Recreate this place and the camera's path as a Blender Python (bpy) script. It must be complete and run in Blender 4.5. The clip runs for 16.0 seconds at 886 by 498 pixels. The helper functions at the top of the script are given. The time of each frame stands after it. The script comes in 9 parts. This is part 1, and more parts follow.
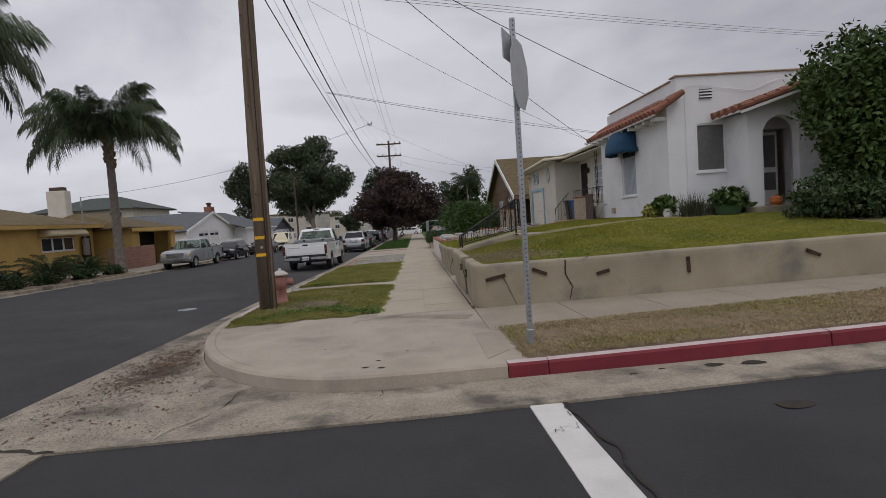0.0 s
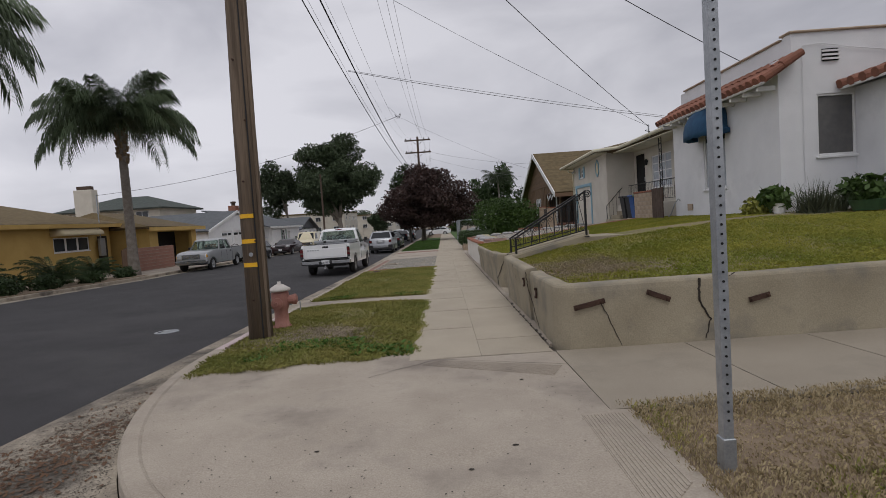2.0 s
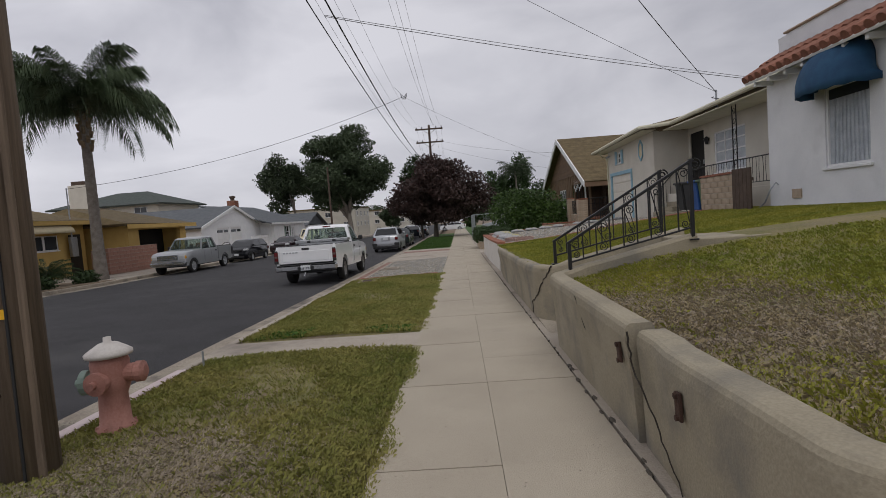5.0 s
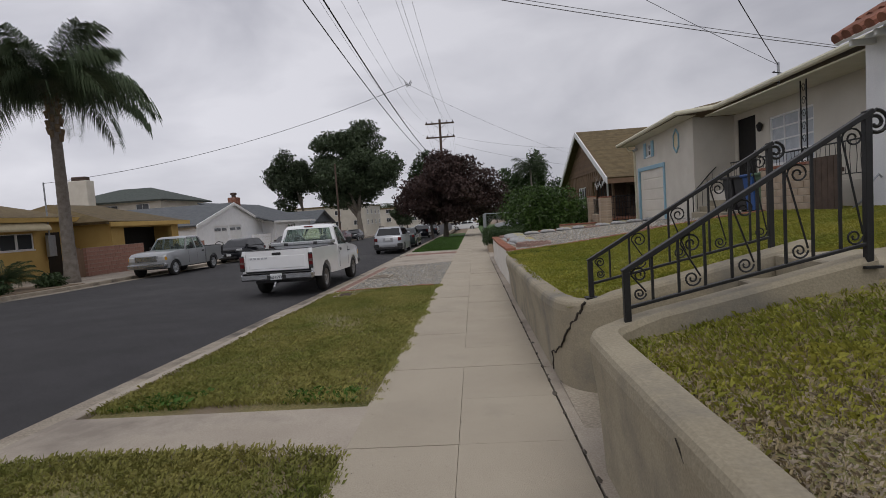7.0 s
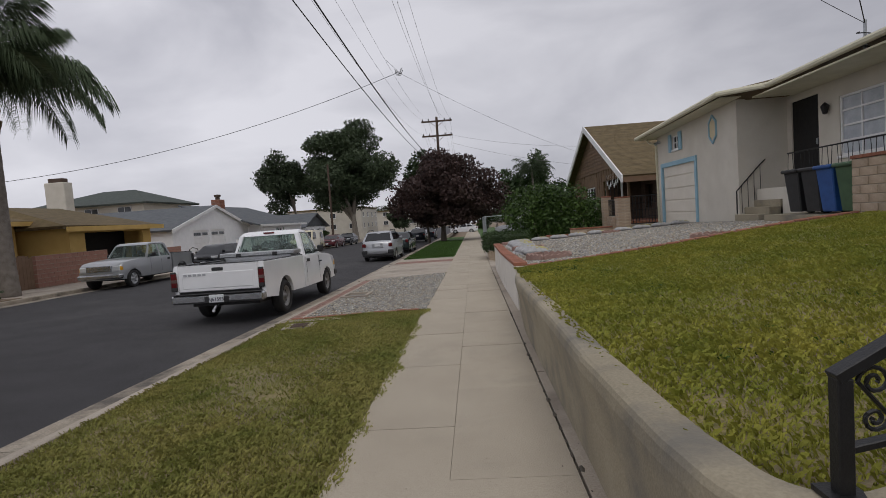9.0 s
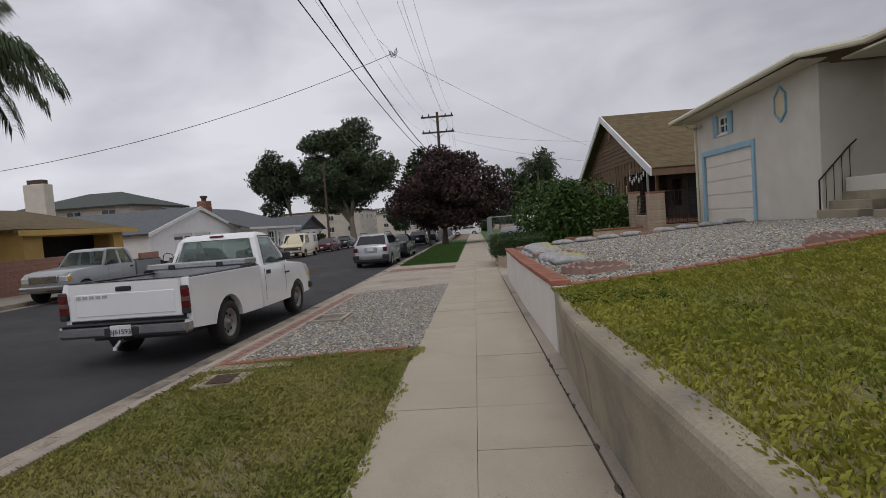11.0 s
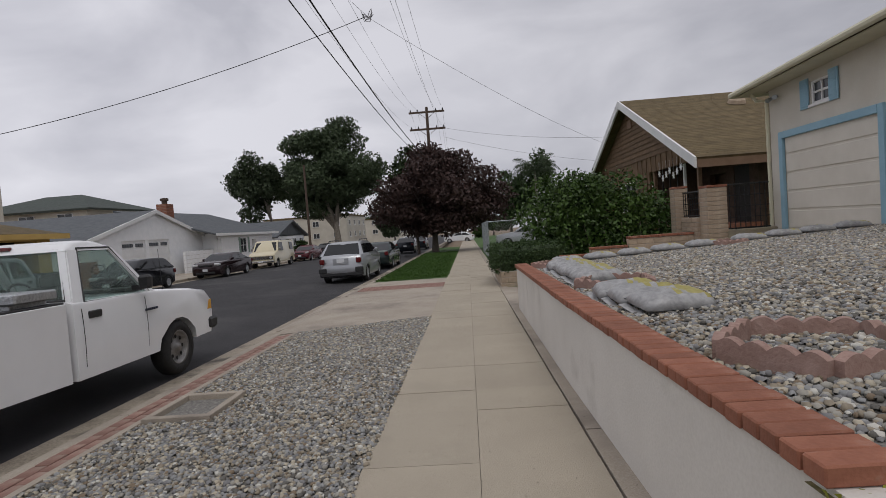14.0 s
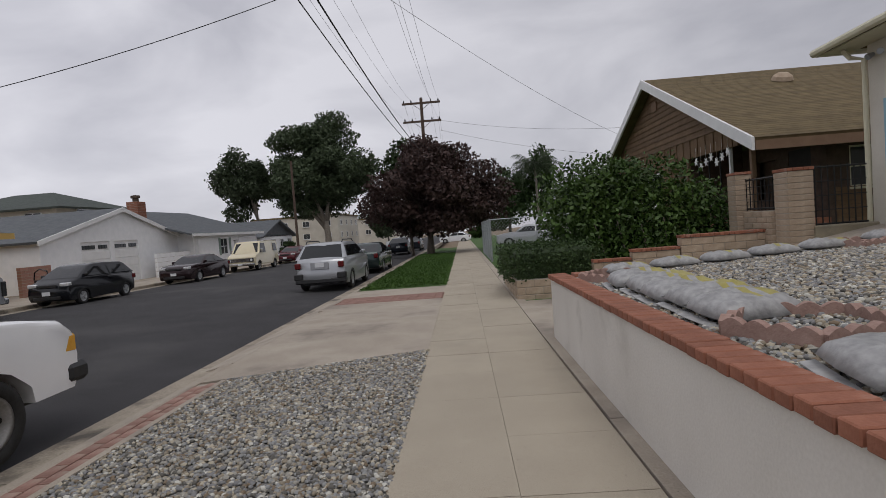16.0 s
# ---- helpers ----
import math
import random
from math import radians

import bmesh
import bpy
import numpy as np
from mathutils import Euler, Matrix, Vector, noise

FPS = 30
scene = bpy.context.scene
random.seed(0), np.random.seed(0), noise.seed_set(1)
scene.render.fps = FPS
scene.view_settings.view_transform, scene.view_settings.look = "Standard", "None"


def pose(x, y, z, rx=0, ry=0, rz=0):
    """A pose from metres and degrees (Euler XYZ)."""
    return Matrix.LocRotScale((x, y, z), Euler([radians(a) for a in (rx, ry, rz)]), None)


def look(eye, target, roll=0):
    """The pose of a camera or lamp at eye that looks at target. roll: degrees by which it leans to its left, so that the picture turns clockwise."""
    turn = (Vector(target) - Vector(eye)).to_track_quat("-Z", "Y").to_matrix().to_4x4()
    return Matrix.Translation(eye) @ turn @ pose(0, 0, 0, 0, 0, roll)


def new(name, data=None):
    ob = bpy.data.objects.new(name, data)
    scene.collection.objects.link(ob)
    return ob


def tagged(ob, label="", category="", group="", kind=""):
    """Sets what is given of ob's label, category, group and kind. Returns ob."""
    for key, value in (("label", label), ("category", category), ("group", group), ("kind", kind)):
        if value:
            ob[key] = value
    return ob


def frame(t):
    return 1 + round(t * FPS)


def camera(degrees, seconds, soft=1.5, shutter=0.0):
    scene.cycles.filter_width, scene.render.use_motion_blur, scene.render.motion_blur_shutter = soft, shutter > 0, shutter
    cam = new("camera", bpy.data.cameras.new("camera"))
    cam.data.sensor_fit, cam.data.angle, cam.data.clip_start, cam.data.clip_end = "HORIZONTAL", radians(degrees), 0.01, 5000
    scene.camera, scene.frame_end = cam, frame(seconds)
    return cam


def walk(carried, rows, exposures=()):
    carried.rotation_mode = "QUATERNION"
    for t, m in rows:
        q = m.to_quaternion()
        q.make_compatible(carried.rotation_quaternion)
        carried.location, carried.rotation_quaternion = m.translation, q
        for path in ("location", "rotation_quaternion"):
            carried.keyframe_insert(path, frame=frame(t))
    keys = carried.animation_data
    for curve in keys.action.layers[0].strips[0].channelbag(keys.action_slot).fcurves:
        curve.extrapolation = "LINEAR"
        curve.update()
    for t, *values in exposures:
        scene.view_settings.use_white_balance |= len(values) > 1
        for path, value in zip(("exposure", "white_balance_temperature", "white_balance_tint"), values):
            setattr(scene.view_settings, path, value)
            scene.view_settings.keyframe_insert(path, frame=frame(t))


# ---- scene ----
cam = camera(80.6, 16.0, soft=0.5)
METRES, EYE, TILT, LEAN, TURN = 24.2, 1.5, 0.0, 0.0, -2.8
ROWS = [
    (0.0, 0.0, 0.0, 0.0, -0.24, -3.45, 3.91),
    (0.5, -0.0036, 0.0309, 0.0002, 0.42, -3.49, 3.63),
    (1.0, -0.0096, 0.0593, 0.0011, 1.08, -3.33, 4.02),
    (1.5, -0.012, 0.0902, 0.0005, 1.84, -3.25, 4.17),
    (2.0, -0.0169, 0.1206, -0.0009, 2.78, -3.29, 3.92),
    (2.5, -0.0179, 0.1505, -0.0042, 3.26, -3.3, 4.65),
    (3.0, -0.0184, 0.1812, -0.0047, 3.72, -3.46, 4.47),
    (3.5, -0.0191, 0.2122, -0.0058, 3.61, -3.64, 4.8),
    (6.0, -0.0118, 0.3565, -0.0017, 5.12, -3.71, 4.04),
    (6.5, -0.0082, 0.3862, -0.0027, 5.73, -3.66, 4.55),
    (7.0, -0.0101, 0.4173, -0.0036, 6.07, -3.76, 3.89),
    (7.5, -0.0106, 0.4478, -0.0046, 6.18, -3.55, 4.42),
    (8.0, -0.0119, 0.4803, -0.0039, 6.24, -3.56, 4.11),
    (8.5, -0.0145, 0.5115, -0.0032, 6.19, -3.52, 3.85),
    (9.0, -0.0142, 0.5441, -0.0036, 6.02, -3.47, 4.02),
    (11.5, -0.0307, 0.7061, -0.0076, 6.25, -3.09, 4.35),
    (12.0, -0.0336, 0.738, -0.0079, 6.37, -2.96, 4.18),
    (12.5, -0.0338, 0.7705, -0.0104, 6.04, -2.88, 4.39),
    (13.0, -0.037, 0.8035, -0.011, 5.89, -2.78, 4.38),
    (13.5, -0.0378, 0.834, -0.0119, 5.59, -2.52, 4.7),
    (14.0, -0.039, 0.8674, -0.0111, 5.41, -2.55, 4.28),
    (14.5, -0.0428, 0.897, -0.0098, 5.28, -2.55, 4.05),
    (15.0, -0.0457, 0.93, -0.0124, 5.06, -2.56, 4.2),
    (15.5, -0.0511, 0.9631, -0.0128, 5.1, -2.61, 4.01),
    (16.0, -0.0555, 0.9945, -0.0147, 4.82, -2.54, 4.36),
]
walk(cam, [(t, pose(0, 0, EYE, TILT, LEAN, TURN) @ pose(METRES * x, METRES * y, METRES * z, 90 + pitch, roll, yaw)) for t, x, y, z, yaw, pitch, roll in ROWS])

# ---- world and light: an overcast day ----
world = bpy.data.worlds.new("overcast_sky")
scene.world = world
world.use_nodes = True
wn, wl = world.node_tree.nodes, world.node_tree.links
wn.clear()
w_out = wn.new("ShaderNodeOutputWorld")
w_bg = wn.new("ShaderNodeBackground")
w_sky = wn.new("ShaderNodeTexSky")
w_sky.sky_type = "NISHITA"
w_sky.sun_disc = False
w_sky.sun_elevation, w_sky.sun_rotation = radians(52), radians(200)
w_tc = wn.new("ShaderNodeTexCoord")
w_map = wn.new("ShaderNodeMapping")
w_map.inputs["Scale"].default_value = (1.0, 1.0, 2.3)
w_n1 = wn.new("ShaderNodeTexNoise")
w_n1.inputs["Scale"].default_value, w_n1.inputs["Detail"].default_value = 2.1, 6.0
w_n1.inputs["Roughness"].default_value, w_n1.inputs["Distortion"].default_value = 0.5, 0.35
w_ramp = wn.new("ShaderNodeValToRGB")
w_ramp.color_ramp.elements[0].position, w_ramp.color_ramp.elements[0].color = 0.36, (0.47, 0.47, 0.525, 1)
w_ramp.color_ramp.elements[1].position, w_ramp.color_ramp.elements[1].color = 0.60, (0.69, 0.685, 0.74, 1)
w_skys = wn.new("ShaderNodeVectorMath")
w_skys.operation = "SCALE"
w_skys.inputs["Scale"].default_value = 0.05
w_mix = wn.new("ShaderNodeMixRGB")
w_mix.inputs["Fac"].default_value = 0.93
wl.new(w_tc.outputs["Generated"], w_map.inputs["Vector"])
wl.new(w_map.outputs["Vector"], w_n1.inputs["Vector"])
wl.new(w_n1.outputs["Fac"], w_ramp.inputs["Fac"])
wl.new(w_sky.outputs["Color"], w_skys.inputs[0])
wl.new(w_skys.outputs["Vector"], w_mix.inputs["Color1"])
wl.new(w_ramp.outputs["Color"], w_mix.inputs["Color2"])
# the overcast is a little thicker towards the east
w_sep, w_east, w_dim = wn.new("ShaderNodeSeparateXYZ"), wn.new("ShaderNodeMapRange"), wn.new("ShaderNodeVectorMath")
w_east.inputs["From Min"].default_value, w_east.inputs["From Max"].default_value = -0.6, 0.7
w_east.inputs["To Min"].default_value, w_east.inputs["To Max"].default_value = 1.13, 0.83
w_dim.operation = "SCALE"
wl.new(w_tc.outputs["Generated"], w_sep.inputs["Vector"])
wl.new(w_sep.outputs["X"], w_east.inputs["Value"])
wl.new(w_mix.outputs["Color"], w_dim.inputs[0])
wl.new(w_east.outputs["Result"], w_dim.inputs["Scale"])
wl.new(w_dim.outputs["Vector"], w_bg.inputs["Color"])
w_bg.inputs["Strength"].default_value = 1.0
wl.new(w_bg.outputs["Background"], w_out.inputs["Surface"])

sun_data = bpy.data.lights.new("sun", "SUN")
sun_data.energy, sun_data.angle, sun_data.color = 0.85, radians(35), (1.0, 0.97, 0.93)
sun_lamp = new("sun", sun_data)
sun_lamp.matrix_world = look((10, -30, 60), (0, 0, 0))


# ---- materials ----
def surface(name, dark, light, scale=3.0, rough=0.85, bump=0.15, grain=60.0, metal=0.0, spread=0.5, vary=0.0, coat=0.0, stretch=1.0, grain_mix=0.35, stain=None, stain_scale=0.6, stain_at=0.62):
    """Two colours mixed by broad noise and fine grain, with a fine relief."""
    m = bpy.data.materials.new(name)
    m.use_nodes = True
    n, l = m.node_tree.nodes, m.node_tree.links
    b = n["Principled BSDF"]
    tc = n.new("ShaderNodeTexCoord")
    big, fine = n.new("ShaderNodeTexNoise"), n.new("ShaderNodeTexNoise")
    big.inputs["Scale"].default_value, big.inputs["Detail"].default_value = scale, 6.0
    fine.inputs["Scale"].default_value, fine.inputs["Detail"].default_value = grain, 3.0
    mp = n.new("ShaderNodeMapping")
    mp.inputs["Scale"].default_value = (1, 1, stretch)
    l.new(tc.outputs["Object"], mp.inputs["Vector"])
    for t in (big, fine):
        l.new(mp.outputs["Vector"], t.inputs["Vector"])
    mixf = n.new("ShaderNodeMix")
    mixf.inputs["Factor"].default_value = grain_mix
    l.new(big.outputs["Fac"], mixf.inputs["A"])
    l.new(fine.outputs["Fac"], mixf.inputs["B"])
    ramp = n.new("ShaderNodeValToRGB")
    ramp.color_ramp.elements[0].position = 0.5 - spread * 0.36
    ramp.color_ramp.elements[1].position = 0.5 + spread * 0.36
    ramp.color_ramp.elements[0].color = (*dark, 1)
    ramp.color_ramp.elements[1].color = (*light, 1)
    l.new(mixf.outputs["Result"], ramp.inputs["Fac"])
    col = ramp.outputs["Color"]
    if stain:
        st = n.new("ShaderNodeTexNoise")
        st.inputs["Scale"].default_value, st.inputs["Detail"].default_value = stain_scale, 8.0
        st.inputs["Roughness"].default_value = 0.62
        l.new(tc.outputs["Object"], st.inputs["Vector"])
        sr = n.new("ShaderNodeValToRGB")
        sr.color_ramp.elements[0].position, sr.color_ramp.elements[1].position = stain_at - 0.07, stain_at + 0.09
        l.new(st.outputs["Fac"], sr.inputs["Fac"])
        sm = n.new("ShaderNodeMixRGB")
        l.new(sr.outputs["Color"], sm.inputs["Fac"])
        l.new(col, sm.inputs["Color1"])
        sm.inputs["Color2"].default_value = (*stain, 1)
        col = sm.outputs["Color"]
    if vary:
        inf = n.new("ShaderNodeObjectInfo")
        geo = n.new("ShaderNodeNewGeometry")
        add = n.new("ShaderNodeMath")
        l.new(inf.outputs["Random"], add.inputs[0])
        l.new(geo.outputs["Random Per Island"], add.inputs[1])
        mr = n.new("ShaderNodeMapRange")
        mr.inputs["From Max"].default_value = 2.0
        mr.inputs["To Min"].default_value, mr.inputs["To Max"].default_value = 1 - vary, 1 + vary
        l.new(add.outputs["Value"], mr.inputs["Value"])
        vs = n.new("ShaderNodeVectorMath")
        vs.operation = "SCALE"
        l.new(col, vs.inputs[0])
        l.new(mr.outputs["Result"], vs.inputs["Scale"])
        col = vs.outputs["Vector"]
    l.new(col, b.inputs["Base Color"])
    b.inputs["Roughness"].default_value, b.inputs["Metallic"].default_value = rough, metal
    b.inputs["Coat Weight"].default_value = coat
    b.inputs["Coat Roughness"].default_value = 0.06
    if bump:
        bp = n.new("ShaderNodeBump")
        bp.inputs["Strength"].default_value = bump
        bp.inputs["Distance"].default_value = 0.02
        l.new(mixf.outputs["Result"], bp.inputs["Height"])
        l.new(bp.outputs["Normal"], b.inputs["Normal"])
    return m


def glass(name, tint, rough=0.03, alpha=1.0, weight=0.85):
    m = bpy.data.materials.new(name)
    m.use_nodes = True
    b = m.node_tree.nodes["Principled BSDF"]
    b.inputs["Base Color"].default_value = (*tint, 1)
    b.inputs["Roughness"].default_value = rough
    b.inputs["Transmission Weight"].default_value = weight
    b.inputs["IOR"].default_value = 1.2 if weight > 0.5 else 1.5
    return m


M = {}
M["asphalt"] = surface("asphalt", (0.019, 0.018, 0.0195), (0.045, 0.043, 0.046), 1.2, 0.9, 0.6, 130, spread=0.4, grain_mix=0.6, stain=(0.058, 0.056, 0.056), stain_scale=0.25, stain_at=0.6)
M["old_concrete"] = surface("old_concrete", (0.19, 0.158, 0.122), (0.43, 0.378, 0.30), 2.0, 0.92, 0.8, 45, spread=0.5, grain_mix=0.5, stain=(0.10, 0.087, 0.073), stain_scale=1.3, stain_at=0.56)
M["ramp_concrete"] = surface("ramp_concrete", (0.30, 0.255, 0.205), (0.46, 0.405, 0.335), 1.6, 0.9, 0.35, 90, spread=0.42, grain_mix=0.5, stain=(0.24, 0.205, 0.17), stain_scale=0.8, stain_at=0.57)
M["slab"] = surface("slab_concrete", (0.33, 0.283, 0.218), (0.47, 0.415, 0.328), 1.4, 0.9, 0.45, 150, spread=0.42, grain_mix=0.75, vary=0.07, stain=(0.345, 0.305, 0.24), stain_scale=1.1, stain_at=0.64)
# the slab colours taken down by about a quarter for the side pavement
M["slab_side"] = surface("darker_side_slab", (0.245, 0.21, 0.163), (0.36, 0.315, 0.25), 1.4, 0.9, 0.45, 150, spread=0.42, grain_mix=0.7, vary=0.06, stain=(0.25, 0.22, 0.175), stain_scale=1.1, stain_at=0.6)
M["joint"] = surface("joint_dirt", (0.05, 0.042, 0.034), (0.10, 0.085, 0.065), 9, 0.95, 0.5)
M["wall_grey"] = surface("retaining_wall_paint", (0.245, 0.21, 0.146), (0.36, 0.315, 0.228), 1.5, 0.85, 0.35, 70, spread=0.42, grain_mix=0.45, stain=(0.175, 0.16, 0.132), stain_scale=1.1, stain_at=0.56)
M["crack"] = surface("crack", (0.018, 0.015, 0.012), (0.05, 0.04, 0.03), 20, 1.0, 0.3)
M["rust_iron"] = surface("rusty_iron", (0.035, 0.018, 0.013), (0.085, 0.045, 0.03), 14, 0.8, 0.5, 90, metal=0.3)
M["white_stucco"] = surface("white_stucco", (0.66, 0.665, 0.68), (0.79, 0.79, 0.80), 1.3, 0.88, 0.45, 55, stain=(0.62, 0.62, 0.63), stain_scale=0.7, stain_at=0.64)
M["cream_stucco"] = surface("cream_stucco", (0.53, 0.495, 0.425), (0.64, 0.605, 0.53), 1.3, 0.9, 0.6, 50, stain=(0.56, 0.52, 0.44), stain_scale=0.7, stain_at=0.64)
M["yellow_stucco"] = surface("yellow_stucco", (0.50, 0.33, 0.10), (0.60, 0.41, 0.14), 1.3, 0.9, 0.4, 50)
M["garden_wall_white"] = surface("garden_wall_white", (0.60, 0.57, 0.52), (0.72, 0.69, 0.64), 1.1, 0.88, 0.35, 60, stain=(0.55, 0.52, 0.47), stain_scale=1.6, stain_at=0.62)
M["clay_tile"] = surface("clay_roof_tile", (0.13, 0.055, 0.036), (0.31, 0.125, 0.078), 5, 0.85, 0.4, 40, vary=0.3, spread=0.8)
M["red_brick"] = surface("red_brick", (0.19, 0.068, 0.040), (0.34, 0.140, 0.085), 9, 0.9, 0.5, 60, vary=0.3, spread=0.8, stain=(0.34, 0.20, 0.155), stain_scale=6, stain_at=0.62)
M["faded_brick"] = surface("faded_brick", (0.20, 0.105, 0.082), (0.31, 0.185, 0.15), 7, 0.92, 0.4, 50, vary=0.25, stain=(0.34, 0.27, 0.22), stain_scale=3, stain_at=0.56)
M["tan_block"] = surface("tan_slump_block", (0.31, 0.235, 0.165), (0.45, 0.36, 0.27), 6, 0.92, 0.6, 50, vary=0.15)
M["pink_brick"] = surface("pink_brick", (0.29, 0.15, 0.11), (0.38, 0.21, 0.16), 7, 0.92, 0.4, 50, vary=0.15)
M["mortar"] = surface("mortar", (0.30, 0.26, 0.21), (0.40, 0.36, 0.30), 10, 0.95, 0.3)
M["shingle_brown"] = surface("brown_shingle", (0.092, 0.066, 0.030), (0.165, 0.122, 0.06), 3, 0.95, 0.5, 70, vary=0.22)
M["shingle_grey"] = surface("grey_shingle", (0.075, 0.082, 0.09), (0.125, 0.135, 0.145), 3, 0.95, 0.5, 70, vary=0.15)
M["shingle_green"] = surface("green_shingle", (0.045, 0.055, 0.05), (0.08, 0.095, 0.085), 3, 0.95, 0.5, 70)
M["brown_board"] = surface("brown_board", (0.10, 0.058, 0.028), (0.175, 0.105, 0.055), 4, 0.8, 0.35, 50, vary=0.2)
M["brown_trim"] = surface("brown_trim", (0.16, 0.095, 0.055), (0.21, 0.13, 0.08), 4, 0.7, 0.2, 50)
M["white_paint"] = surface("white_paint", (0.70, 0.70, 0.70), (0.80, 0.80, 0.79), 3, 0.55, 0.1, 60)
M["white_board"] = surface("white_board", (0.76, 0.77, 0.78), (0.86, 0.86, 0.87), 3, 0.6, 0.1, 60)
M["cream_trim"] = surface("cream_trim", (0.55, 0.52, 0.38), (0.66, 0.63, 0.48), 3, 0.6, 0.1, 60)
M["blue_trim"] = surface("blue_trim", (0.23, 0.40, 0.50), (0.30, 0.48, 0.58), 3, 0.6, 0.1, 60)
M["garage_door"] = surface("garage_door", (0.62, 0.58, 0.50), (0.72, 0.68, 0.60), 2, 0.6, 0.1, 60)
M["black_iron"] = surface("black_iron", (0.004, 0.004, 0.0045), (0.010, 0.010, 0.011), 20, 0.5, 0.2, 120)
M["galv"] = surface("galvanised_steel", (0.30, 0.32, 0.34), (0.46, 0.48, 0.50), 14, 0.45, 0.1, 90, metal=0.7)
# near-black: shade of holes and openings put into the colour; also a dark door
M["shade_and_door_black"] = surface("painted_shade_and_door_black", (0.006, 0.006, 0.006), (0.014, 0.013, 0.012), 9, 0.9, 0.1)
M["dark_door"] = surface("dark_screen_door", (0.012, 0.010, 0.009), (0.025, 0.02, 0.017), 9, 0.6, 0.2)
M["window_dark"] = glass("window_glass", (0.05, 0.055, 0.06), 0.04, weight=0.0)
M["screen"] = surface("window_screen", (0.10, 0.10, 0.10), (0.15, 0.145, 0.14), 6, 0.6, 0.1, 200)
M["curtain"] = surface("sheer_curtain", (0.30, 0.33, 0.37), (0.60, 0.63, 0.66), 4, 0.8, 0.1, 30, spread=0.9)
M["cab_glass"] = glass("green_tinted_cab_glass", (0.62, 0.72, 0.68), 0.0, weight=0.95)
M["car_glass_dark"] = glass("tinted_car_glass", (0.012, 0.014, 0.016), 0.03, weight=0.0)
M["blue_canvas"] = surface("blue_canvas", (0.008, 0.045, 0.11), (0.018, 0.085, 0.17), 5, 0.8, 0.2, 100)
M["cream_canvas"] = surface("cream_canvas", (0.55, 0.47, 0.30), (0.65, 0.56, 0.38), 5, 0.8, 0.2, 100)
M["wood_pole"] = surface("weathered_pole_wood", (0.07, 0.05, 0.034), (0.235, 0.175, 0.125), 9, 0.92, 0.9, 60, spread=0.55, stretch=0.05)
M["dark_wood"] = surface("dark_wood", (0.055, 0.035, 0.025), (0.11, 0.075, 0.055), 6, 0.85, 0.4, 50)
M["yellow_band"] = surface("yellow_reflector", (0.75, 0.40, 0.01), (0.85, 0.48, 0.02), 8, 0.5, 0.05)
M["hydrant"] = surface("faded_hydrant_paint", (0.30, 0.13, 0.10), (0.42, 0.21, 0.17), 8, 0.75, 0.3, 60, stain=(0.22, 0.10, 0.08), stain_scale=5)
M["hydrant_cap"] = surface("hydrant_cap_paint", (0.50, 0.46, 0.42), (0.66, 0.62, 0.58), 8, 0.7, 0.3, 60)
M["hydrant_green"] = surface("hydrant_green", (0.16, 0.22, 0.19), (0.22, 0.29, 0.25), 8, 0.7, 0.3, 60)
M["red_kerb"] = surface("red_kerb_paint", (0.13, 0.012, 0.02), (0.21, 0.022, 0.035), 3, 0.75, 0.3, 60, stain=(0.34, 0.27, 0.24), stain_scale=2.4, stain_at=0.72)
M["red_kerb_top"] = surface("faded_red_kerb_top", (0.44, 0.33, 0.33), (0.58, 0.50, 0.49), 3, 0.85, 0.3, 60)
M["white_line"] = surface("worn_road_line", (0.55, 0.54, 0.51), (0.68, 0.67, 0.64), 4, 0.85, 0.3, 80, stain=(0.30, 0.29, 0.27), stain_scale=3, stain_at=0.7)
M["soil"] = surface("dry_soil", (0.14, 0.10, 0.065), (0.27, 0.205, 0.14), 4, 0.97, 0.7, 40, spread=0.7)
M["turf"] = surface("turf", (0.10, 0.11, 0.03), (0.27, 0.215, 0.10), 1.6, 0.97, 1.0, 45, spread=0.4, grain_mix=0.6, stain=(0.21, 0.165, 0.115), stain_scale=0.7, stain_at=0.56)
M["green_turf"] = surface("green_turf", (0.035, 0.085, 0.012), (0.065, 0.125, 0.022), 2, 0.97, 0.8, 60)
M["pebble"] = surface("pebble", (0.11, 0.105, 0.095), (0.54, 0.515, 0.455), 5, 0.8, 0.1, 30, vary=0.8, spread=0.9)
M["gravel_bed"] = surface("gravel_bed", (0.08, 0.076, 0.068), (0.30, 0.285, 0.26), 30, 0.95, 0.6, 90)
pn, plk = M["pebble"].node_tree.nodes, M["pebble"].node_tree.links
p_geo, p_ramp, p_mul = pn.new("ShaderNodeNewGeometry"), pn.new("ShaderNodeValToRGB"), pn.new("ShaderNodeMixRGB")
p_ramp.color_ramp.interpolation = "CONSTANT"
p_ramp.color_ramp.elements[1].position = 0.94
p_ramp.color_ramp.elements[0].color, p_ramp.color_ramp.elements[1].color = (0.20, 0.19, 0.17, 1), (0.78, 0.77, 0.72, 1)
for at_, col_ in ((0.14, (0.34, 0.34, 0.35)), (0.30, (0.44, 0.38, 0.29)), (0.44, (0.52, 0.50, 0.45)), (0.60, (0.30, 0.23, 0.16)), (0.68, (0.40, 0.41, 0.42)), (0.82, (0.62, 0.56, 0.45))):
    p_ramp.color_ramp.elements.new(at_).color = (*col_, 1)
p_mul.blend_type = "MULTIPLY"
p_mul.inputs["Fac"].default_value = 0.55
plk.new(p_geo.outputs["Random Per Island"], p_ramp.inputs["Fac"])
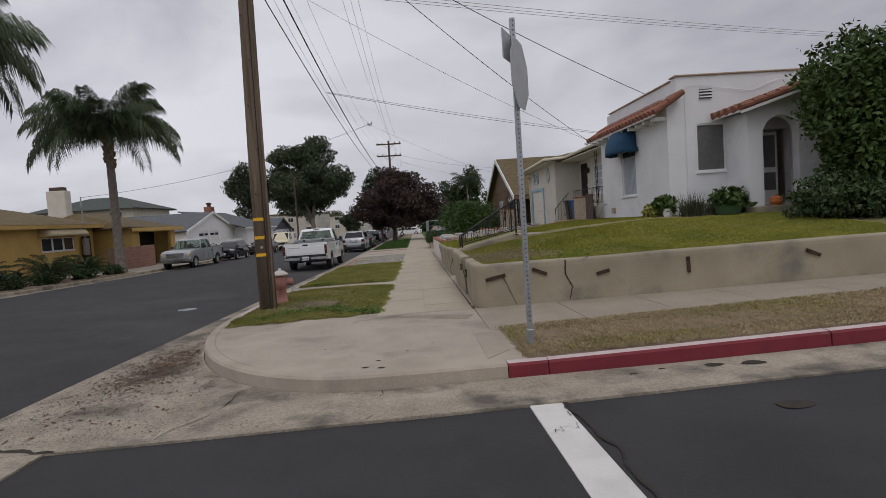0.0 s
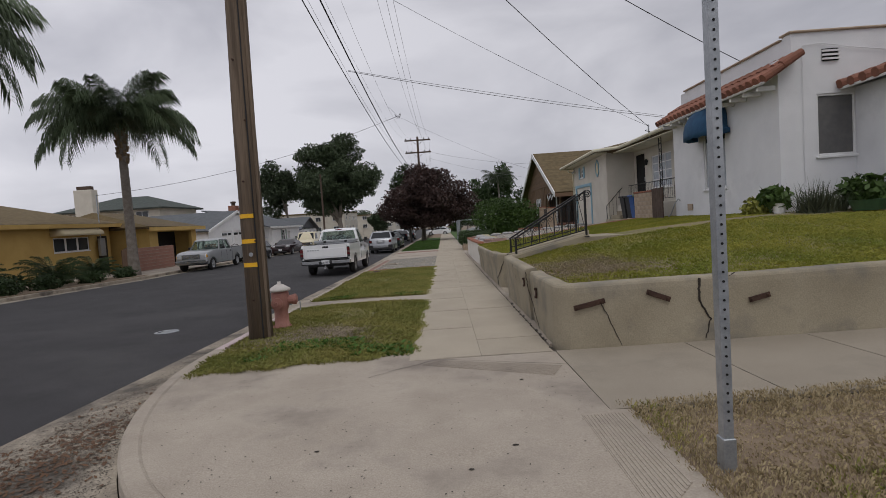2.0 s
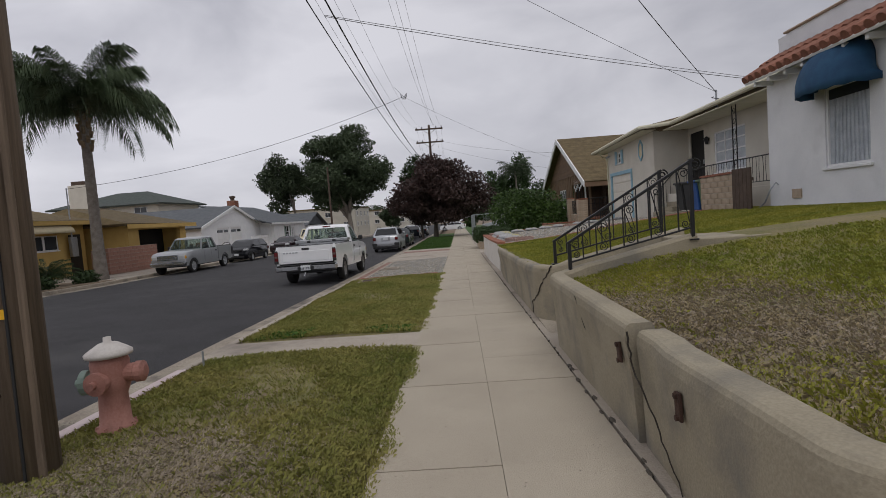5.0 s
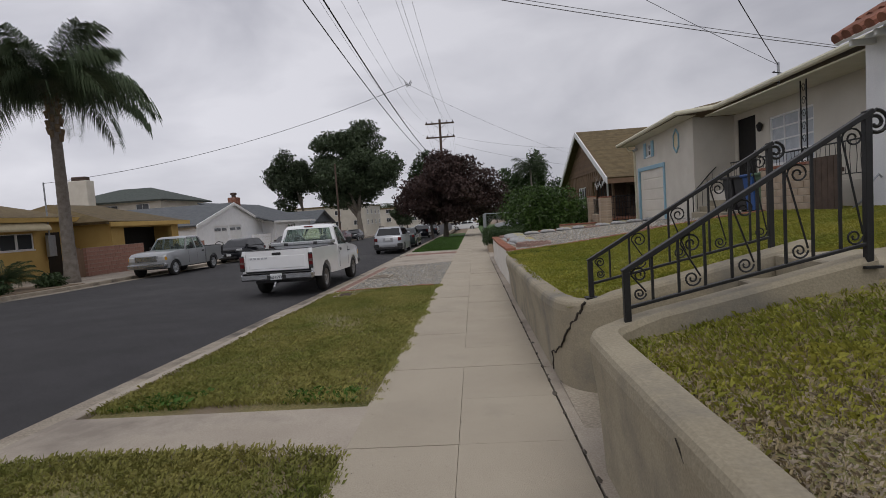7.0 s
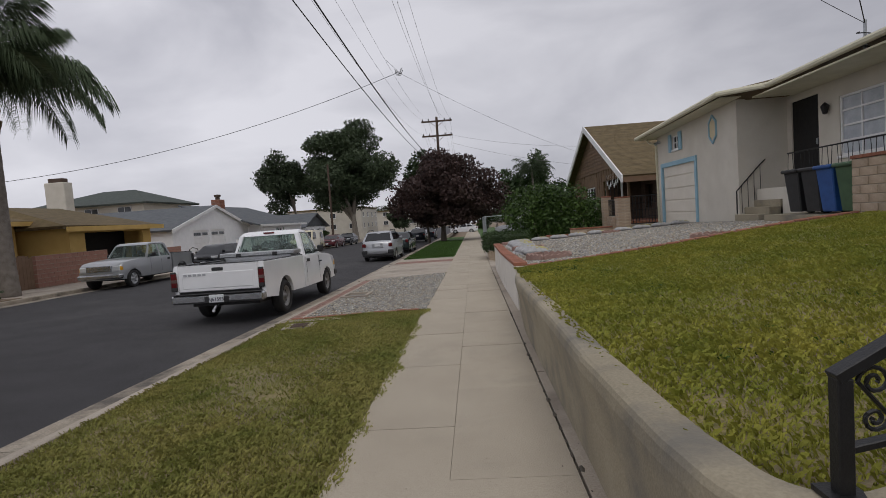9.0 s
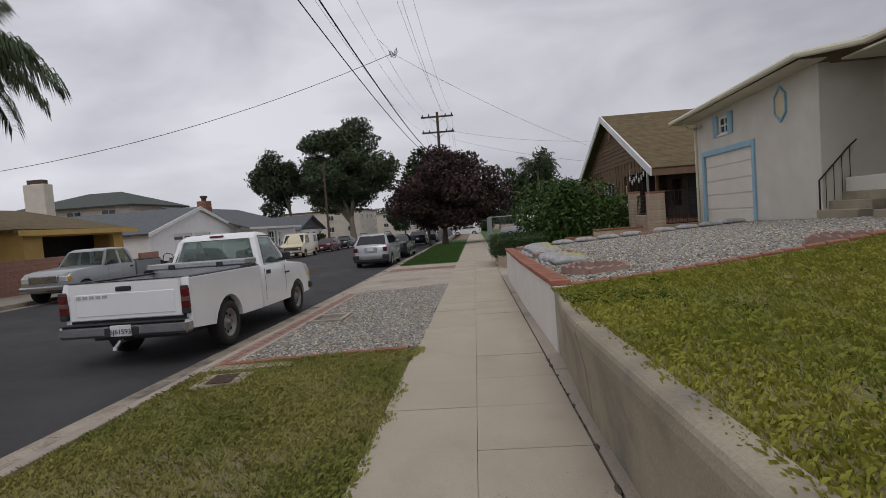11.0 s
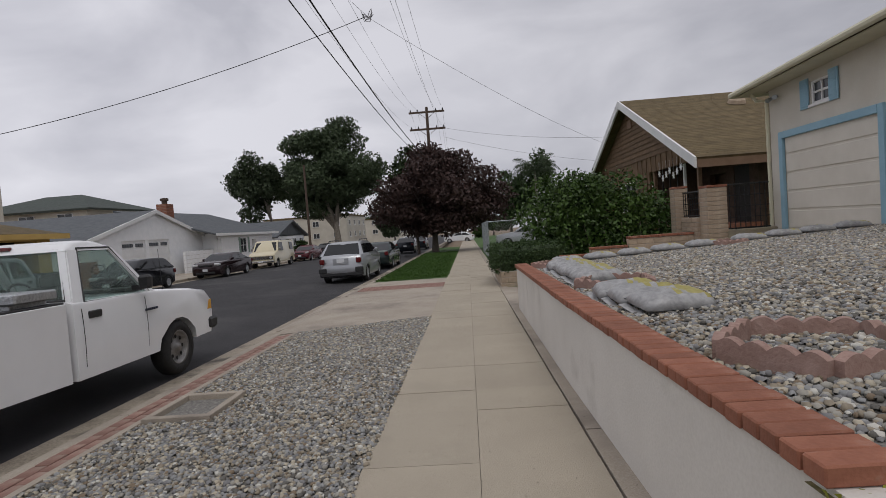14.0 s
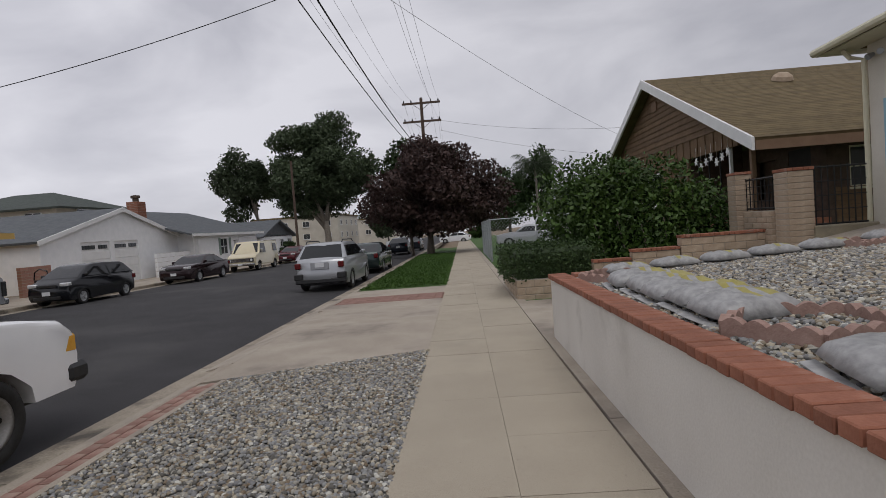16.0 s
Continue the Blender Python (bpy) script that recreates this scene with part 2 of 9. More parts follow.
p_bsdf = pn["Principled BSDF"]
plk.new(p_ramp.outputs["Color"], p_mul.inputs["Color1"])
plk.new(p_bsdf.inputs["Base Color"].links[0].from_socket, p_mul.inputs["Color2"])
plk.new(p_mul.outputs["Color"], p_bsdf.inputs["Base Color"])
M["bark"] = surface("bark", (0.07, 0.055, 0.045), (0.17, 0.145, 0.12), 7, 0.95, 0.9, 40)
M["pale_bark"] = surface("pale_bark", (0.15, 0.125, 0.10), (0.27, 0.24, 0.20), 7, 0.95, 0.7, 40)
M["palm_trunk"] = surface("palm_trunk", (0.13, 0.11, 0.09), (0.26, 0.23, 0.20), 5, 0.95, 0.8, 40)
M["palm_boot"] = surface("palm_boot", (0.12, 0.085, 0.05), (0.26, 0.19, 0.12), 7, 0.95, 0.6, 40)


def leaf_material(name, dark, light, rough=0.6, vary=0.45):
    m = surface(name, dark, light, 0.9, rough, 0.0, 8.0, vary=vary, spread=0.8)
    m.node_tree.nodes["Principled BSDF"].inputs["Specular IOR Level"].default_value = 0.3
    return m


M["leaf_palm"] = leaf_material("palm_leaf", (0.055, 0.085, 0.045), (0.13, 0.17, 0.095))
M["leaf_dark"] = leaf_material("dark_leaf", (0.018, 0.036, 0.012), (0.045, 0.075, 0.022))
M["leaf_tree"] = leaf_material("tree_leaf", (0.030, 0.048, 0.024), (0.068, 0.092, 0.044))
M["leaf_plum"] = leaf_material("plum_leaf", (0.030, 0.018, 0.016), (0.075, 0.042, 0.035))
M["leaf_hedge"] = leaf_material("hedge_leaf", (0.022, 0.048, 0.010), (0.062, 0.105, 0.020))
M["leaf_bush"] = leaf_material("bush_leaf", (0.016, 0.040, 0.008), (0.065, 0.115, 0.018), 0.5, 0.75)
M["leaf_grey"] = leaf_material("grey_leaf", (0.07, 0.085, 0.055), (0.14, 0.16, 0.10))
M["leaf_yellow"] = leaf_material("yellow_leaf", (0.16, 0.18, 0.03), (0.28, 0.27, 0.06))
M["leaf_dead"] = leaf_material("fallen_leaf", (0.07, 0.035, 0.018), (0.17, 0.09, 0.045))
M["blade"] = leaf_material("grass_blade", (0.105, 0.15, 0.022), (0.36, 0.305, 0.10), 0.7, 0.45)
M["blade_lawn"] = leaf_material("lawn_blade", (0.105, 0.155, 0.018), (0.37, 0.325, 0.058), 0.7, 0.45)
M["blade_dry"] = leaf_material("dry_blade", (0.24, 0.19, 0.10), (0.44, 0.36, 0.22), 0.7, 0.3)
M["blade_straw"] = leaf_material("straw", (0.19, 0.15, 0.11), (0.46, 0.39, 0.30), 0.8, 0.5)
M["blade_green"] = leaf_material("green_blade", (0.035, 0.085, 0.010), (0.075, 0.15, 0.022))
M["tyre"] = surface("tyre_rubber", (0.010, 0.010, 0.010), (0.022, 0.021, 0.020), 20, 0.8, 0.3, 90)
M["rim"] = surface("alloy_rim", (0.45, 0.46, 0.47), (0.60, 0.61, 0.62), 10, 0.3, 0.0, metal=0.8)
M["steel_rim"] = surface("steel_rim", (0.20, 0.195, 0.185), (0.33, 0.32, 0.31), 10, 0.5, 0.1, metal=0.6)
M["chrome"] = surface("dull_chrome", (0.40, 0.41, 0.42), (0.55, 0.56, 0.57), 5, 0.25, 0.0, metal=0.95)
M["black_plastic"] = surface("black_plastic", (0.012, 0.012, 0.013), (0.026, 0.026, 0.027), 20, 0.55, 0.1)
M["tail_red"] = surface("tail_lamp_red", (0.075, 0.006, 0.007), (0.14, 0.010, 0.011), 20, 0.15, 0.0)
M["lamp_smoked"] = surface("smoked_lamp", (0.10, 0.06, 0.055), (0.16, 0.10, 0.09), 20, 0.15, 0.0)
M["seat_cloth"] = surface("grey_seat_cloth", (0.10, 0.10, 0.10), (0.17, 0.168, 0.165), 12, 0.9, 0.2)
M["amber"] = surface("amber_lamp", (0.62, 0.30, 0.02), (0.72, 0.38, 0.04), 20, 0.15, 0.0)
M["lamp_clear"] = surface("clear_lamp", (0.55, 0.56, 0.57), (0.75, 0.76, 0.77), 20, 0.1, 0.0, metal=0.3)
M["plate"] = surface("licence_plate", (0.62, 0.63, 0.65), (0.74, 0.75, 0.76), 20, 0.4, 0.0)
M["ink"] = surface("dark_ink", (0.02, 0.025, 0.05), (0.03, 0.035, 0.06), 20, 0.5, 0.0)
M["diamond_plate"] = surface("diamond_plate", (0.32, 0.33, 0.34), (0.55, 0.56, 0.57), 40, 0.4, 0.6, 45, metal=0.85)
M["bag"] = surface("sack_plastic", (0.20, 0.20, 0.20), (0.44, 0.435, 0.43), 6, 0.4, 0.5, 25)
M["bag_print"] = surface("sack_print", (0.30, 0.26, 0.06), (0.40, 0.35, 0.10), 12, 0.45, 0.4, 25)
M["bin_black"] = surface("black_bin", (0.014, 0.014, 0.015), (0.025, 0.025, 0.027), 8, 0.5, 0.1)
M["bin_blue"] = surface("blue_bin", (0.012, 0.06, 0.22), (0.02, 0.09, 0.30), 8, 0.5, 0.1)
M["bin_green"] = surface("green_bin", (0.04, 0.085, 0.04), (0.06, 0.12, 0.055), 8, 0.5, 0.1)
M["scallop"] = surface("scalloped_edging", (0.26, 0.16, 0.13), (0.38, 0.26, 0.22), 8, 0.95, 0.6, 50, vary=0.15)
M["cable"] = surface("cable", (0.012, 0.012, 0.013), (0.02, 0.02, 0.021), 9, 0.7, 0.0)
M["thin_cable"] = surface("thin_cable", (0.16, 0.16, 0.17), (0.22, 0.22, 0.23), 9, 0.7, 0.0)
M["sign_grey"] = surface("sign_back", (0.36, 0.37, 0.39), (0.48, 0.49, 0.51), 5, 0.5, 0.05, metal=0.3)
M["pumpkin"] = surface("pumpkin", (0.35, 0.09, 0.015), (0.48, 0.14, 0.03), 9, 0.6, 0.1)


def paint(name, colour, metal=0.0, rough=0.16):
    d = tuple(c * 0.93 for c in colour)
    return surface(name, d, colour, 1.5, rough, 0.0, 4.0, metal=metal, coat=0.0 if sum(colour) < 0.6 else 0.4)


# ---- building blocks ----
def G(y):
    """The height of the pavement along the street, which falls away from the corner."""
    return 0.13 - 0.02 * y if y < 30 else -0.47 - 0.012 * (y - 30)


def link(bm, name, material, parent=None, smooth=False):
    me = bpy.data.meshes.new(name)
    bmesh.ops.recalc_face_normals(bm, faces=bm.faces)
    bm.to_mesh(me)
    bm.free()
    for mm in material if isinstance(material, (list, tuple)) else [material]:
        me.materials.append(mm)
    if smooth:
        for p in me.polygons:
            p.use_smooth = True
    ob = new(name, me)
    if parent:
        ob.parent = parent
    return ob


def part(name, bm, material, parent, label="", smooth=False):
    ob = link(bm, name, material, parent, smooth)
    return tagged(ob, label) if label else ob


def part_split(name, bm, material, parent, label=""):
    """Links every separate piece of a bmesh as a part of its own."""
    bm.verts.index_update()
    seen, first = set(), None
    for v0 in bm.verts:
        if v0 in seen:
            continue
        stack, comp = [v0], []
        seen.add(v0)
        while stack:
            v = stack.pop()
            comp.append(v)
            for e in v.link_edges:
                o = e.other_vert(v)
                if o not in seen:
                    seen.add(o)
                    stack.append(o)
        piece = bmesh.new()
        made = {v: piece.verts.new(v.co) for v in comp}
        for f in {f for v in comp for f in v.link_faces}:
            piece.faces.new([made[v] for v in f.verts])
        ob = part(name, piece, material, parent, label)
        first = first or ob
    bm.free()
    return first


def thing(name, label, category, at=None, group="", kind=""):
    ob = new(name)
    ob.empty_display_size = 0.1
    if at is not None:
        ob.matrix_world = at
    return tagged(ob, label, category, group, kind)


def box(bm, x0, x1, y0, y1, z0, z1, bevel=0.0, m=None):
    r = bmesh.ops.create_cube(bm, size=1.0)
    vs = r["verts"]
    for v in vs:
        v.co = Vector((x0 + (v.co.x + 0.5) * (x1 - x0), y0 + (v.co.y + 0.5) * (y1 - y0), z0 + (v.co.z + 0.5) * (z1 - z0)))
    if m is not None:
        bmesh.ops.transform(bm, matrix=m, verts=vs)
    if bevel:
        es = {e for v in vs for e in v.link_edges}
        bmesh.ops.bevel(bm, geom=list(es), offset=bevel, segments=1, affect="EDGES")
    return bm


def block(x0, x1, y0, y1, z0, z1, bevel=0.0, m=None):
    return box(bmesh.new(), x0, x1, y0, y1, z0, z1, bevel, m)


def tube(bm, pts, r, seg=8, r1=None, caps=True):
    """A round bar along points; r may taper to r1."""
    pts = [Vector(p) for p in pts]
    rings = []
    up = Vector((0.13, 0.21, 0.97))
    for i, p in enumerate(pts):
        d = (pts[min(i + 1, len(pts) - 1)] - pts[max(i - 1, 0)]).normalized()
        a = d.cross(up)
        if a.length < 1e-3:
            a = d.cross(Vector((1, 0, 0)))
        a.normalize()
        b = d.cross(a)
        rr = r if r1 is None else r + (r1 - r) * i / max(1, len(pts) - 1)
        rings.append([bm.verts.new(p + (a * math.cos(k * 2 * math.pi / seg) + b * math.sin(k * 2 * math.pi / seg)) * rr) for k in range(seg)])
    for q, s in zip(rings, rings[1:]):
        for k in range(seg):
            bm.faces.new((q[k], q[(k + 1) % seg], s[(k + 1) % seg], s[k]))
    if caps:
        bm.faces.new(rings[0])
        bm.faces.new(list(reversed(rings[-1])))
    return bm


def lathe(bm, profile, seg=20, m=None):
    """A turned body: (radius, height) pairs round z."""
    rings = []
    for r, z in profile:
        rings.append([bm.verts.new((r * math.cos(k * 2 * math.pi / seg), r * math.sin(k * 2 * math.pi / seg), z)) for k in range(seg)])
    for q, s in zip(rings, rings[1:]):
        for k in range(seg):
            bm.faces.new((q[k], q[(k + 1) % seg], s[(k + 1) % seg], s[k]))
    if profile[0][0] > 1e-4:
        bm.faces.new(list(reversed(rings[0])))
    if profile[-1][0] > 1e-4:
        bm.faces.new(rings[-1])
    if m is not None:
        bmesh.ops.transform(bm, matrix=m, verts=[v for q in rings for v in q])
    return bm


def slab(bm, outline, z0, z1):
    """A flat body of any outline; z0 and z1 are numbers or functions of (x, y)."""
    f0 = z0 if callable(z0) else (lambda x, y: z0)
    f1 = z1 if callable(z1) else (lambda x, y: z1)
    lo = [bm.verts.new((x, y, f0(x, y))) for x, y in outline]
    hi = [bm.verts.new((x, y, f1(x, y))) for x, y in outline]
    n = len(outline)
    bm.faces.new(list(reversed(lo)))
    bm.faces.new(hi)
    for i in range(n):
        bm.faces.new((lo[i], lo[(i + 1) % n], hi[(i + 1) % n], hi[i]))
    return bm


def sheet(x0, x1, y0, y1, nx, ny, f):
    """A gridded sheet of ground with the height f(x, y)."""
    bm = bmesh.new()
    g = [[bm.verts.new((x0 + (x1 - x0) * i / nx, y0 + (y1 - y0) * j / ny, f(x0 + (x1 - x0) * i / nx, y0 + (y1 - y0) * j / ny))) for i in range(nx + 1)] for j in range(ny + 1)]
    for j in range(ny):
        for i in range(nx):
            bm.faces.new((g[j][i], g[j][i + 1], g[j + 1][i + 1], g[j + 1][i]))
    return bm


def arrays(name, verts, faces, material, parent=None, smooth=False):
    """A mesh from numpy arrays of vertices (n, 3) and faces (m, k)."""
    me = bpy.data.meshes.new(name)
    n, k = faces.shape
    me.vertices.add(len(verts))
    me.vertices.foreach_set("co", verts.astype(np.float32).ravel())
    me.loops.add(n * k)
    me.loops.foreach_set("vertex_index", faces.astype(np.int32).ravel())
    me.polygons.add(n)
    me.polygons.foreach_set("loop_start", np.arange(0, n * k, k, dtype=np.int32))
    me.update(calc_edges=True)
    if smooth:
        me.polygons.foreach_set("use_smooth", np.ones(n, dtype=bool))
    me.materials.append(material)
    ob = new(name, me)
    if parent:
        ob.parent = parent
    return ob

# ---- ground, roads, kerbs, pavements ----
def side(x):
    return 0.02 * max(0.0, x - 1.0)


def walk_z(x, y):
    return G(y) + (side(x) if y < 9 else 0.0)


def road_z(x, y):
    crown = 0.10 * max(0.0, 1 - ((x + 9.95) / 6.4) ** 2) if y > 5 and x < -3.5 else 0.0
    return G(y) - 0.17 + crown + (side(x) if y < 6 else 0.0)


KERB_L = -16.4
ground = link(sheet(-900, 900, -300, 1500, 6, 60, lambda x, y: G(y) - 0.9), "ground", M["soil"])
tagged(ground, "bare dry soil under and beyond the street", "ground", kind="structure")
road = link(sheet(KERB_L, -3.4, 4.0, 400, 26, 198, road_z), "road", M["asphalt"])
tagged(road, "dark freshly sealed asphalt street", "road", kind="structure")
cross = link(sheet(-60, 60, -9, 5.0, 60, 14, lambda x, y: G(y) - 0.17 + side(x)), "road_crossing", M["asphalt"])
tagged(cross, "dark asphalt side street with a worn stop line", "road", kind="structure")


def corner(off, n=18):
    """The kerb's curve round the corner, moved outwards by off."""
    pts = []
    for i in range(n + 1):
        a = math.pi / 2 * i / n
        pts.append((-0.5 - (3.0 + off) * math.cos(a), 9.9 - (4.92 + off) * math.sin(a)))
    return pts


# gutters of old concrete, 4 mm and more above the asphalt
gut = bmesh.new()
arc = corner(0.0)
out = [(-4.05, 9.9), (-4.07, 8.0), (-4.08, 7.0), (-4.08, 6.0), (-4.06, 5.0), (-3.9, 4.1), (-2.95, 4.08), (-1.2, 4.15), (0.8, 4.2), (2.5, 4.25)]
poly = [(x, y) for x, y in arc] + [(2.5, 4.98)] + list(reversed(out))
slab(gut, poly, lambda x, y: road_z(x, y) - 0.1, lambda x, y: max(G(y) - 0.150 + side(x), road_z(x, y) + 0.006) if y > 5.0 and x < -0.6 else G(y) - 0.150 + side(x))
slab(gut, [(2.5, 4.25), (40, 4.3), (40, 4.98), (2.5, 4.98)], lambda x, y: G(y) - 0.3 + side(x), lambda x, y: G(y) - 0.150 + side(x))
slab(gut, [(-4.05, -9), (-3.1, -9), (-2.98, 4.08), (-3.9, 4.1)], lambda x, y: G(y) - 0.3, lambda x, y: G(y) - 0.152)
gutter = part("gutter", gut, M["old_concrete"], None)
tagged(gutter, "pitted old concrete gutter round the kerb", "gutter", kind="structure")
g2 = bmesh.new()
for k in range(32):
    y0, y1 = (9.9 if k == 0 else 6.9 + k * 3.5), 6.9 + (k + 1) * 3.5 - 0.015
    slab(g2, [(-4.05, y0), (-3.5, y0), (-3.5, y1), (-4.05, y1)], lambda x, y: G(y) - 0.3, lambda x, y: max(G(y) - 0.145 - 0.015 * (x + 3.5 < -0.3), road_z(x, y) + 0.006))
gs_ = part("gutter_strip", g2, M["old_concrete"], None)
tagged(gs_, "narrow old concrete gutter along the street", "gutter", kind="structure")
g3 = bmesh.new()
slab(g3, [(KERB_L, 5), (KERB_L + 0.5, 5), (KERB_L + 0.5, 30), (KERB_L, 30)], lambda x, y: G(y) - 0.3, lambda x, y: G(y) - 0.15)
slab(g3, [(KERB_L, 30), (KERB_L + 0.5, 30), (KERB_L + 0.5, 120), (KERB_L, 120)], lambda x, y: G(y) - 0.3, lambda x, y: G(y) - 0.15)
tagged(part("gutter_far", g3, M["old_concrete"], None), "old concrete gutter across the street", "gutter", kind="structure")


def kerb_run(bm, path, width, top, bot, inner=1):
    """A kerb along a path of outer points; it lies to the right of travel with inner=1."""
    rings = []
    for i, (x, y) in enumerate(path):
        xa, ya = path[max(i - 1, 0)]
        xb, yb = path[min(i + 1, len(path) - 1)]
        d = Vector((xb - xa, yb - ya)).normalized()
        n = Vector((-d.y, d.x)) * inner
        zt, zb = top(x, y), bot(x, y)
        sec = [(0.0, zb), (0.015, zt - 0.03), (0.035, zt - 0.006), (width - 0.02, zt), (width, zt - 0.01), (width, zb)]
        rings.append([bm.verts.new((x + n.x * u, y + n.y * u, z)) for u, z in sec])
    for q, s in zip(rings, rings[1:]):
        for k in range(6):
            bm.faces.new((q[k], q[(k + 1) % 6], s[(k + 1) % 6], s[k]))
    bm.faces.new(rings[0])
    bm.faces.new(list(reversed(rings[-1])))
    return bm


ktop = lambda x, y: walk_z(x, y) + 0.004
kbot = lambda x, y: walk_z(x, y) - 0.4
kb = kerb_run(bmesh.new(), corner(0.0, 26) + [(-0.2, 4.98), (0.3, 4.98), (0.8, 4.985)], 0.16, ktop, kbot)
tagged(part("kerb_corner", kb, M["ramp_concrete"], None), "weathered rounded concrete kerb at the corner", "kerb", kind="structure")
for k in range(9):
    x0, x1 = (0.81 if k == 0 else 1.2 + (k - 1) * 2.9 + 0.01), 1.2 + k * 2.9
    n = 4
    bmk = kerb_run(bmesh.new(), [(x0 + (x1 - x0) * i / n, 4.985 + 0.006 * math.sin(3.1 * k + i)) for i in range(n + 1)], 0.15, ktop, kbot)
    ob = part("kerb_red", bmk, [M["red_kerb"], M["red_kerb_top"]], None)
    for p in ob.data.polygons:
        if p.normal.z > 0.75:
            p.material_index = 1
    tagged(ob, "kerb with dark red painted face and faded pink top", "kerb", "red kerb pieces", "structure")
for k in range(30):
    y0, y1 = 9.9 + k * 3.2 + (0.01 if k else 0), 9.9 + (k + 1) * 3.2
    w = 0.15
    if y0 > 29 and y1 < 38:
        continue
    if y0 < 31 < y1 + 2:
        y1 = 30.9
    bmk = kerb_run(bmesh.new(), [(-3.5, y1), (-3.5, (y0 + y1) / 2), (-3.5, y0)], w, ktop, kbot)
    ob = part("kerb", bmk, M["red_kerb_top"] if k == 0 else M["ramp_concrete"], None)
    tagged(ob, "faded pink kerb beside the utility pole" if k == 0 else "worn concrete kerb beside the parkway", "kerb", "street kerb pieces", "structure")
for k in range(28):
    y0, y1 = 8.0 + k * 4.0 + 0.01, 8.0 + (k + 1) * 4.0
    bmk = kerb_run(bmesh.new(), [(KERB_L, y0), (KERB_L, (y0 + y1) / 2), (KERB_L, y1)], 0.15, lambda x, y: G(y) - 0.0, kbot)
    tagged(part("kerb_far", bmk, M["old_concrete"], None), "worn concrete kerb across the street", "kerb", "far kerb pieces", "structure")

# the sloping corner landing
land = bmesh.new()
inner = corner(-0.165, 22)
poly = [(-3.335, 9.9)] + inner[1:] + [(1.03, 5.13), (1.03, 6.70), (0.87, 6.72), (0.86, 8.56), (0.0, 8.56), (-0.72, 8.56), (-0.72, 8.95), (-2.2, 9.2)]
slab(land, poly, lambda x, y: G(y) - 0.3, lambda x, y: G(y) - 0.002)
landing = part("pavement_corner", land, M["ramp_concrete"], None)
tagged(landing, "pale weathered concrete corner landing", "pavement", kind="structure")
part("groove", slab(bmesh.new(), [(0.64, 5.25), (0.95, 5.6), (0.95, 6.64), (0.64, 6.64)], lambda x, y: G(y) - 0.01, lambda x, y: G(y) + 0.002), M["ramp_concrete"], landing)
for i in range(12):
    x = 0.65 + i * 0.025
    part("groove_rib", slab(bmesh.new(), [(x, 5.27 + i * 0.028), (x + 0.012, 5.27 + i * 0.028), (x + 0.012, 6.62), (x, 6.62)], lambda xx, y: G(y), lambda xx, y: G(y) + 0.007), M["ramp_concrete"], landing)
for i in range(14):
    f = i / 13
    xa, ya, xb, yb = -0.39 - 0.20 * f, 8.50 - 0.02 * f, 0.80 - 0.14 * f, 7.98 - 0.30 * f
    ya -= 0.12 * f
    part("groove_rib", slab(bmesh.new(), [(xa, ya), (xb, yb), (xb, yb - 0.011), (xa, ya - 0.011)], lambda xx, yy: G(yy) - 0.01, lambda xx, yy: G(yy) + 0.003), M["ramp_concrete"], landing)

# pavement of the side street, in slabs
pv = bmesh.new()
slab(pv, [(0.87, 6.7), (40, 6.7), (40, 8.2), (0.87, 8.7)], lambda x, y: walk_z(x, 8) - 0.4, lambda x, y: G(y) + side(x) - 0.03)
pav_s = part("pavement_side", pv, M["joint"], None)
tagged(pav_s, "tan concrete pavement of the side street", "pavement", kind="structure")
for k in range(22):
    x0, x1 = (0.875 if k == 0 else 0.985 + k * 1.25), 0.985 + (k + 1) * 1.25 - 0.012
    part("slab", slab(bmesh.new(), [(x0, 6.72), (x1, 6.72), (x1, 8.58 - 0.065 * (x1 - 1)), (x0, 8.58 - 0.065 * (x0 - 1))], lambda x, y: G(y) + side(x) - 0.06, lambda x, y: G(y) + side(x) - 0.002), M["slab_side"], pav_s)

# the main pavement: two columns of slabs
base = link(sheet(-0.71, 1.0, 8.55, 160, 1, 150, lambda x, y: G(y) - 0.035), "pavement", M["joint"])
tagged(base, "tan concrete pavement with scored square slabs", "pavement", kind="structure")
rnd = random.Random(4)
JOINTS = [8.57, 9.41, 10.27, 11.2, 11.9, 12.75, 13.53, 14.45, 15.43, 16.27, 17.13, 18.07, 18.95, 19.83, 20.7, 21.54, 22.45, 23.33, 24.43, 25.47, 26.06, 27.0, 27.88, 28.8, 29.7]
JOINTS += [30.58 + 0.88 * k for k in range(130)]
for y0, y1 in zip(JOINTS, JOINTS[1:]):
    cols = ((-0.73, 0.84),) if y0 == 15.43 else ((-0.73, 0.0535), (0.0565, 0.84))
    for c, (x0, x1) in enumerate(cols):
        dz = rnd.uniform(-0.003, 0.003)
        e = rnd.uniform(-0.012, 0.012)
        part("slab", slab(bmesh.new(), [(x0 + e * (c == 0), y0), (x1, y0), (x1, y1 - 0.005), (x0 + e * (c == 0), y1 - 0.005)], lambda x, y: G(y) - 0.06, lambda x, y: G(y) + dz), M["slab"], base)
gp = bmesh.new()
for k in range(7):
    y0, y1 = 8.9 + k * 3.2, 8.9 + (k + 1) * 3.2 - 0.02
    slab(gp, [(0.853 + rnd.uniform(0, 0.012), y0), (1.06, y0), (1.06, y1), (0.855, y1)], lambda x, y: G(y) - 0.06, lambda x, y: G(y) + 0.006)
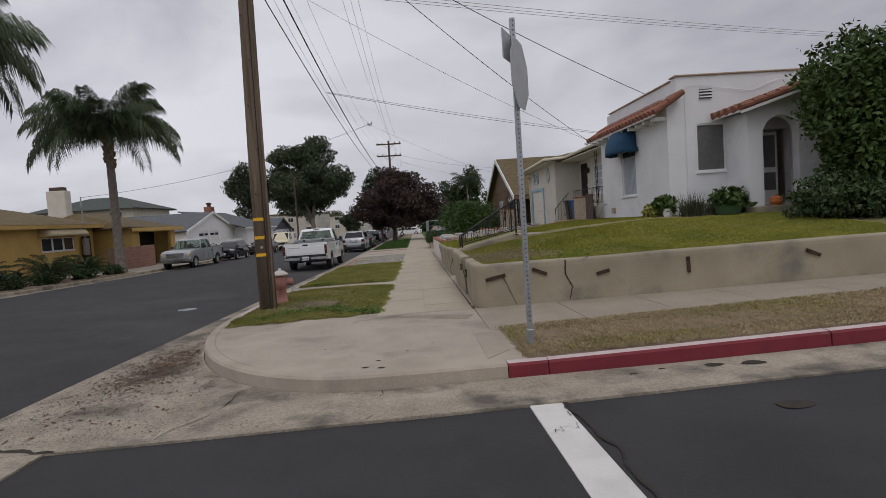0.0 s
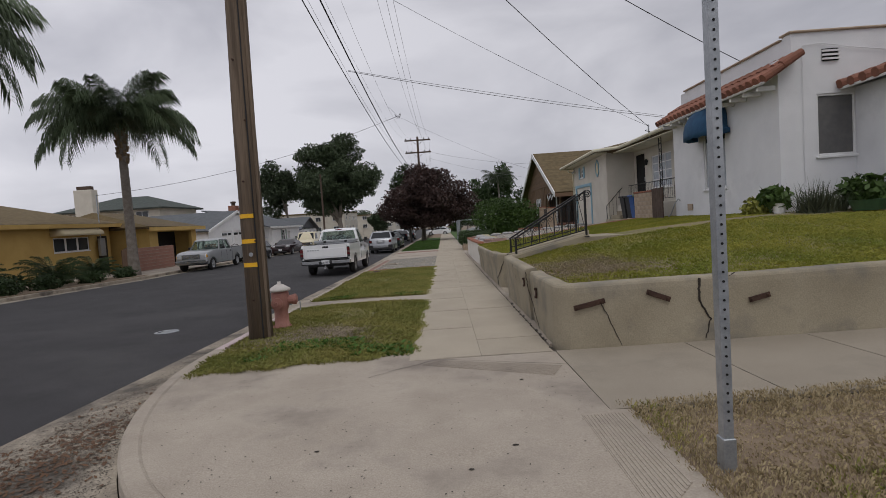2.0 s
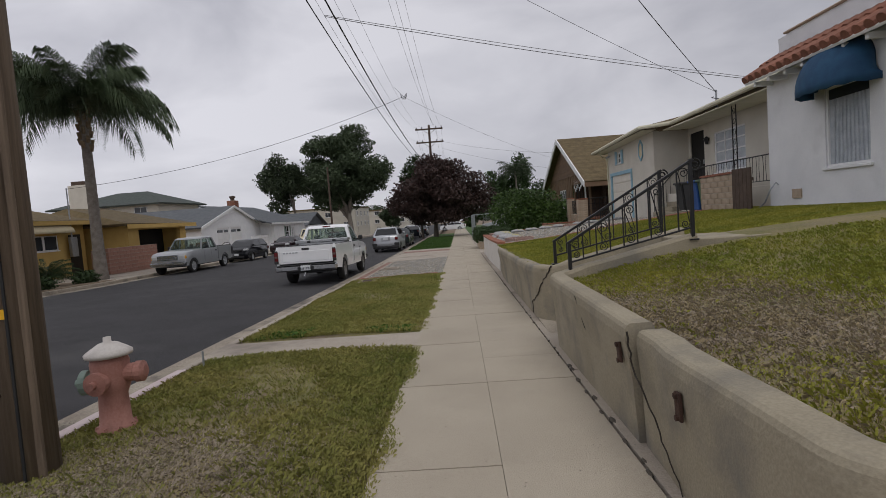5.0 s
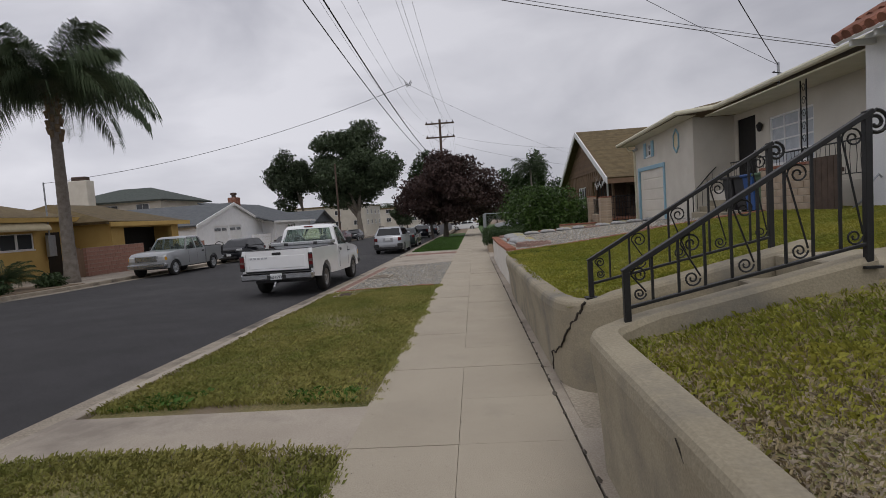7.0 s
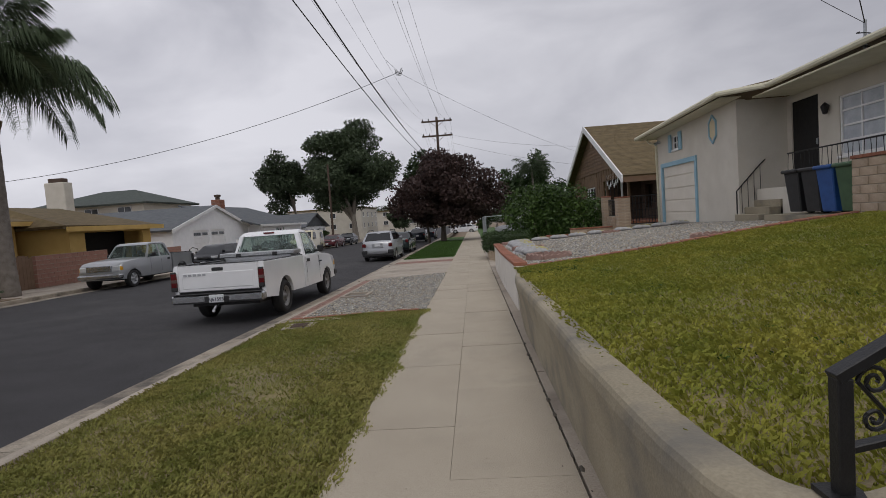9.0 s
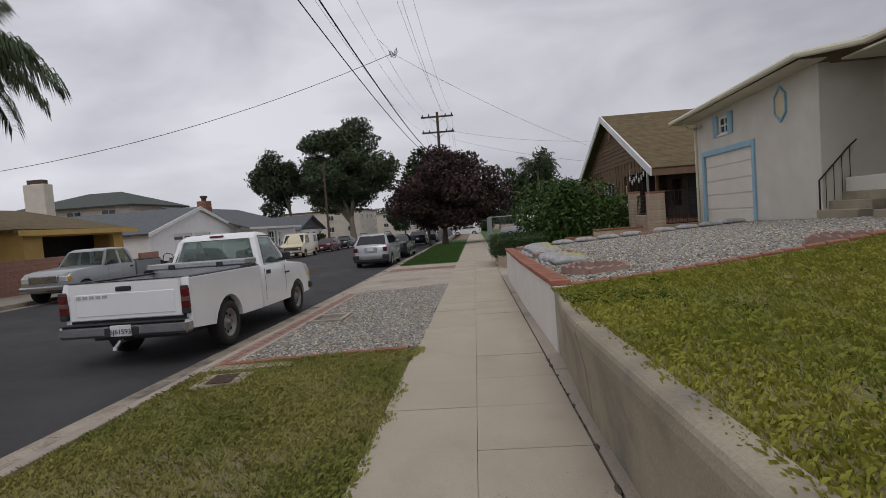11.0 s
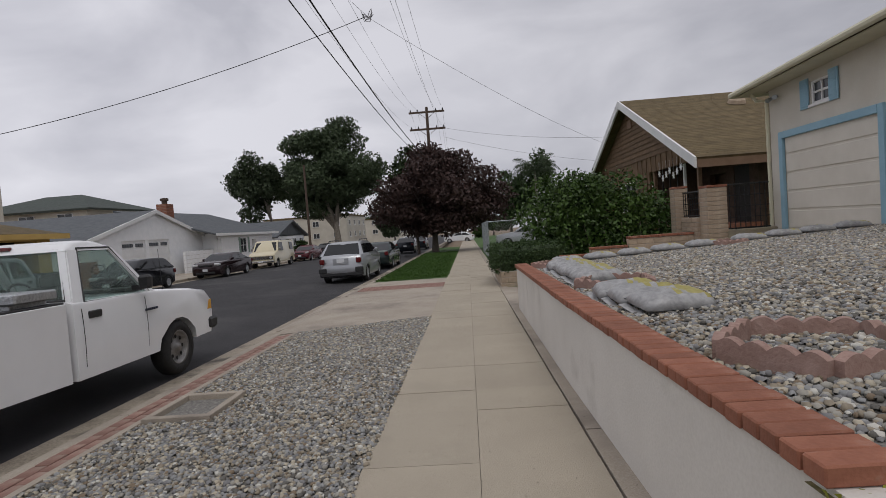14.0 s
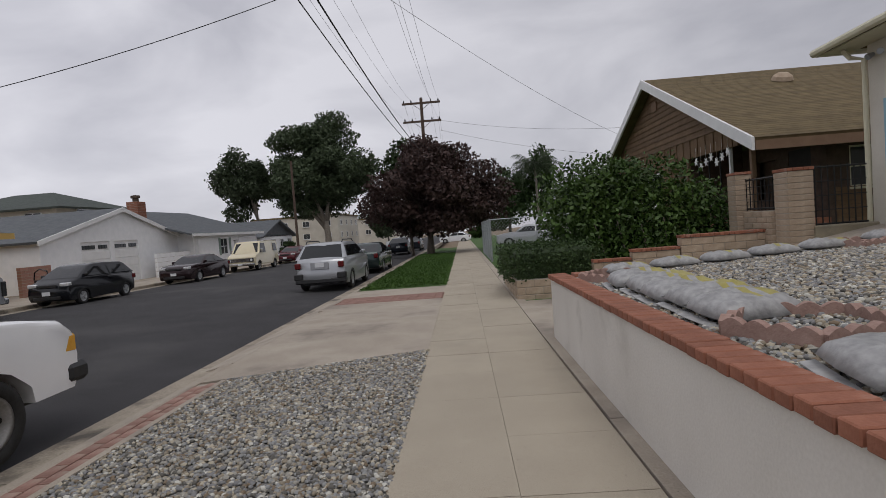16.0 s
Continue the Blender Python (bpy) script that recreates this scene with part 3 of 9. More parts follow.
for y0, y1 in ((31.3, 60), (60, 160)):
    slab(gp, [(0.852, y0), (1.05, y0), (1.05, y1), (0.852, y1)], lambda x, y: G(y) - 0.06, lambda x, y: G(y) + 0.002)
tagged(part("edge_strip", gp, M["ramp_concrete"], None), "cracked concrete strip at the foot of the wall", "pavement", kind="structure")
dj = bmesh.new()
for k in range(54):
    y0 = 8.7 + k * 0.25 + rnd.uniform(0, 0.2)
    s = rnd.uniform(0.01, 0.03)
    bmesh.ops.create_icosphere(dj, subdivisions=1, radius=1.0, matrix=Matrix.Translation((0.852 + rnd.uniform(-0.015, 0.02), y0, G(y0) + 0.0)) @ Matrix.Diagonal((s * 0.8, s * 2.4, s * 0.6, 1)))
tagged(part("dirt", dj, M["joint"], None), "crumbs of dirt in the pavement joint", "dirt", kind="stuff")

# pale stop line, worn, with a crack
ln = bmesh.new()
slab(ln, [(0.83, 4.62), (1.10, 4.62), (1.17, 1.0), (0.87, 1.0)], lambda x, y: G(y) - 0.18, lambda x, y: G(y) - 0.146 if y > 4 else G(y) - 0.163)
tagged(part("road_line", ln, M["white_line"], None), "worn white stop line on the asphalt", "road marking", kind="structure")


def ragged(bm, x0, y0, x1, y1, z, width, seed, n=14, wander=0.05, lift=0.0):
    """A thin wandering crack, laid as a flat dark strip."""
    r = random.Random(seed)
    off, last = 0.0, None
    for i in range(n + 1):
        t = i / n
        off = off * 0.7 + r.uniform(-wander, wander)
        x, y = x0 + (x1 - x0) * t, y0 + (y1 - y0) * t
        d = Vector((x1 - x0, y1 - y0)).normalized()
        nx, ny = -d.y, d.x
        w = width * r.uniform(0.4, 1.3)
        a = bm.verts.new((x + nx * (off - w), y + ny * (off - w), z(x, y) + lift))
        b = bm.verts.new((x + nx * (off + w), y + ny * (off + w), z(x, y) + lift))
        if last:
            bm.faces.new((last[0], a, b, last[1]))
        last = (a, b)


ck = bmesh.new()
gz = lambda x, y: G(y) - 0.141 + side(x)
ragged(ck, 1.12, 4.9, 1.14, 3.9, gz, 0.006, 1)
ragged(ck, 1.10, 4.2, 1.22, 2.6, lambda x, y: G(y) - 0.143, 0.012, 2)
ragged(ck, 0.9, 4.35, 1.13, 4.2, lambda x, y: G(y) - 0.141, 0.005, 3)
ragged(ck, 0.9, 3.6, 1.15, 3.75, lambda x, y: G(y) - 0.143, 0.004, 5)
ragged(ck, -2.2, 4.15, -1.75, 5.6, gz, 0.006, 7)
ragged(ck, -0.55, 4.2, -0.5, 4.95, gz, 0.004, 8)
ragged(ck, -4.0, 4.35, -2.9, 4.1, gz, 0.02, 9)
flat = lambda x, y: G(y) + 0.005
ragged(ck, -0.42, 8.57, 0.84, 8.565, flat, 0.004, 11, 14, 0.006)
ragged(ck, -0.40, 8.55, -1.1, 7.98, flat, 0.004, 12, 14, 0.012)
ragged(ck, -0.38, 8.53, 0.86, 8.0, flat, 0.003, 13, 14, 0.006)
tagged(part("crack", ck, M["crack"], None), "dark cracks in gutter, landing and stop line", "crack", kind="stuff")

# fallen leaves, dirt and tar spots in the gutter
n = 1500
rs = np.random.RandomState(3)
a = rs.uniform(0, 1, n)
px = np.where(a < 0.75, rs.normal(-3.3, 0.25, n), rs.uniform(-4.0, -2.3, n))
py = np.where(a < 0.75, rs.normal(6.9, 0.7, n), rs.uniform(4.3, 9.0, n))
keep = ((px + 0.5) / 3.06) ** 2 + ((np.minimum(py, 9.9) - 9.9) / 5.0) ** 2 > 1.0
px, py = px[keep], py[keep]
n = len(px)
sz, th = rs.uniform(0.006, 0.034, n), rs.uniform(0, 6.28, n)
pz = 0.13 - 0.02 * py - 0.146
V = np.zeros((n, 4, 3))
for k, (u, v, w) in enumerate(((-1, 0, 0.0), (0, -0.5, 0.004), (1, 0, 0.012), (0, 0.5, 0.004))):
    V[:, k, 0] = px + sz * (u * np.cos(th) - v * np.sin(th))
    V[:, k, 1] = py + sz * (u * np.sin(th) + v * np.cos(th))
    V[:, k, 2] = pz + w
litter = arrays("leaf_litter", V.reshape(-1, 3), np.arange(n * 4).reshape(-1, 4), M["leaf_dead"])
tagged(litter, "brown fallen leaves lying in the gutter", "leaves", kind="stuff")
def flecks(name, label, x, y, z, s0, s1, mat, seed):
    """Tiny flat crumbs scattered over a surface."""
    r = np.random.RandomState(seed)
    n = len(x)
    sz, th = r.uniform(s0, s1, n), r.uniform(0, 6.28, n)
    V = np.zeros((n, 4, 3))
    for k, (u, v) in enumerate(((-1, 0.1), (0.1, -0.7), (1, 0), (-0.1, 0.6))):
        V[:, k, 0] = x + sz * (u * np.cos(th) - v * np.sin(th))
        V[:, k, 1] = y + sz * (u * np.sin(th) + v * np.cos(th))
        V[:, k, 2] = z
    return tagged(arrays(name, V.reshape(-1, 3), np.arange(n * 4).reshape(-1, 4), mat), label, "dirt", kind="stuff")


ra_ = np.random.RandomState(17)
n = 15000
dx_ = np.concatenate([ra_.normal(-3.25, 0.32, n), ra_.uniform(-4.05, -0.5, n // 2), ra_.normal(-3.75, 0.12, n // 3)])
dy_ = np.concatenate([ra_.normal(6.9, 0.9, n), ra_.uniform(4.25, 6.5, n // 2), ra_.uniform(7.5, 12.0, n // 3)])
k_ = (((dx_ + 0.5) / 3.03) ** 2 + ((np.minimum(dy_, 9.9) - 9.9) / 4.96) ** 2 > 1.0) & (dx_ > -4.05) & ((dy_ < 9.9) | (dx_ < -3.52))
dx_, dy_ = dx_[k_], dy_[k_]
flecks("gutter_dirt", "dark dirt crumbs drifted along the gutter", dx_, dy_, 0.13 - 0.02 * dy_ - 0.1455, 0.002, 0.009, M["joint"], 18)
wx_, wy_ = ra_.uniform(-0.7, 1.0, 900), 8.6 + 24 * ra_.uniform(0, 1, 900)
flecks("pavement_dirt", "small dark specks of dirt on the pavement", wx_, wy_, 0.13 - 0.02 * wy_ + 0.0065, 0.002, 0.008, M["joint"], 19)
wx_, wy_ = ra_.uniform(-2.8, 0.8, 500), ra_.uniform(5.2, 8.4, 500)
k_ = ((wx_ + 0.5) / 2.8) ** 2 + ((wy_ - 9.9) / 4.7) ** 2 < 1.0
flecks("landing_dirt", "small dark specks of dirt on the corner landing", wx_[k_], wy_[k_], 0.13 - 0.02 * wy_[k_] + 0.003, 0.002, 0.010, M["joint"], 20)
sp = bmesh.new()
for x, y, s in ((1.55, 4.62, 0.10), (1.95, 4.75, 0.05), (2.25, 4.82, 0.04), (2.75, 4.78, 0.10), (3.1, 4.72, 0.13), (2.75, 3.7, 0.16), (-0.5, 5.55, 0.03), (-0.62, 5.3, 0.04), (-0.45, 5.25, 0.05), (0.1, 6.2, 0.025), (-0.2, 5.9, 0.02), (0.35, 7.6, 0.02), (-1.2, 6.3, 0.02)):
    r = random.Random(int(x * 100))
    z = (G(y) - 0.144 + side(x)) if y < 4.9 else G(y) + 0.003
    if y < 4.2:
        z = G(y) - 0.162 + side(x)
    vs = [sp.verts.new((x + s * r.uniform(0.7, 1.1) * math.cos(k * 0.628), y + 0.55 * s * r.uniform(0.7, 1.1) * math.sin(k * 0.628), z)) for k in range(10)]
    sp.faces.new(vs)
tagged(part("stain", sp, M["crack"], None), "dark tar spots and damp leaves on the concrete", "stain", kind="stuff")
mh = lathe(bmesh.new(), [(0.0, 0.0), (0.16, 0.0), (0.165, 0.006), (0.2, 0.006), (0.21, 0.0)], 20)
cover = tagged(part("valve_cover", mh, M["galv"], None), "round grey iron valve cover in the asphalt", "cover")
cover.matrix_world = pose(-5.45, 12.4, road_z(-5.45, 12.4) + 0.002, -1.1)

# left verge: pavement and ground across the street
lv = bmesh.new()
for y0, y1 in ((6, 30), (30, 120)):
    slab(lv, [(KERB_L - 0.15, y0), (KERB_L - 0.15, y1), (-40, y1), (-40, y0)], lambda x, y: G(y) - 0.5, lambda x, y: G(y) - 0.012)
tagged(part("pavement_far", lv, M["ramp_concrete"], None), "pale concrete drives and pavement across the street", "pavement", kind="structure")
lb = bmesh.new()
slab(lb, [(KERB_L - 0.16, 12), (KERB_L - 0.16, 31.5), (-19.5, 31.5), (-19.5, 12)], lambda x, y: G(y) - 0.3, lambda x, y: G(y) + 0.02)
tagged(part("planting_bed", lb, M["soil"], None), "bed of dry soil behind the far kerb", "ground", kind="structure")

# parkway strips
def strip_z(x, y):
    return G(y) - 0.005 + 0.025 * math.sin((x + 3.35) / 2.6 * math.pi) + 0.01 * noise.noise(Vector((x * 2, y * 2, 0)))


def plot(name, label, mat, x0, x1, y0, y1, f, step=0.25, skew=0.0, skew_end=0.0):
    bm = sheet(x0, x1, y0, y1, max(2, int((x1 - x0) / step)), max(2, int((y1 - y0) / step)), lambda x, y: 0.0)
    for v in bm.verts:
        t = (v.co.y - y0) / (y1 - y0)
        v.co.y += (skew * (1 - t) + skew_end * t) * (v.co.x - x0)
        v.co.z = f(v.co.x, v.co.y) - (0.05 if v.is_boundary else 0.0)
    return tagged(part(name, bm, mat, None), label, "ground", kind="structure")


plot("parkway_soil", "dry turf beside the pavement", M["turf"], -3.35, -0.70, 8.36, 13.55, strip_z, 0.25, 0.17, -0.035)
plot("parkway_turf", "patchy turf beside the pavement", M["turf"], -3.35, -0.70, 14.37, 22.62, strip_z, 0.25, 0.0, 0.18)
plot("corner_turf", "dry turf strip behind the red kerb", M["soil"], 1.0, 30, 5.14, 6.72, lambda x, y: walk_z(x, y) + 0.01 + 0.02 * math.sin((y - 5.14) / 1.58 * math.pi), 0.4)
plot("parkway_lawn", "lush green turf of the far parkway", M["green_turf"], -3.35, -0.72, 39.2, 75, lambda x, y: G(y) + 0.02, 1.5)
tagged(link(slab(bmesh.new(), [(-3.36, 13.52), (-0.72, 13.44), (-0.72, 14.36), (-3.36, 14.36)], lambda x, y: G(y) - 0.3, lambda x, y: G(y) + 0.003), "pavement_crosspath", M["ramp_concrete"]), "short concrete path across the turf", "pavement", kind="structure")
ap = bmesh.new()
slab(ap, [(-3.34, 30.02), (-0.73, 31.0), (-0.73, 36.3), (-3.34, 36.3)], lambda x, y: G(y) - 0.3, lambda x, y: G(y) + 0.004)
slab(ap, [(-3.9, 31.2), (-3.36, 31.0), (-3.36, 37.7), (-3.9, 37.6)], lambda x, y: G(y) - 0.4, lambda x, y: G(y) - (0.15 if x < -3.8 else 0.004))
slab(ap, [(-3.36, 37.6), (-0.73, 37.6), (-0.73, 39.2), (-3.36, 39.2)], lambda x, y: G(y) - 0.3, lambda x, y: G(y) - 0.004)
tagged(part("pavement_drive", ap, M["ramp_concrete"], None), "pale concrete driveway apron", "pavement", kind="structure")

# ---- retaining walls and yards ----
def lawn_z(x, y):
    top = 0.60 - 0.004 * (y - 9) if y < 14 else 0.58 - 0.017 * (y - 14)
    d = max(0.0, min((x - 1.2) / 6.0, (y - 8.7) / 5.6))
    s = min(1.0, d)
    s = s * s * (3 - 2 * s) * 0.6 + s * 0.4
    hump = 0.17 * math.exp(-((y - 13.9) / 1.3) ** 2) * min(1.0, max(0.0, (x - 1.3) / 1.0)) * max(0.0, 1 - max(0.0, x - 4) / 3)
    return hump + top + (1.10 - 0.013 * (y - 14) - top) * s + 0.014 * side(max(x, 1.0)) / 0.02 * max(0, 1 - d * 2)


def yard_z(x, y):
    t = min(1.0, max(0.0, (x - 1.2) / 6.4))
    return 0.42 - 0.012 * (y - 22.4) + (0.42 - 0.014 * (y - 24)) * t


def ribbon(path, thick, top, bot, inner=1, lean=None):
    """A wall along its outer foot line, leaning outwards by lean, with softened top edges."""
    bm = bmesh.new()
    rings = []
    for i, (x, y) in enumerate(path):
        xa, ya = path[max(i - 1, 0)]
        xb, yb = path[min(i + 1, len(path) - 1)]
        d = Vector((xb - xa, yb - ya)).normalized()
        n = Vector((-d.y, d.x)) * inner
        zt, zb = top(x, y), bot(x, y)
        o = -lean(x, y) if lean else 0.0
        sec = [(0.0, zb), (o * 0.5 + 0.004, (zt + zb) / 2 + 0.1), (o + 0.004, zt - 0.09), (o + 0.010, zt - 0.035), (o + 0.022, zt - 0.012), (o + 0.042, zt), (o + thick - 0.025, zt + 0.002), (o + thick, zt - 0.03), (thick, zb)]
        rings.append([bm.verts.new((x + n.x * u, y + n.y * u, z)) for u, z in sec])
    m = len(rings[0])
    for q, s in zip(rings, rings[1:]):
        for k in range(m):
            bm.faces.new((q[k], q[(k + 1) % m], s[(k + 1) % m], s[k]))
    bm.faces.new(rings[0])
    bm.faces.new(list(reversed(rings[-1])))
    return bm


def bend(cx, cy, r, a0, a1, n=8):
    return [(cx + r * math.cos(radians(a0 + (a1 - a0) * i / n)), cy + r * math.sin(radians(a0 + (a1 - a0) * i / n))) for i in range(n + 1)]


wob = lambda x, y: 0.010 * noise.noise(Vector((x * 0.9, y * 0.9, 3))) + 0.004 * noise.noise(Vector((x * 4, y * 4, 7)))
ease = lambda v, a, b: min(1.0, max(0.0, (v - a) / (b - a)))
topA = lambda x, y: (0.665 + 0.014 * max(0, x - 1.1) - 0.004 * max(0, y - 8.9) - 0.012 * ease(y, 9.4, 10.3) * (y < 10.43) if y < 12.9 else 0.675 + max(0, x - 1.05) * 0.21) + (0.022 if 10.43 < y < 12.9 else 0.0) + wob(x, y)
footA = lambda x, y: walk_z(x, y) - 0.15
leanA = lambda x, y: 0.072 * ease(y, 9.0, 10.4) * (1 - 0.75 * ease(x, 0.98, 1.25)) - (0.03 if 10.0 < y < 10.43 else 0.0)
pathA = [(30 - k * 1.0, 8.56 - 0.065 * (29 - k)) for k in range(29)] + bend(1.17, 8.83, 0.27, 262, 180) + [(0.905 + 0.01 * k, 9.2 + 0.24 * k) for k in range(6)]
# travel is inward along the side street and then up the street: the ground lies on the right hand
wallA = part("wall_garden", ribbon(pathA, 0.20, topA, footA, -1, leanA), M["wall_grey"], None, smooth=False)
tagged(wallA, "cracked tan-painted concrete retaining wall with rusty straps", "retaining wall", kind="structure")
pathA2 = [(0.93, 10.445 + 0.3 * k) for k in range(8)] + bend(1.36, 13.02, 0.43, 180, 90, 12) + [(1.6, 13.46), (2.0, 13.46), (2.6, 13.46)]
wallA2 = part("wall_garden", ribbon(pathA2, 0.19, topA, footA, -1, leanA), M["wall_grey"], None)
tagged(wallA2, "outward-leaning tan retaining wall rounding into the garden steps", "retaining wall", kind="structure")
topB = lambda x, y: (0.60 - 0.0195 * (y - 14.8) - 0.010 * (y > 16.2) - 0.006 * (y > 20.25) if y > 14.75 else 0.62 + max(0, x - 1.1) * 0.22) + wob(x, y)
leanB = lambda x, y: (0.045 + 0.06 * ease(y, 14.6, 16.2)) * (1 - 0.8 * ease(x, 1.02, 1.3)) - (0.022 if y > 16.2 else 0.0) + 0.03 * ease(y, 18, 20) - 0.085 * ease(y, 21.0, 22.3)
pathB = [(2.9, 14.34), (2.2, 14.34), (1.6, 14.34)] + bend(1.36, 14.75, 0.41, 270, 180, 12) + [(0.95, 15.0 + 0.295 * k) for k in range(5)]
wallB = part("wall_garden", ribbon(pathB, 0.20, topB, footA, -1, leanB), M["wall_grey"], None)
tagged(wallB, "tan-painted concrete retaining wall with a wide crack", "retaining wall", kind="structure")
for y0, y1, lab in ((16.205, 20.235, "worn tan-painted retaining wall leaning over the pavement"), (20.26, 22.34, "tan-painted retaining wall meeting the white wall")):
    m_ = int((y1 - y0) / 0.25)
    tagged(part("wall_garden", ribbon([(0.95 + 0.075 * ease(y0 + (y1 - y0) * k / m_, 20.4, 22.2), y0 + (y1 - y0) * k / m_) for k in range(m_ + 1)], 0.195, topB, footA, -1, leanB), M["wall_grey"], None), lab, "retaining wall", kind="structure")


def crack_on(parent, pts, width, seed):
    """A dark jagged crack standing a few millimetres proud on a wall's face."""
    r = random.Random(seed)
    bm = bmesh.new()
    P = []
    for a, b in zip(pts, pts[1:]):
        for i in range(6):
            t = i / 6
            p = Vector(a).lerp(Vector(b), t)
            P.append(p + Vector((r.uniform(-0.006, 0.006), r.uniform(-0.006, 0.006), r.uniform(-0.014, 0.014))))
    P.append(Vector(pts[-1]))
    tube(bm, P, width, 5, width * 0.5)
    part("crack", bm, M["crack"], parent)


yA = lambda x: 8.56 - 0.065 * (x - 1)
crack_on(wallA, [(2.42, yA(2.42), 0.66), (2.40, yA(2.4), 0.45), (2.52, yA(2.5), 0.22), (2.46, yA(2.46), 0.02)], 0.014, 1)
crack_on(wallA, [(1.36, yA(1.3), 0.48), (1.46, yA(1.4), 0.28), (1.58, yA(1.5), -0.02)], 0.006, 2)
crack_on(wallA, [(2.78, yA(2.7), 0.70), (2.72, yA(2.7), 0.67)], 0.006, 6)
crack_on(wallA, [(0.872, 10.42, 0.64), (0.885, 10.40, 0.43), (0.90, 10.05, 0.17), (0.912, 9.8, -0.06)], 0.007, 3)
crack_on(wallA2, [(0.862, 11.8, 0.64), (0.90, 11.5, 0.3), (0.93, 11.2, -0.08)], 0.003, 4)
crack_on(wallB, [(1.36 + 0.44 * math.cos(radians(a)), 14.75 + 0.44 * math.sin(radians(a)), z) for a, z in ((236, 0.615), (228, 0.52), (218, 0.43), (207, 0.31), (196, 0.20))] + [(0.928, 14.85, 0.10), (0.925, 15.08, 0.05), (0.935, 15.12, -0.15)], 0.012, 5)


def strap(x, y, z, length, tilt, face):
    """A rusty flat iron strap with two bolt heads, bolted across the wall."""
    t = thing("iron_strap", "rusty iron strap bolted to the retaining wall", "wall strap", pose(x, y, z, 0, 0, face) @ pose(0, 0, 0, 0, tilt, 0), "iron straps")
    part("plate", block(-length / 2, length / 2, -0.018, 0.0, -0.028, 0.028, 0.004), M["rust_iron"], t)
    for u in (-0.38, 0.38):
        b = lathe(bmesh.new(), [(0.0, 0.0), (0.016, 0.0), (0.016, 0.012), (0.0, 0.014)], 6, pose(u * length, -0.018, 0, 90))
        part("bolt", b, M["rust_iron"], t)


strap(1.25, yA(1.25) - 0.006, 0.45, 0.34, -12, -4)
strap(1.98, yA(1.98) - 0.005, 0.505, 0.26, 22, -4)
strap(3.02, yA(3.02) - 0.005, 0.43, 0.22, -14, -4)
strap(4.42, yA(4.42) - 0.005, 0.46, 0.26, 88, -4)
strap(6.45, yA(6.45) - 0.005, 0.52, 0.26, 24, -4)
strap(0.868, 10.56, 0.475, 0.13, 78, -88)
strap(0.893, 9.73, 0.43, 0.14, 86, -88)

# entrance steps between the railings
st = thing("garden_steps", "short flight of concrete garden steps", "steps", kind="structure")
for k in range(6):
    z1 = G(14) + 0.01 + (k + 1) * 0.178
    part("step", block(1.19 + k * 0.28, 3.3, 13.47, 14.335, z1 - 0.178 - (0.3 if k == 0 else 0.0), z1 - (0.002 if k else 0), 0.012), M["wall_grey"], st)
part("landing", block(0.935, 1.19, 13.0, 14.75, G(14) - 0.2, G(14) + 0.012), M["old_concrete"], st)
part("path", slab(bmesh.new(), [(3.3, 13.42), (7.0, 13.9), (7.0, 14.9), (3.3, 14.45)], lambda x, y: lawn_z(x, y) - 0.2, lambda x, y: lawn_z(x, y) + 0.015), M["wall_grey"], st)


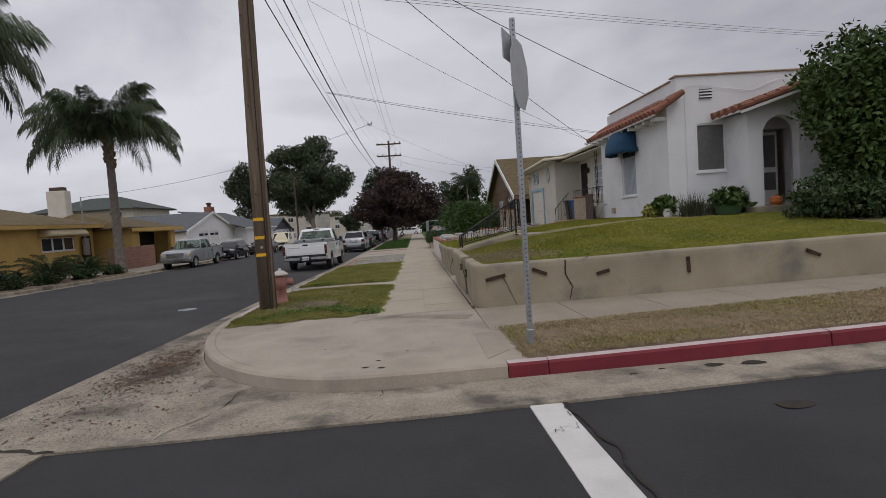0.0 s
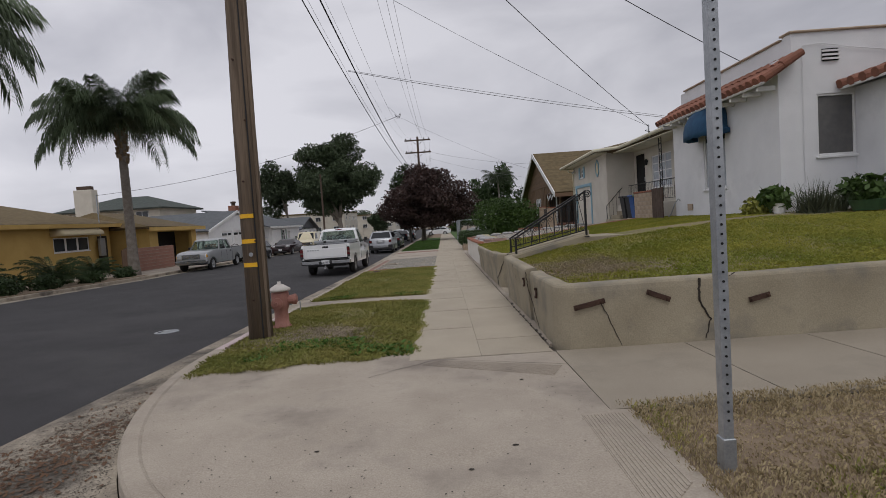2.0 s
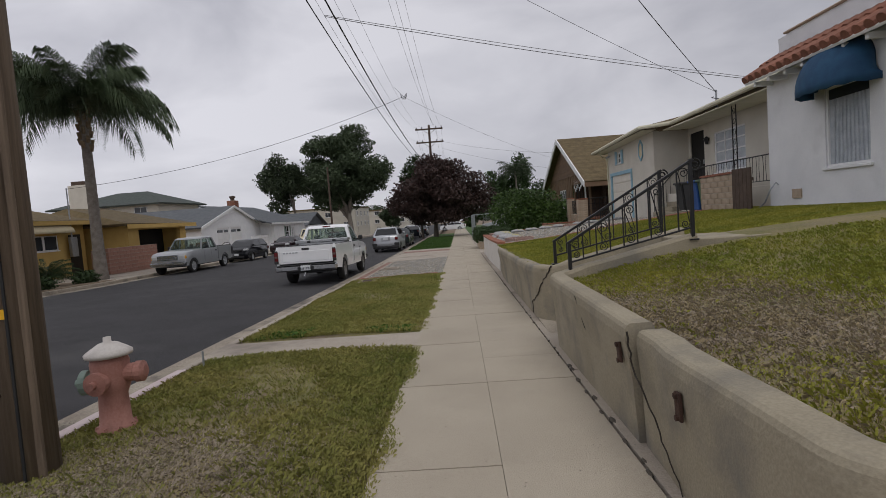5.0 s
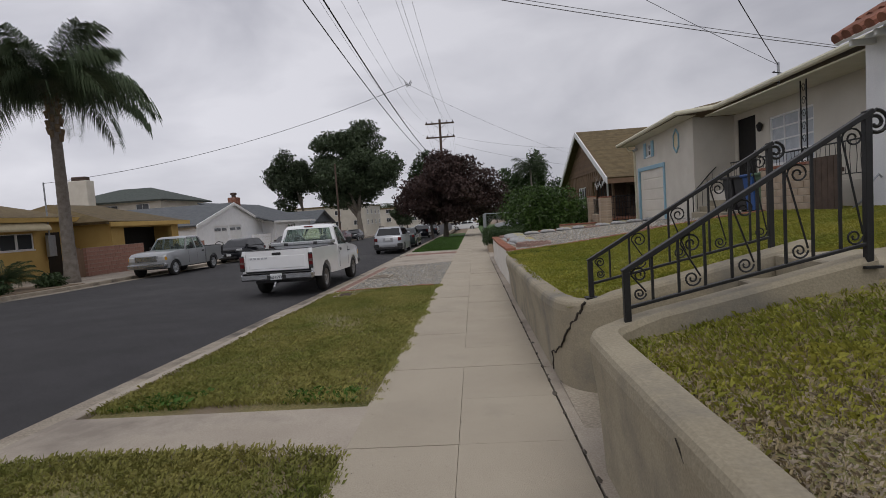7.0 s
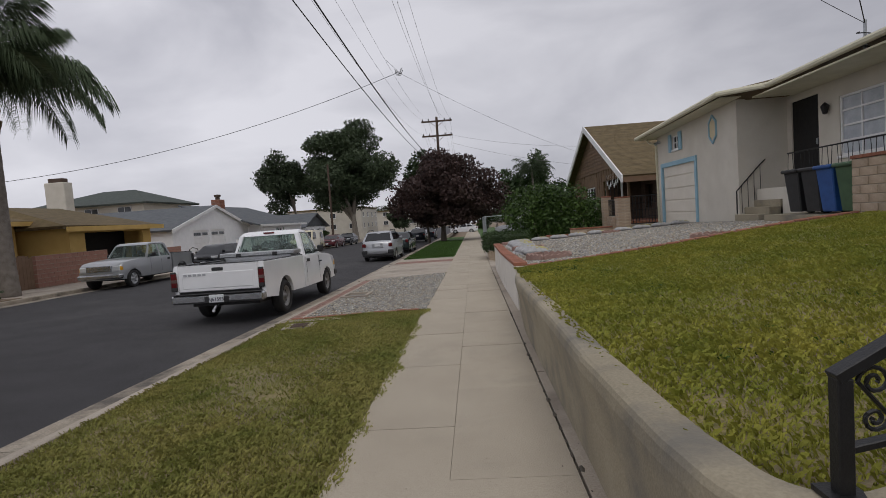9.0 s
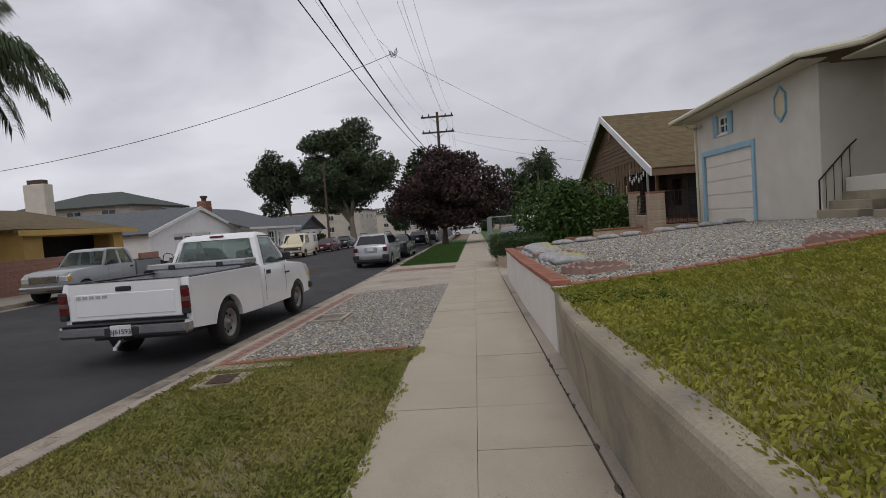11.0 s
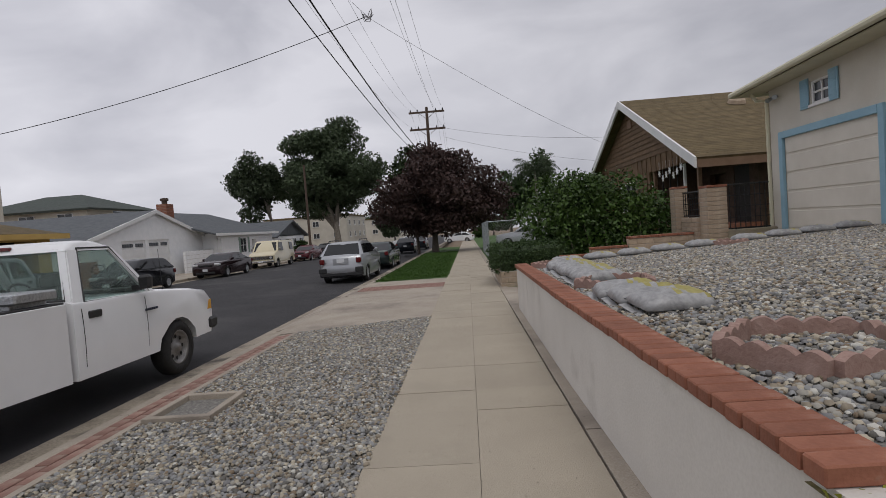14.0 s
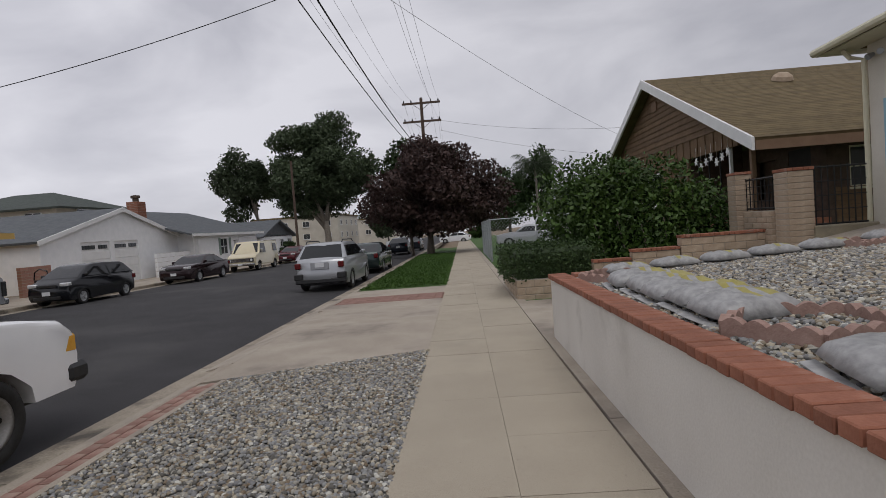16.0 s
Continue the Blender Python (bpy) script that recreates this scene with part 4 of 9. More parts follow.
def railing(y, x0=1.15, x1=2.56, z0=0.68, z1=0.965, h0=0.31, h1=0.86):
    """A black iron stair rail with twisted scrolls between its balusters."""
    t = thing("stair_railing", "black wrought-iron stair railing with scrolls", "railing", pose(0, y, 0), "stair railings")
    zb = lambda x: z0 + (z1 - z0) * (x - x0) / (x1 - x0)
    zt = lambda x: z0 + h0 + (z1 + h1 - z0 - h0) * (x - x0) / (x1 - x0)
    for nm, x, zz in (("post", x0, zt(x0)), ("post", x1, zt(x1) + 0.02)):
        part(nm, block(x - 0.02, x + 0.02, -0.02, 0.02, zb(x) - 0.03, zz, 0.003), M["black_iron"], t)
        part("foot_plate", block(x - 0.05, x + 0.05, -0.05, 0.05, zb(x) - 0.035, zb(x) - 0.02), M["black_iron"], t)
    def bar(x, z, xx, zz, w, h):
        a = math.degrees(math.atan2(zz - z, xx - x))
        L = math.hypot(xx - x, zz - z)
        return block(0, L, -w / 2, w / 2, -h / 2, h / 2, 0.003, pose(x, 0, z, 0, -a, 0))
    part("handrail", bar(x0 - 0.02, zt(x0), x1 + 0.03, zt(x1) + 0.02, 0.045, 0.03), M["black_iron"], t)
    part("bottom_rail", bar(x0, zb(x0) + 0.09, x1, zb(x1) + 0.11, 0.03, 0.02), M["black_iron"], t)
    n = 9
    for i in range(1, n):
        x = x0 + (x1 - x0) * i / n
        part("baluster", block(x - 0.007, x + 0.007, -0.007, 0.007, zb(x) + 0.095 + 0.02 * i / n, zt(x) + 0.005), M["black_iron"], t)
    def scroll(cx, cz, r, turns, start, flip=1):
        b = bmesh.new()
        pts = []
        for k in range(22):
            f = k / 21
            a = start + flip * turns * 2 * math.pi * f
            rr = r * (1 - 0.82 * f)
            pts.append((cx + rr * math.cos(a), 0, cz + rr * math.sin(a)))
        return tube(b, pts, 0.006, 5)
    for i in (0, 2, 4, 6, 8):
        xa, xb = x0 + (x1 - x0) * i / n, x0 + (x1 - x0) * (i + 1) / n
        xm = (xa + xb) / 2
        lo, hi = zb(xm) + 0.12, zt(xm) - 0.02
        r = min(0.062, (hi - lo) * 0.24)
        part("scroll", scroll(xm, hi - r, r, 1.6, math.pi, -1), M["black_iron"], t)
        part("scroll", scroll(xm, lo + r * 0.8, r * 0.8, 1.6, 0, -1), M["black_iron"], t)
        part("scroll_bar", tube(bmesh.new(), [(xm - r, 0, hi - r), (xm + r * 0.8, 0, lo + r)], 0.006, 5), M["black_iron"], t)
    c = bmesh.new()
    pts = []
    for k in range(26):
        f = k / 25
        a = math.pi / 2 - 1.7 * 2 * math.pi * f
        rr = 0.075 * (1 - 0.8 * f)
        pts.append((x1 + 0.05 + rr * math.cos(a), 0, zt(x1) - 0.05 + rr * math.sin(a)))
    part("end_scroll", tube(c, pts, 0.011, 6), M["black_iron"], t)
    return t


railing(13.31)
railing(14.52, 1.20, 2.67, 0.66, 0.94, 0.28, 0.85)

# the strip of the steps is left open
for nm, a, b, c, d in (("lawn_front", 1.0, 14, 8.7, 13.4), ("lawn_north", 0.98, 10.5, 14.45, 22.5)):
    ob = link(sheet(a, b, c, d, int((b - a) / 0.25), int((d - c) / 0.25), lawn_z), nm, M["turf"])
    tagged(ob, "sloping turf lawn in front of the white house", "lawn", kind="structure")
ob = link(sheet(3.0, 14, 13.4, 14.5, 40, 5, lawn_z), "lawn_middle", M["turf"])
tagged(ob, "sloping turf lawn in front of the white house", "lawn", kind="structure")
yard = link(sheet(1.12, 10.5, 22.45, 31.3, 30, 30, yard_z), "yard_bed", M["gravel_bed"])
tagged(yard, "bed of grey gravel in front of the cream house", "gravel bed", kind="structure")
drv = link(sheet(1.0, 10.5, 31.2, 34.9, 30, 10, lambda x, y: G(y) + (max(0, x - 1.6) / 6.1) ** 1.0 * (0.55 - G(y)) if x < 7.7 else 0.55 - 0.0), "pavement_driveway", M["ramp_concrete"])
tagged(drv, "pale concrete driveway rising to the garage", "pavement", kind="structure")
back = link(sheet(0.9, 60, 34.9, 140, 30, 50, lambda x, y: G(y) - 0.02 + (0.5 if 6.6 < x and y < 56 else 0.0)), "garden_far", M["green_turf"])
tagged(back, "green turf beyond the hedges", "lawn", kind="structure")

# white wall with its brick coping
wt = lambda y: 0.452 - 0.0160 * (y - 23)
ww = bmesh.new()
slab(ww, [(1.0, 22.35), (1.2, 22.35), (1.2, 31.2), (0.985, 31.2), (0.965, 26.0)], lambda x, y: G(y) - 0.2, lambda x, y: wt(y) - 0.001)
slab(ww, [(1.2, 30.98), (1.75, 30.98), (1.75, 31.19), (1.2, 31.19)], lambda x, y: G(y) - 0.2, lambda x, y: wt(y) - 0.001)
whitewall = part("wall_white", ww, M["garden_wall_white"], None)
tagged(whitewall, "white-painted garden wall with red brick coping", "garden wall", kind="structure")

# ---- houses ----
def wall_x(bm, c, th, y0, y1, z0, z1, holes=()):
    """A wall in the plane x = c, th thick towards +x, with openings (ya, yb, za, zb)."""
    ys = sorted({y0, y1, *[h[0] for h in holes], *[h[1] for h in holes]})
    for a, b in zip(ys, ys[1:]):
        cuts = sorted([(h[2], h[3]) for h in holes if h[0] < (a + b) / 2 < h[1]])
        z = z0
        for lo, hi in cuts:
            if lo > z:
                box(bm, c, c + th, a, b, z, lo)
            z = hi
        if z1 > z:
            box(bm, c, c + th, a, b, z, z1)
    return bm


def wall_y(bm, c, th, x0, x1, z0, z1, holes=()):
    t = bmesh.new()
    wall_x(t, 0, th, x0, x1, z0, z1, holes)
    for v in t.verts:
        v.co = Vector((v.co.y, c + v.co.x, v.co.z))
    me = bpy.data.meshes.new("tmp")
    t.to_mesh(me)
    t.free()
    bm.from_mesh(me)
    bpy.data.meshes.remove(me)
    return bm


def window(parent, at, w, h, frame_m, pane_m, cols=1, rows=2, sill=True, depth=0.12, label=""):
    """A window in a wall: at is its lower middle on the wall's face, local -y looks out."""
    bm = bmesh.new()
    f = 0.05
    for x0, x1, z0, z1 in ((-w / 2, -w / 2 + f, 0, h), (w / 2 - f, w / 2, 0, h), (-w / 2 + f, w / 2 - f, 0, f), (-w / 2 + f, w / 2 - f, h - f, h)):
        box(bm, x0, x1, 0.02, 0.10, z0, z1, 0.006)
    for i in range(1, cols):
        x = -w / 2 + w * i / cols
        box(bm, x - 0.018, x + 0.018, 0.03, 0.08, f, h - f)
    for j in range(1, rows):
        z = h * j / rows
        box(bm, -w / 2 + f, w / 2 - f, 0.028, 0.085, z - 0.02, z + 0.02)
    win = part("window", bm, frame_m, parent, label)
    win.matrix_parent_inverse = Matrix()
    win.matrix_basis = at
    part("pane", block(-w / 2 + 0.01, w / 2 - 0.01, 0.06, 0.07, 0.01, h - 0.01), pane_m, win)
    if sill:
        part("sill", block(-w / 2 - 0.05, w / 2 + 0.05, -0.05, 0.05, -0.06, -0.002, 0.01), frame_m, win)
    # added near-black board: the room's darkness is painted in behind the pane
    part("recess", block(-w / 2, w / 2, 0.11, 0.14, 0, h), M["shade_and_door_black"], win)
    return win


def face_w(x, y, z):
    """At the wall's face, looking out towards -x."""
    return pose(x, y, z, 0, 0, -90)


def face_s(x, y, z):
    return pose(x, y, z)


def face_e(x, y, z):
    return pose(x, y, z, 0, 0, 90)


def roof_plane(bm, a, b, c, d, th=0.12):
    """A roof slope: a, b along the eave, c, d along the ridge (d above a)."""
    pts = [Vector(p) for p in (a, b, c, d)]
    n = (pts[1] - pts[0]).cross(pts[3] - pts[0]).normalized()
    if n.z < 0:
        n = -n
    lo = [bm.verts.new(p - n * th) for p in pts]
    hi = [bm.verts.new(p) for p in pts]
    bm.faces.new(hi)
    bm.faces.new(list(reversed(lo)))
    for i in range(4):
        bm.faces.new((lo[i], lo[(i + 1) % 4], hi[(i + 1) % 4], hi[i]))
    return bm


def shingles(parent, a, b, c, d, mat, rows=18, th=0.05):
    """Courses of shingles, each a thin lapped board along the eave's direction."""
    A, B, C, D = (Vector(p) for p in (a, b, c, d))
    n = (B - A).cross(D - A).normalized()
    if n.z < 0:
        n = -n
    for r in range(rows):
        t0, t1 = r / rows, (r + 1.12) / rows
        t1 = min(t1, 1.0)
        bm = bmesh.new()
        p = [A.lerp(D, t0), B.lerp(C, t0), B.lerp(C, t1), A.lerp(D, t1)]
        lift = [th, th, 0.012, 0.012]
        hi = [bm.verts.new(q + n * l) for q, l in zip(p, lift)]
        lo = [bm.verts.new(q - n * 0.01) for q in p]
        bm.faces.new(hi)
        for i in range(4):
            bm.faces.new((lo[i], lo[(i + 1) % 4], hi[(i + 1) % 4], hi[i]))
        part("shingle_course", bm, mat, parent)


def tile_roof(parent, x_low, x_high, z_low, z_high, y0, y1, pitch=0.26, along="y", flip=1):
    """Rows of half-round clay tiles down a short pent roof."""
    n = int((y1 - y0) / pitch)
    L = math.hypot(x_high - x_low, z_high - z_low)
    k = max(2, int(L / 0.34))
    for i in range(n + 1):
        y = y0 + (y1 - y0) * i / n
        for j in range(k):
            t0, t1 = j / k, (j + 1.12) / k
            pts = [(x_low + (x_high - x_low) * t, y, z_low + (z_high - z_low) * t + 0.03 * (1 - j / k) * 0 + (0.025 if t == t0 else 0.0)) for t in (t0, min(1.04, t1))]
            if along == "x":
                pts = [(yy, xx, zz) for xx, yy, zz in pts]
            part("roof_tile", tube(bmesh.new(), pts, 0.10, 9, 0.085), M["clay_tile"], parent)


# --- the white corner house
h1 = thing("white_house", "white stucco house with red clay-tiled eaves", "house")
b = bmesh.new()
wall_x(b, 7.3, 0.3, 14.9, 19.9, 0.5, 4.05, [(16.85, 18.0, 1.80, 3.35)])
wall_y(b, 14.62, 0.28, 7.3, 13.8, 0.5, 4.45, [(8.13, 9.01, 2.30, 3.66), (9.9, 10.9, 1.25, 3.4)])
box(b, 7.6, 13.8, 14.62, 14.9, 4.45, 5.0)
box(b, 7.6, 7.85, 14.9, 19.6, 4.0, 4.93)
box(b, 13.5, 13.8, 14.9, 24, 0.5, 4.9)
box(b, 7.6, 13.5, 19.6, 19.9, 0.5, 4.9)
box(b, 7.85, 13.5, 14.9, 19.6, 4.55, 4.65)
part_split("wall", b, M["white_stucco"], h1)
b = bmesh.new()
for x0, x1, y0, y1, z in ((7.55, 13.85, 14.57, 14.95, 5.0), (7.55, 7.9, 14.95, 19.65, 4.93)):
    box(b, x0, x1, y0, y1, z, z + 0.05, 0.015)
part("coping", b, M["tan_block"], h1, "low brown parapet coping")
b = bmesh.new()
roof_plane(b, (6.82, 14.35, 3.95), (6.82, 19.95, 3.95), (7.62, 19.95, 4.48), (7.62, 14.35, 4.48), 0.05)
r1 = part("roof", b, M["white_paint"], h1, "pent roof of curved red clay tiles")
tile_roof(r1, 6.80, 7.62, 3.98, 4.50, 14.35, 19.9)
for k in range(10):
    part("rafter_end", block(6.9, 7.3, 14.7 + k * 0.55, 14.78 + k * 0.55, 3.82, 3.93, 0.01), M["white_paint"], h1)
w = window(h1, face_w(7.3, 17.42, 1.8), 1.15, 1.55, M["white_paint"], M["curtain"], 1, 1, label="window with a white sheer curtain")
for k in range(9):
    part("curtain_fold", tube(bmesh.new(), [(-0.42 + 0.105 * k, 0.055, 0.06), (-0.40 + 0.1 * k, 0.055, 0.8), (-0.36 + 0.09 * k, 0.055, 1.35)], 0.025, 6), M["curtain"], w)
part("pane", block(-0.5, 0.5, 0.03, 0.036, 1.3, 1.5), M["window_dark"], w)
window(h1, face_s(8.57, 14.62, 2.30), 0.88, 1.36, M["white_paint"], M["screen"], 1, 1, label="sash window behind a grey insect screen")
# solid near-black block: the shade between the louvres is in its colour
v1 = part("vent", block(8.27, 8.62, 14.59, 14.62, 4.36, 4.62), M["shade_and_door_black"], h1, "wall vent with white louvres")
for k in range(3):
    part("louvre", block(8.26, 8.63, 14.56, 14.60, 4.38 + k * 0.085, 4.42 + k * 0.085), M["white_paint"], v1)
part("foundation_vent", block(7.27, 7.3, 18.75, 19.05, 1.22, 1.42), M["tan_block"], h1, "small pierced foundation vent")
part("conduit", tube(bmesh.new(), [(7.82, 14.59, 1.2), (7.82, 14.59, 4.7), (8.2, 14.58, 4.75), (8.9, 14.58, 4.62), (9.8, 14.58, 4.5), (10.6, 14.58, 4.8)], 0.009, 5), M["white_stucco"], h1)
part("hose_pipe", tube(bmesh.new(), [(7.28, 19.55, 1.55), (7.2, 19.5, 1.6), (7.1, 19.55, 1.45), (7.05, 19.7, 1.15), (7.0, 19.9, 1.0)], 0.018, 6), M["galv"], h1, "bent grey pipe at the wall's foot")
# porch bay with its arch
b = bmesh.new()
arch = [(9.42, 1.1), (9.42, 3.05)]
arch += [(9.92 - 0.5 * math.cos(math.pi * k / 12), 3.12 + 0.5 * math.sin(math.pi * k / 12)) for k in range(13)] + [(10.42, 3.05), (10.42, 1.1)]
for k in range(len(arch) - 1):
    (xa, za), (xb, zb) = arch[k], arch[k + 1]
    if abs(xb - xa) < 1e-6:
        continue
    q = [(xa, za), (xb, zb), (xb, 3.75), (xa, 3.75)]
    f0 = [b.verts.new((x, 13.65, z)) for x, z in q]
    f1 = [b.verts.new((x, 13.90, z)) for x, z in q]
    b.faces.new(f0), b.faces.new(list(reversed(f1)))
    b.faces.new((f0[0], f1[0], f1[1], f0[1]))
box(b, 9.0, 9.42, 13.65, 13.9, 0.6, 3.75)
box(b, 10.42, 13.3, 13.65, 13.9, 0.6, 3.75)
box(b, 9.0, 9.22, 13.9, 14.62, 0.6, 3.75)
gq = [(9.0, 3.75), (13.3, 3.75), (11.3, 4.46)]
f0 = [b.verts.new((x, 13.65, z)) for x, z in gq]
f1 = [b.verts.new((x, 13.90, z)) for x, z in gq]
b.faces.new(f0), b.faces.new(list(reversed(f1)))
for k in range(3):
    b.faces.new((f0[k], f0[(k + 1) % 3], f1[(k + 1) % 3], f1[k]))
part("porch_wall", b, M["white_stucco"], h1)
part("porch_floor", block(8.95, 13.3, 13.3, 14.62, 0.6, 1.22, 0.02), M["wall_grey"], h1)
b = bmesh.new()
roof_plane(b, (8.62, 13.3, 3.76), (8.62, 14.6, 3.76), (11.3, 14.6, 4.58), (11.3, 13.3, 4.58), 0.05)
roof_plane(b, (13.9, 13.3, 3.76), (13.9, 14.6, 3.76), (11.3, 14.6, 4.58), (11.3, 13.3, 4.58), 0.05)
pr = part("porch_roof", b, M["white_paint"], h1, "porch gable of weathered curved clay tiles")
tile_roof(pr, 8.58, 11.3, 3.80, 4.62, 13.28, 14.55)
for k in range(2):
    sg_ = 1 if k == 0 else -1
    f = bmesh.new()
    q = [(11.3 - sg_ * 2.70, 3.66), (11.3, 4.46), (11.3, 4.58), (11.3 - sg_ * 2.70, 3.78)]
    f0 = [f.verts.new((x, 13.24, z)) for x, z in q]
    f1 = [f.verts.new((x, 13.29, z)) for x, z in q]
    f.faces.new(f0), f.faces.new(list(reversed(f1)))
    for m_ in range(4):
        f.faces.new((f0[m_], f0[(m_ + 1) % 4], f1[(m_ + 1) % 4], f1[m_]))
    part("bargeboard", f, M["white_paint"], h1, "white rake board")
d = part("door", block(9.62, 10.46, 14.56, 14.63, 1.22, 3.3, 0.01), M["white_paint"], h1, "white front door with a dark screen panel")
part("door_panel", block(9.70, 10.38, 14.54, 14.56, 2.3, 3.2), M["screen"], d)
part("door_panel", block(9.70, 10.38, 14.54, 14.56, 1.65, 2.15), M["screen"], d)
# scalloped blue awning
aw = thing("window_awning", "blue canvas dome awning with scalloped hem", "awning")
b = bmesh.new()
yc, ra = 17.42, 0.86
rings = []
for i in range(9):
    a = math.pi / 2 * i / 8
    ring = []
    for k in range(15):
        t = math.pi * k / 14
        px_ = 7.29 - 0.66 * math.sin(a) * (math.sin(t) ** 0.55)
        ring.append(b.verts.new((px_, yc - ra * math.cos(t) * (0.86 + 0.14 * math.sin(a)), 3.30 + 0.82 * math.cos(a) * (math.sin(t) ** 0.5) + 0.02)))
    rings.append(ring)
hem = [b.verts.new((v.co.x, v.co.y, v.co.z - 0.12 - (0.03 if k % 2 else 0.0))) for k, v in enumerate(rings[-1])]
rings.append(hem)
for q, s in zip(rings, rings[1:]):
    for k in range(14):
        b.faces.new((q[k], q[k + 1], s[k + 1], s[k]))
bmesh.ops.remove_doubles(b, verts=b.verts, dist=0.002)
canopy = part("canopy", b, M["blue_canvas"], aw, smooth=True)
sol = canopy.modifiers.new("thick", "SOLIDIFY")
sol.thickness = 0.008

# --- the cream house with the garage
h2 = thing("cream_house", "cream stucco house with pale blue trim", "house")
b = bmesh.new()
wall_x(b, 7.75, 0.25, 28.25, 34.45, 0.0, 4.08, [(31.0, 33.95, 0.0, 2.72), (32.28, 32.9, 3.26, 3.76)])
hexo = [(29.32, 3.35), (29.45, 3.62), (29.66, 3.78), (29.87, 3.62), (29.98, 3.35), (29.85, 3.1)]
box(b, 8.0, 9.1, 28.25, 28.5, 0.3, 4.05)
box(b, 8.0, 14.0, 34.2, 34.45, 0.0, 3.97)
wall_x(b, 9.1, 0.25, 20.75, 28.5, 0.5, 4.05, [(26.95, 28.05, 1.62, 3.84), (24.2, 26.2, 2.2, 3.6)])
box(b, 9.1, 14.0, 20.5, 20.75, 0.5, 4.05)
part_split("wall", b, M["cream_stucco"], h2)
b = bmesh.new()
# hexagonal porthole: a blue ring round dull glass
hx = [(0.33 * math.cos(radians(90 + 60 * k)) * 0.85, 0.44 * math.sin(radians(90 + 60 * k))) for k in range(6)]
for k in range(6):
    (ya, za), (yb, zb) = hx[k], hx[(k + 1) % 6]
    q = [(ya, za), (yb, zb), (yb * 0.86, zb * 0.86), (ya * 0.86, za * 0.86)]
    f0 = [b.verts.new((7.70, 29.65 + y, 3.50 + z)) for y, z in q]
    f1 = [b.verts.new((7.76, 29.65 + y, 3.50 + z)) for y, z in q]
    b.faces.new(f0)
    for i in range(4):
        b.faces.new((f0[i], f0[(i + 1) % 4], f1[(i + 1) % 4], f1[i]))
hw_ = part("window", b, M["blue_trim"], h2, "six-sided porthole in a blue frame")
b = bmesh.new()
f0 = [b.verts.new((7.735, 29.65 + y * 0.88, 3.50 + z * 0.88)) for y, z in hx]
f1 = [b.verts.new((7.749, 29.65 + y * 0.88, 3.50 + z * 0.88)) for y, z in hx]
b.faces.new(f0)
for i in range(6):
    b.faces.new((f0[i], f0[(i + 1) % 6], f1[(i + 1) % 6], f1[i]))
part("pane", b, M["cream_canvas"], hw_)
gd = part("garage_door", block(7.80, 7.86, 31.0, 33.95, 0.3, 2.72), M["garage_door"], h2, "cream panelled garage door, closed")
for k in range(5):
    z = 0.56 + k * 0.44
    part("door_panel", block(7.775, 7.80, 31.03, 33.92, z + 0.02, z + 0.41, 0.008), M["garage_door"], gd)
b = bmesh.new()
box(b, 7.70, 7.78, 30.88, 31.02, 0.4, 2.86, 0.008)
box(b, 7.70, 7.78, 33.93, 34.07, 0.4, 2.86, 0.008)
box(b, 7.695, 7.78, 31.02, 33.93, 2.70, 2.86, 0.008)
part("door_surround", b, M["blue_trim"], h2, "pale blue garage door surround")
gw = window(h2, face_w(7.75, 32.59, 3.26), 0.62, 0.5, M["white_paint"], M["window_dark"], 2, 2, label="small white window of four panes")
for y0 in (32.0, 32.92):
    sh = part("shutter", block(7.70, 7.735, y0, y0 + 0.27, 3.20, 3.84, 0.005), M["blue_trim"], h2, "pale blue louvred shutter")
    for k in range(9):
        part("slat", block(7.688, 7.702, y0 + 0.04, y0 + 0.23, 3.25 + k * 0.063, 3.285 + k * 0.063), M["blue_trim"], sh)
window(h2, face_w(9.1, 25.2, 2.2), 2.0, 1.4, M["white_paint"], M["curtain"], 3, 4, label="wide white window with closed shutters")
dr = part("door", block(9.13, 9.19, 26.95, 28.05, 1.62, 3.84, 0.01), M["shade_and_door_black"], h2, "dark security screen door")
part("handle", block(9.1, 9.13, 27.0, 27.06, 2.6, 2.75), M["galv"], dr)
lampb = lathe(bmesh.new(), [(0.0, 0), (0.05, 0.02), (0.09, 0.16), (0.1, 0.2), (0.04, 0.27), (0.0, 0.3)], 8, pose(9.0, 26.55, 3.25))
part("wall_lamp", lampb, M["black_iron"], h2, "dark metal wall lantern")
# eaves, gutter and roof
b = bmesh.new()
roof_plane(b, (7.15, 34.95, 4.04), (7.15, 27.9, 4.24), (12.5, 29.0, 5.3), (12.5, 33.0, 5.3), 0.05)
roof_plane(b, (7.15, 34.95, 4.04), (14, 34.95, 4.04), (14, 33.0, 5.3), (12.5, 33.0, 5.3), 0.05)
roof_plane(b, (7.15, 27.9, 4.24), (8.1, 27.2, 4.24), (12.5, 29.0, 5.3), (12.5, 29.0, 5.301), 0.05)
roof_plane(b, (8.1, 27.2, 4.24), (7.9, 20.0, 4.24), (12.5, 22.5, 5.4), (12.5, 29.0, 5.4), 0.05)
roof_plane(b, (7.9, 20.0, 4.24), (14, 20.0, 4.24), (14, 22.5, 5.4), (12.5, 22.5, 5.4), 0.05)
part_split("roof", b, M["shingle_brown"], h2, "low hipped roof of brown shingles")
b = bmesh.new()
tube(b, [(7.10, 34.98, 4.00), (7.10, 27.9, 4.20), (8.03, 27.2, 4.20), (7.85, 20.0, 4.20)], 0.075, 8)
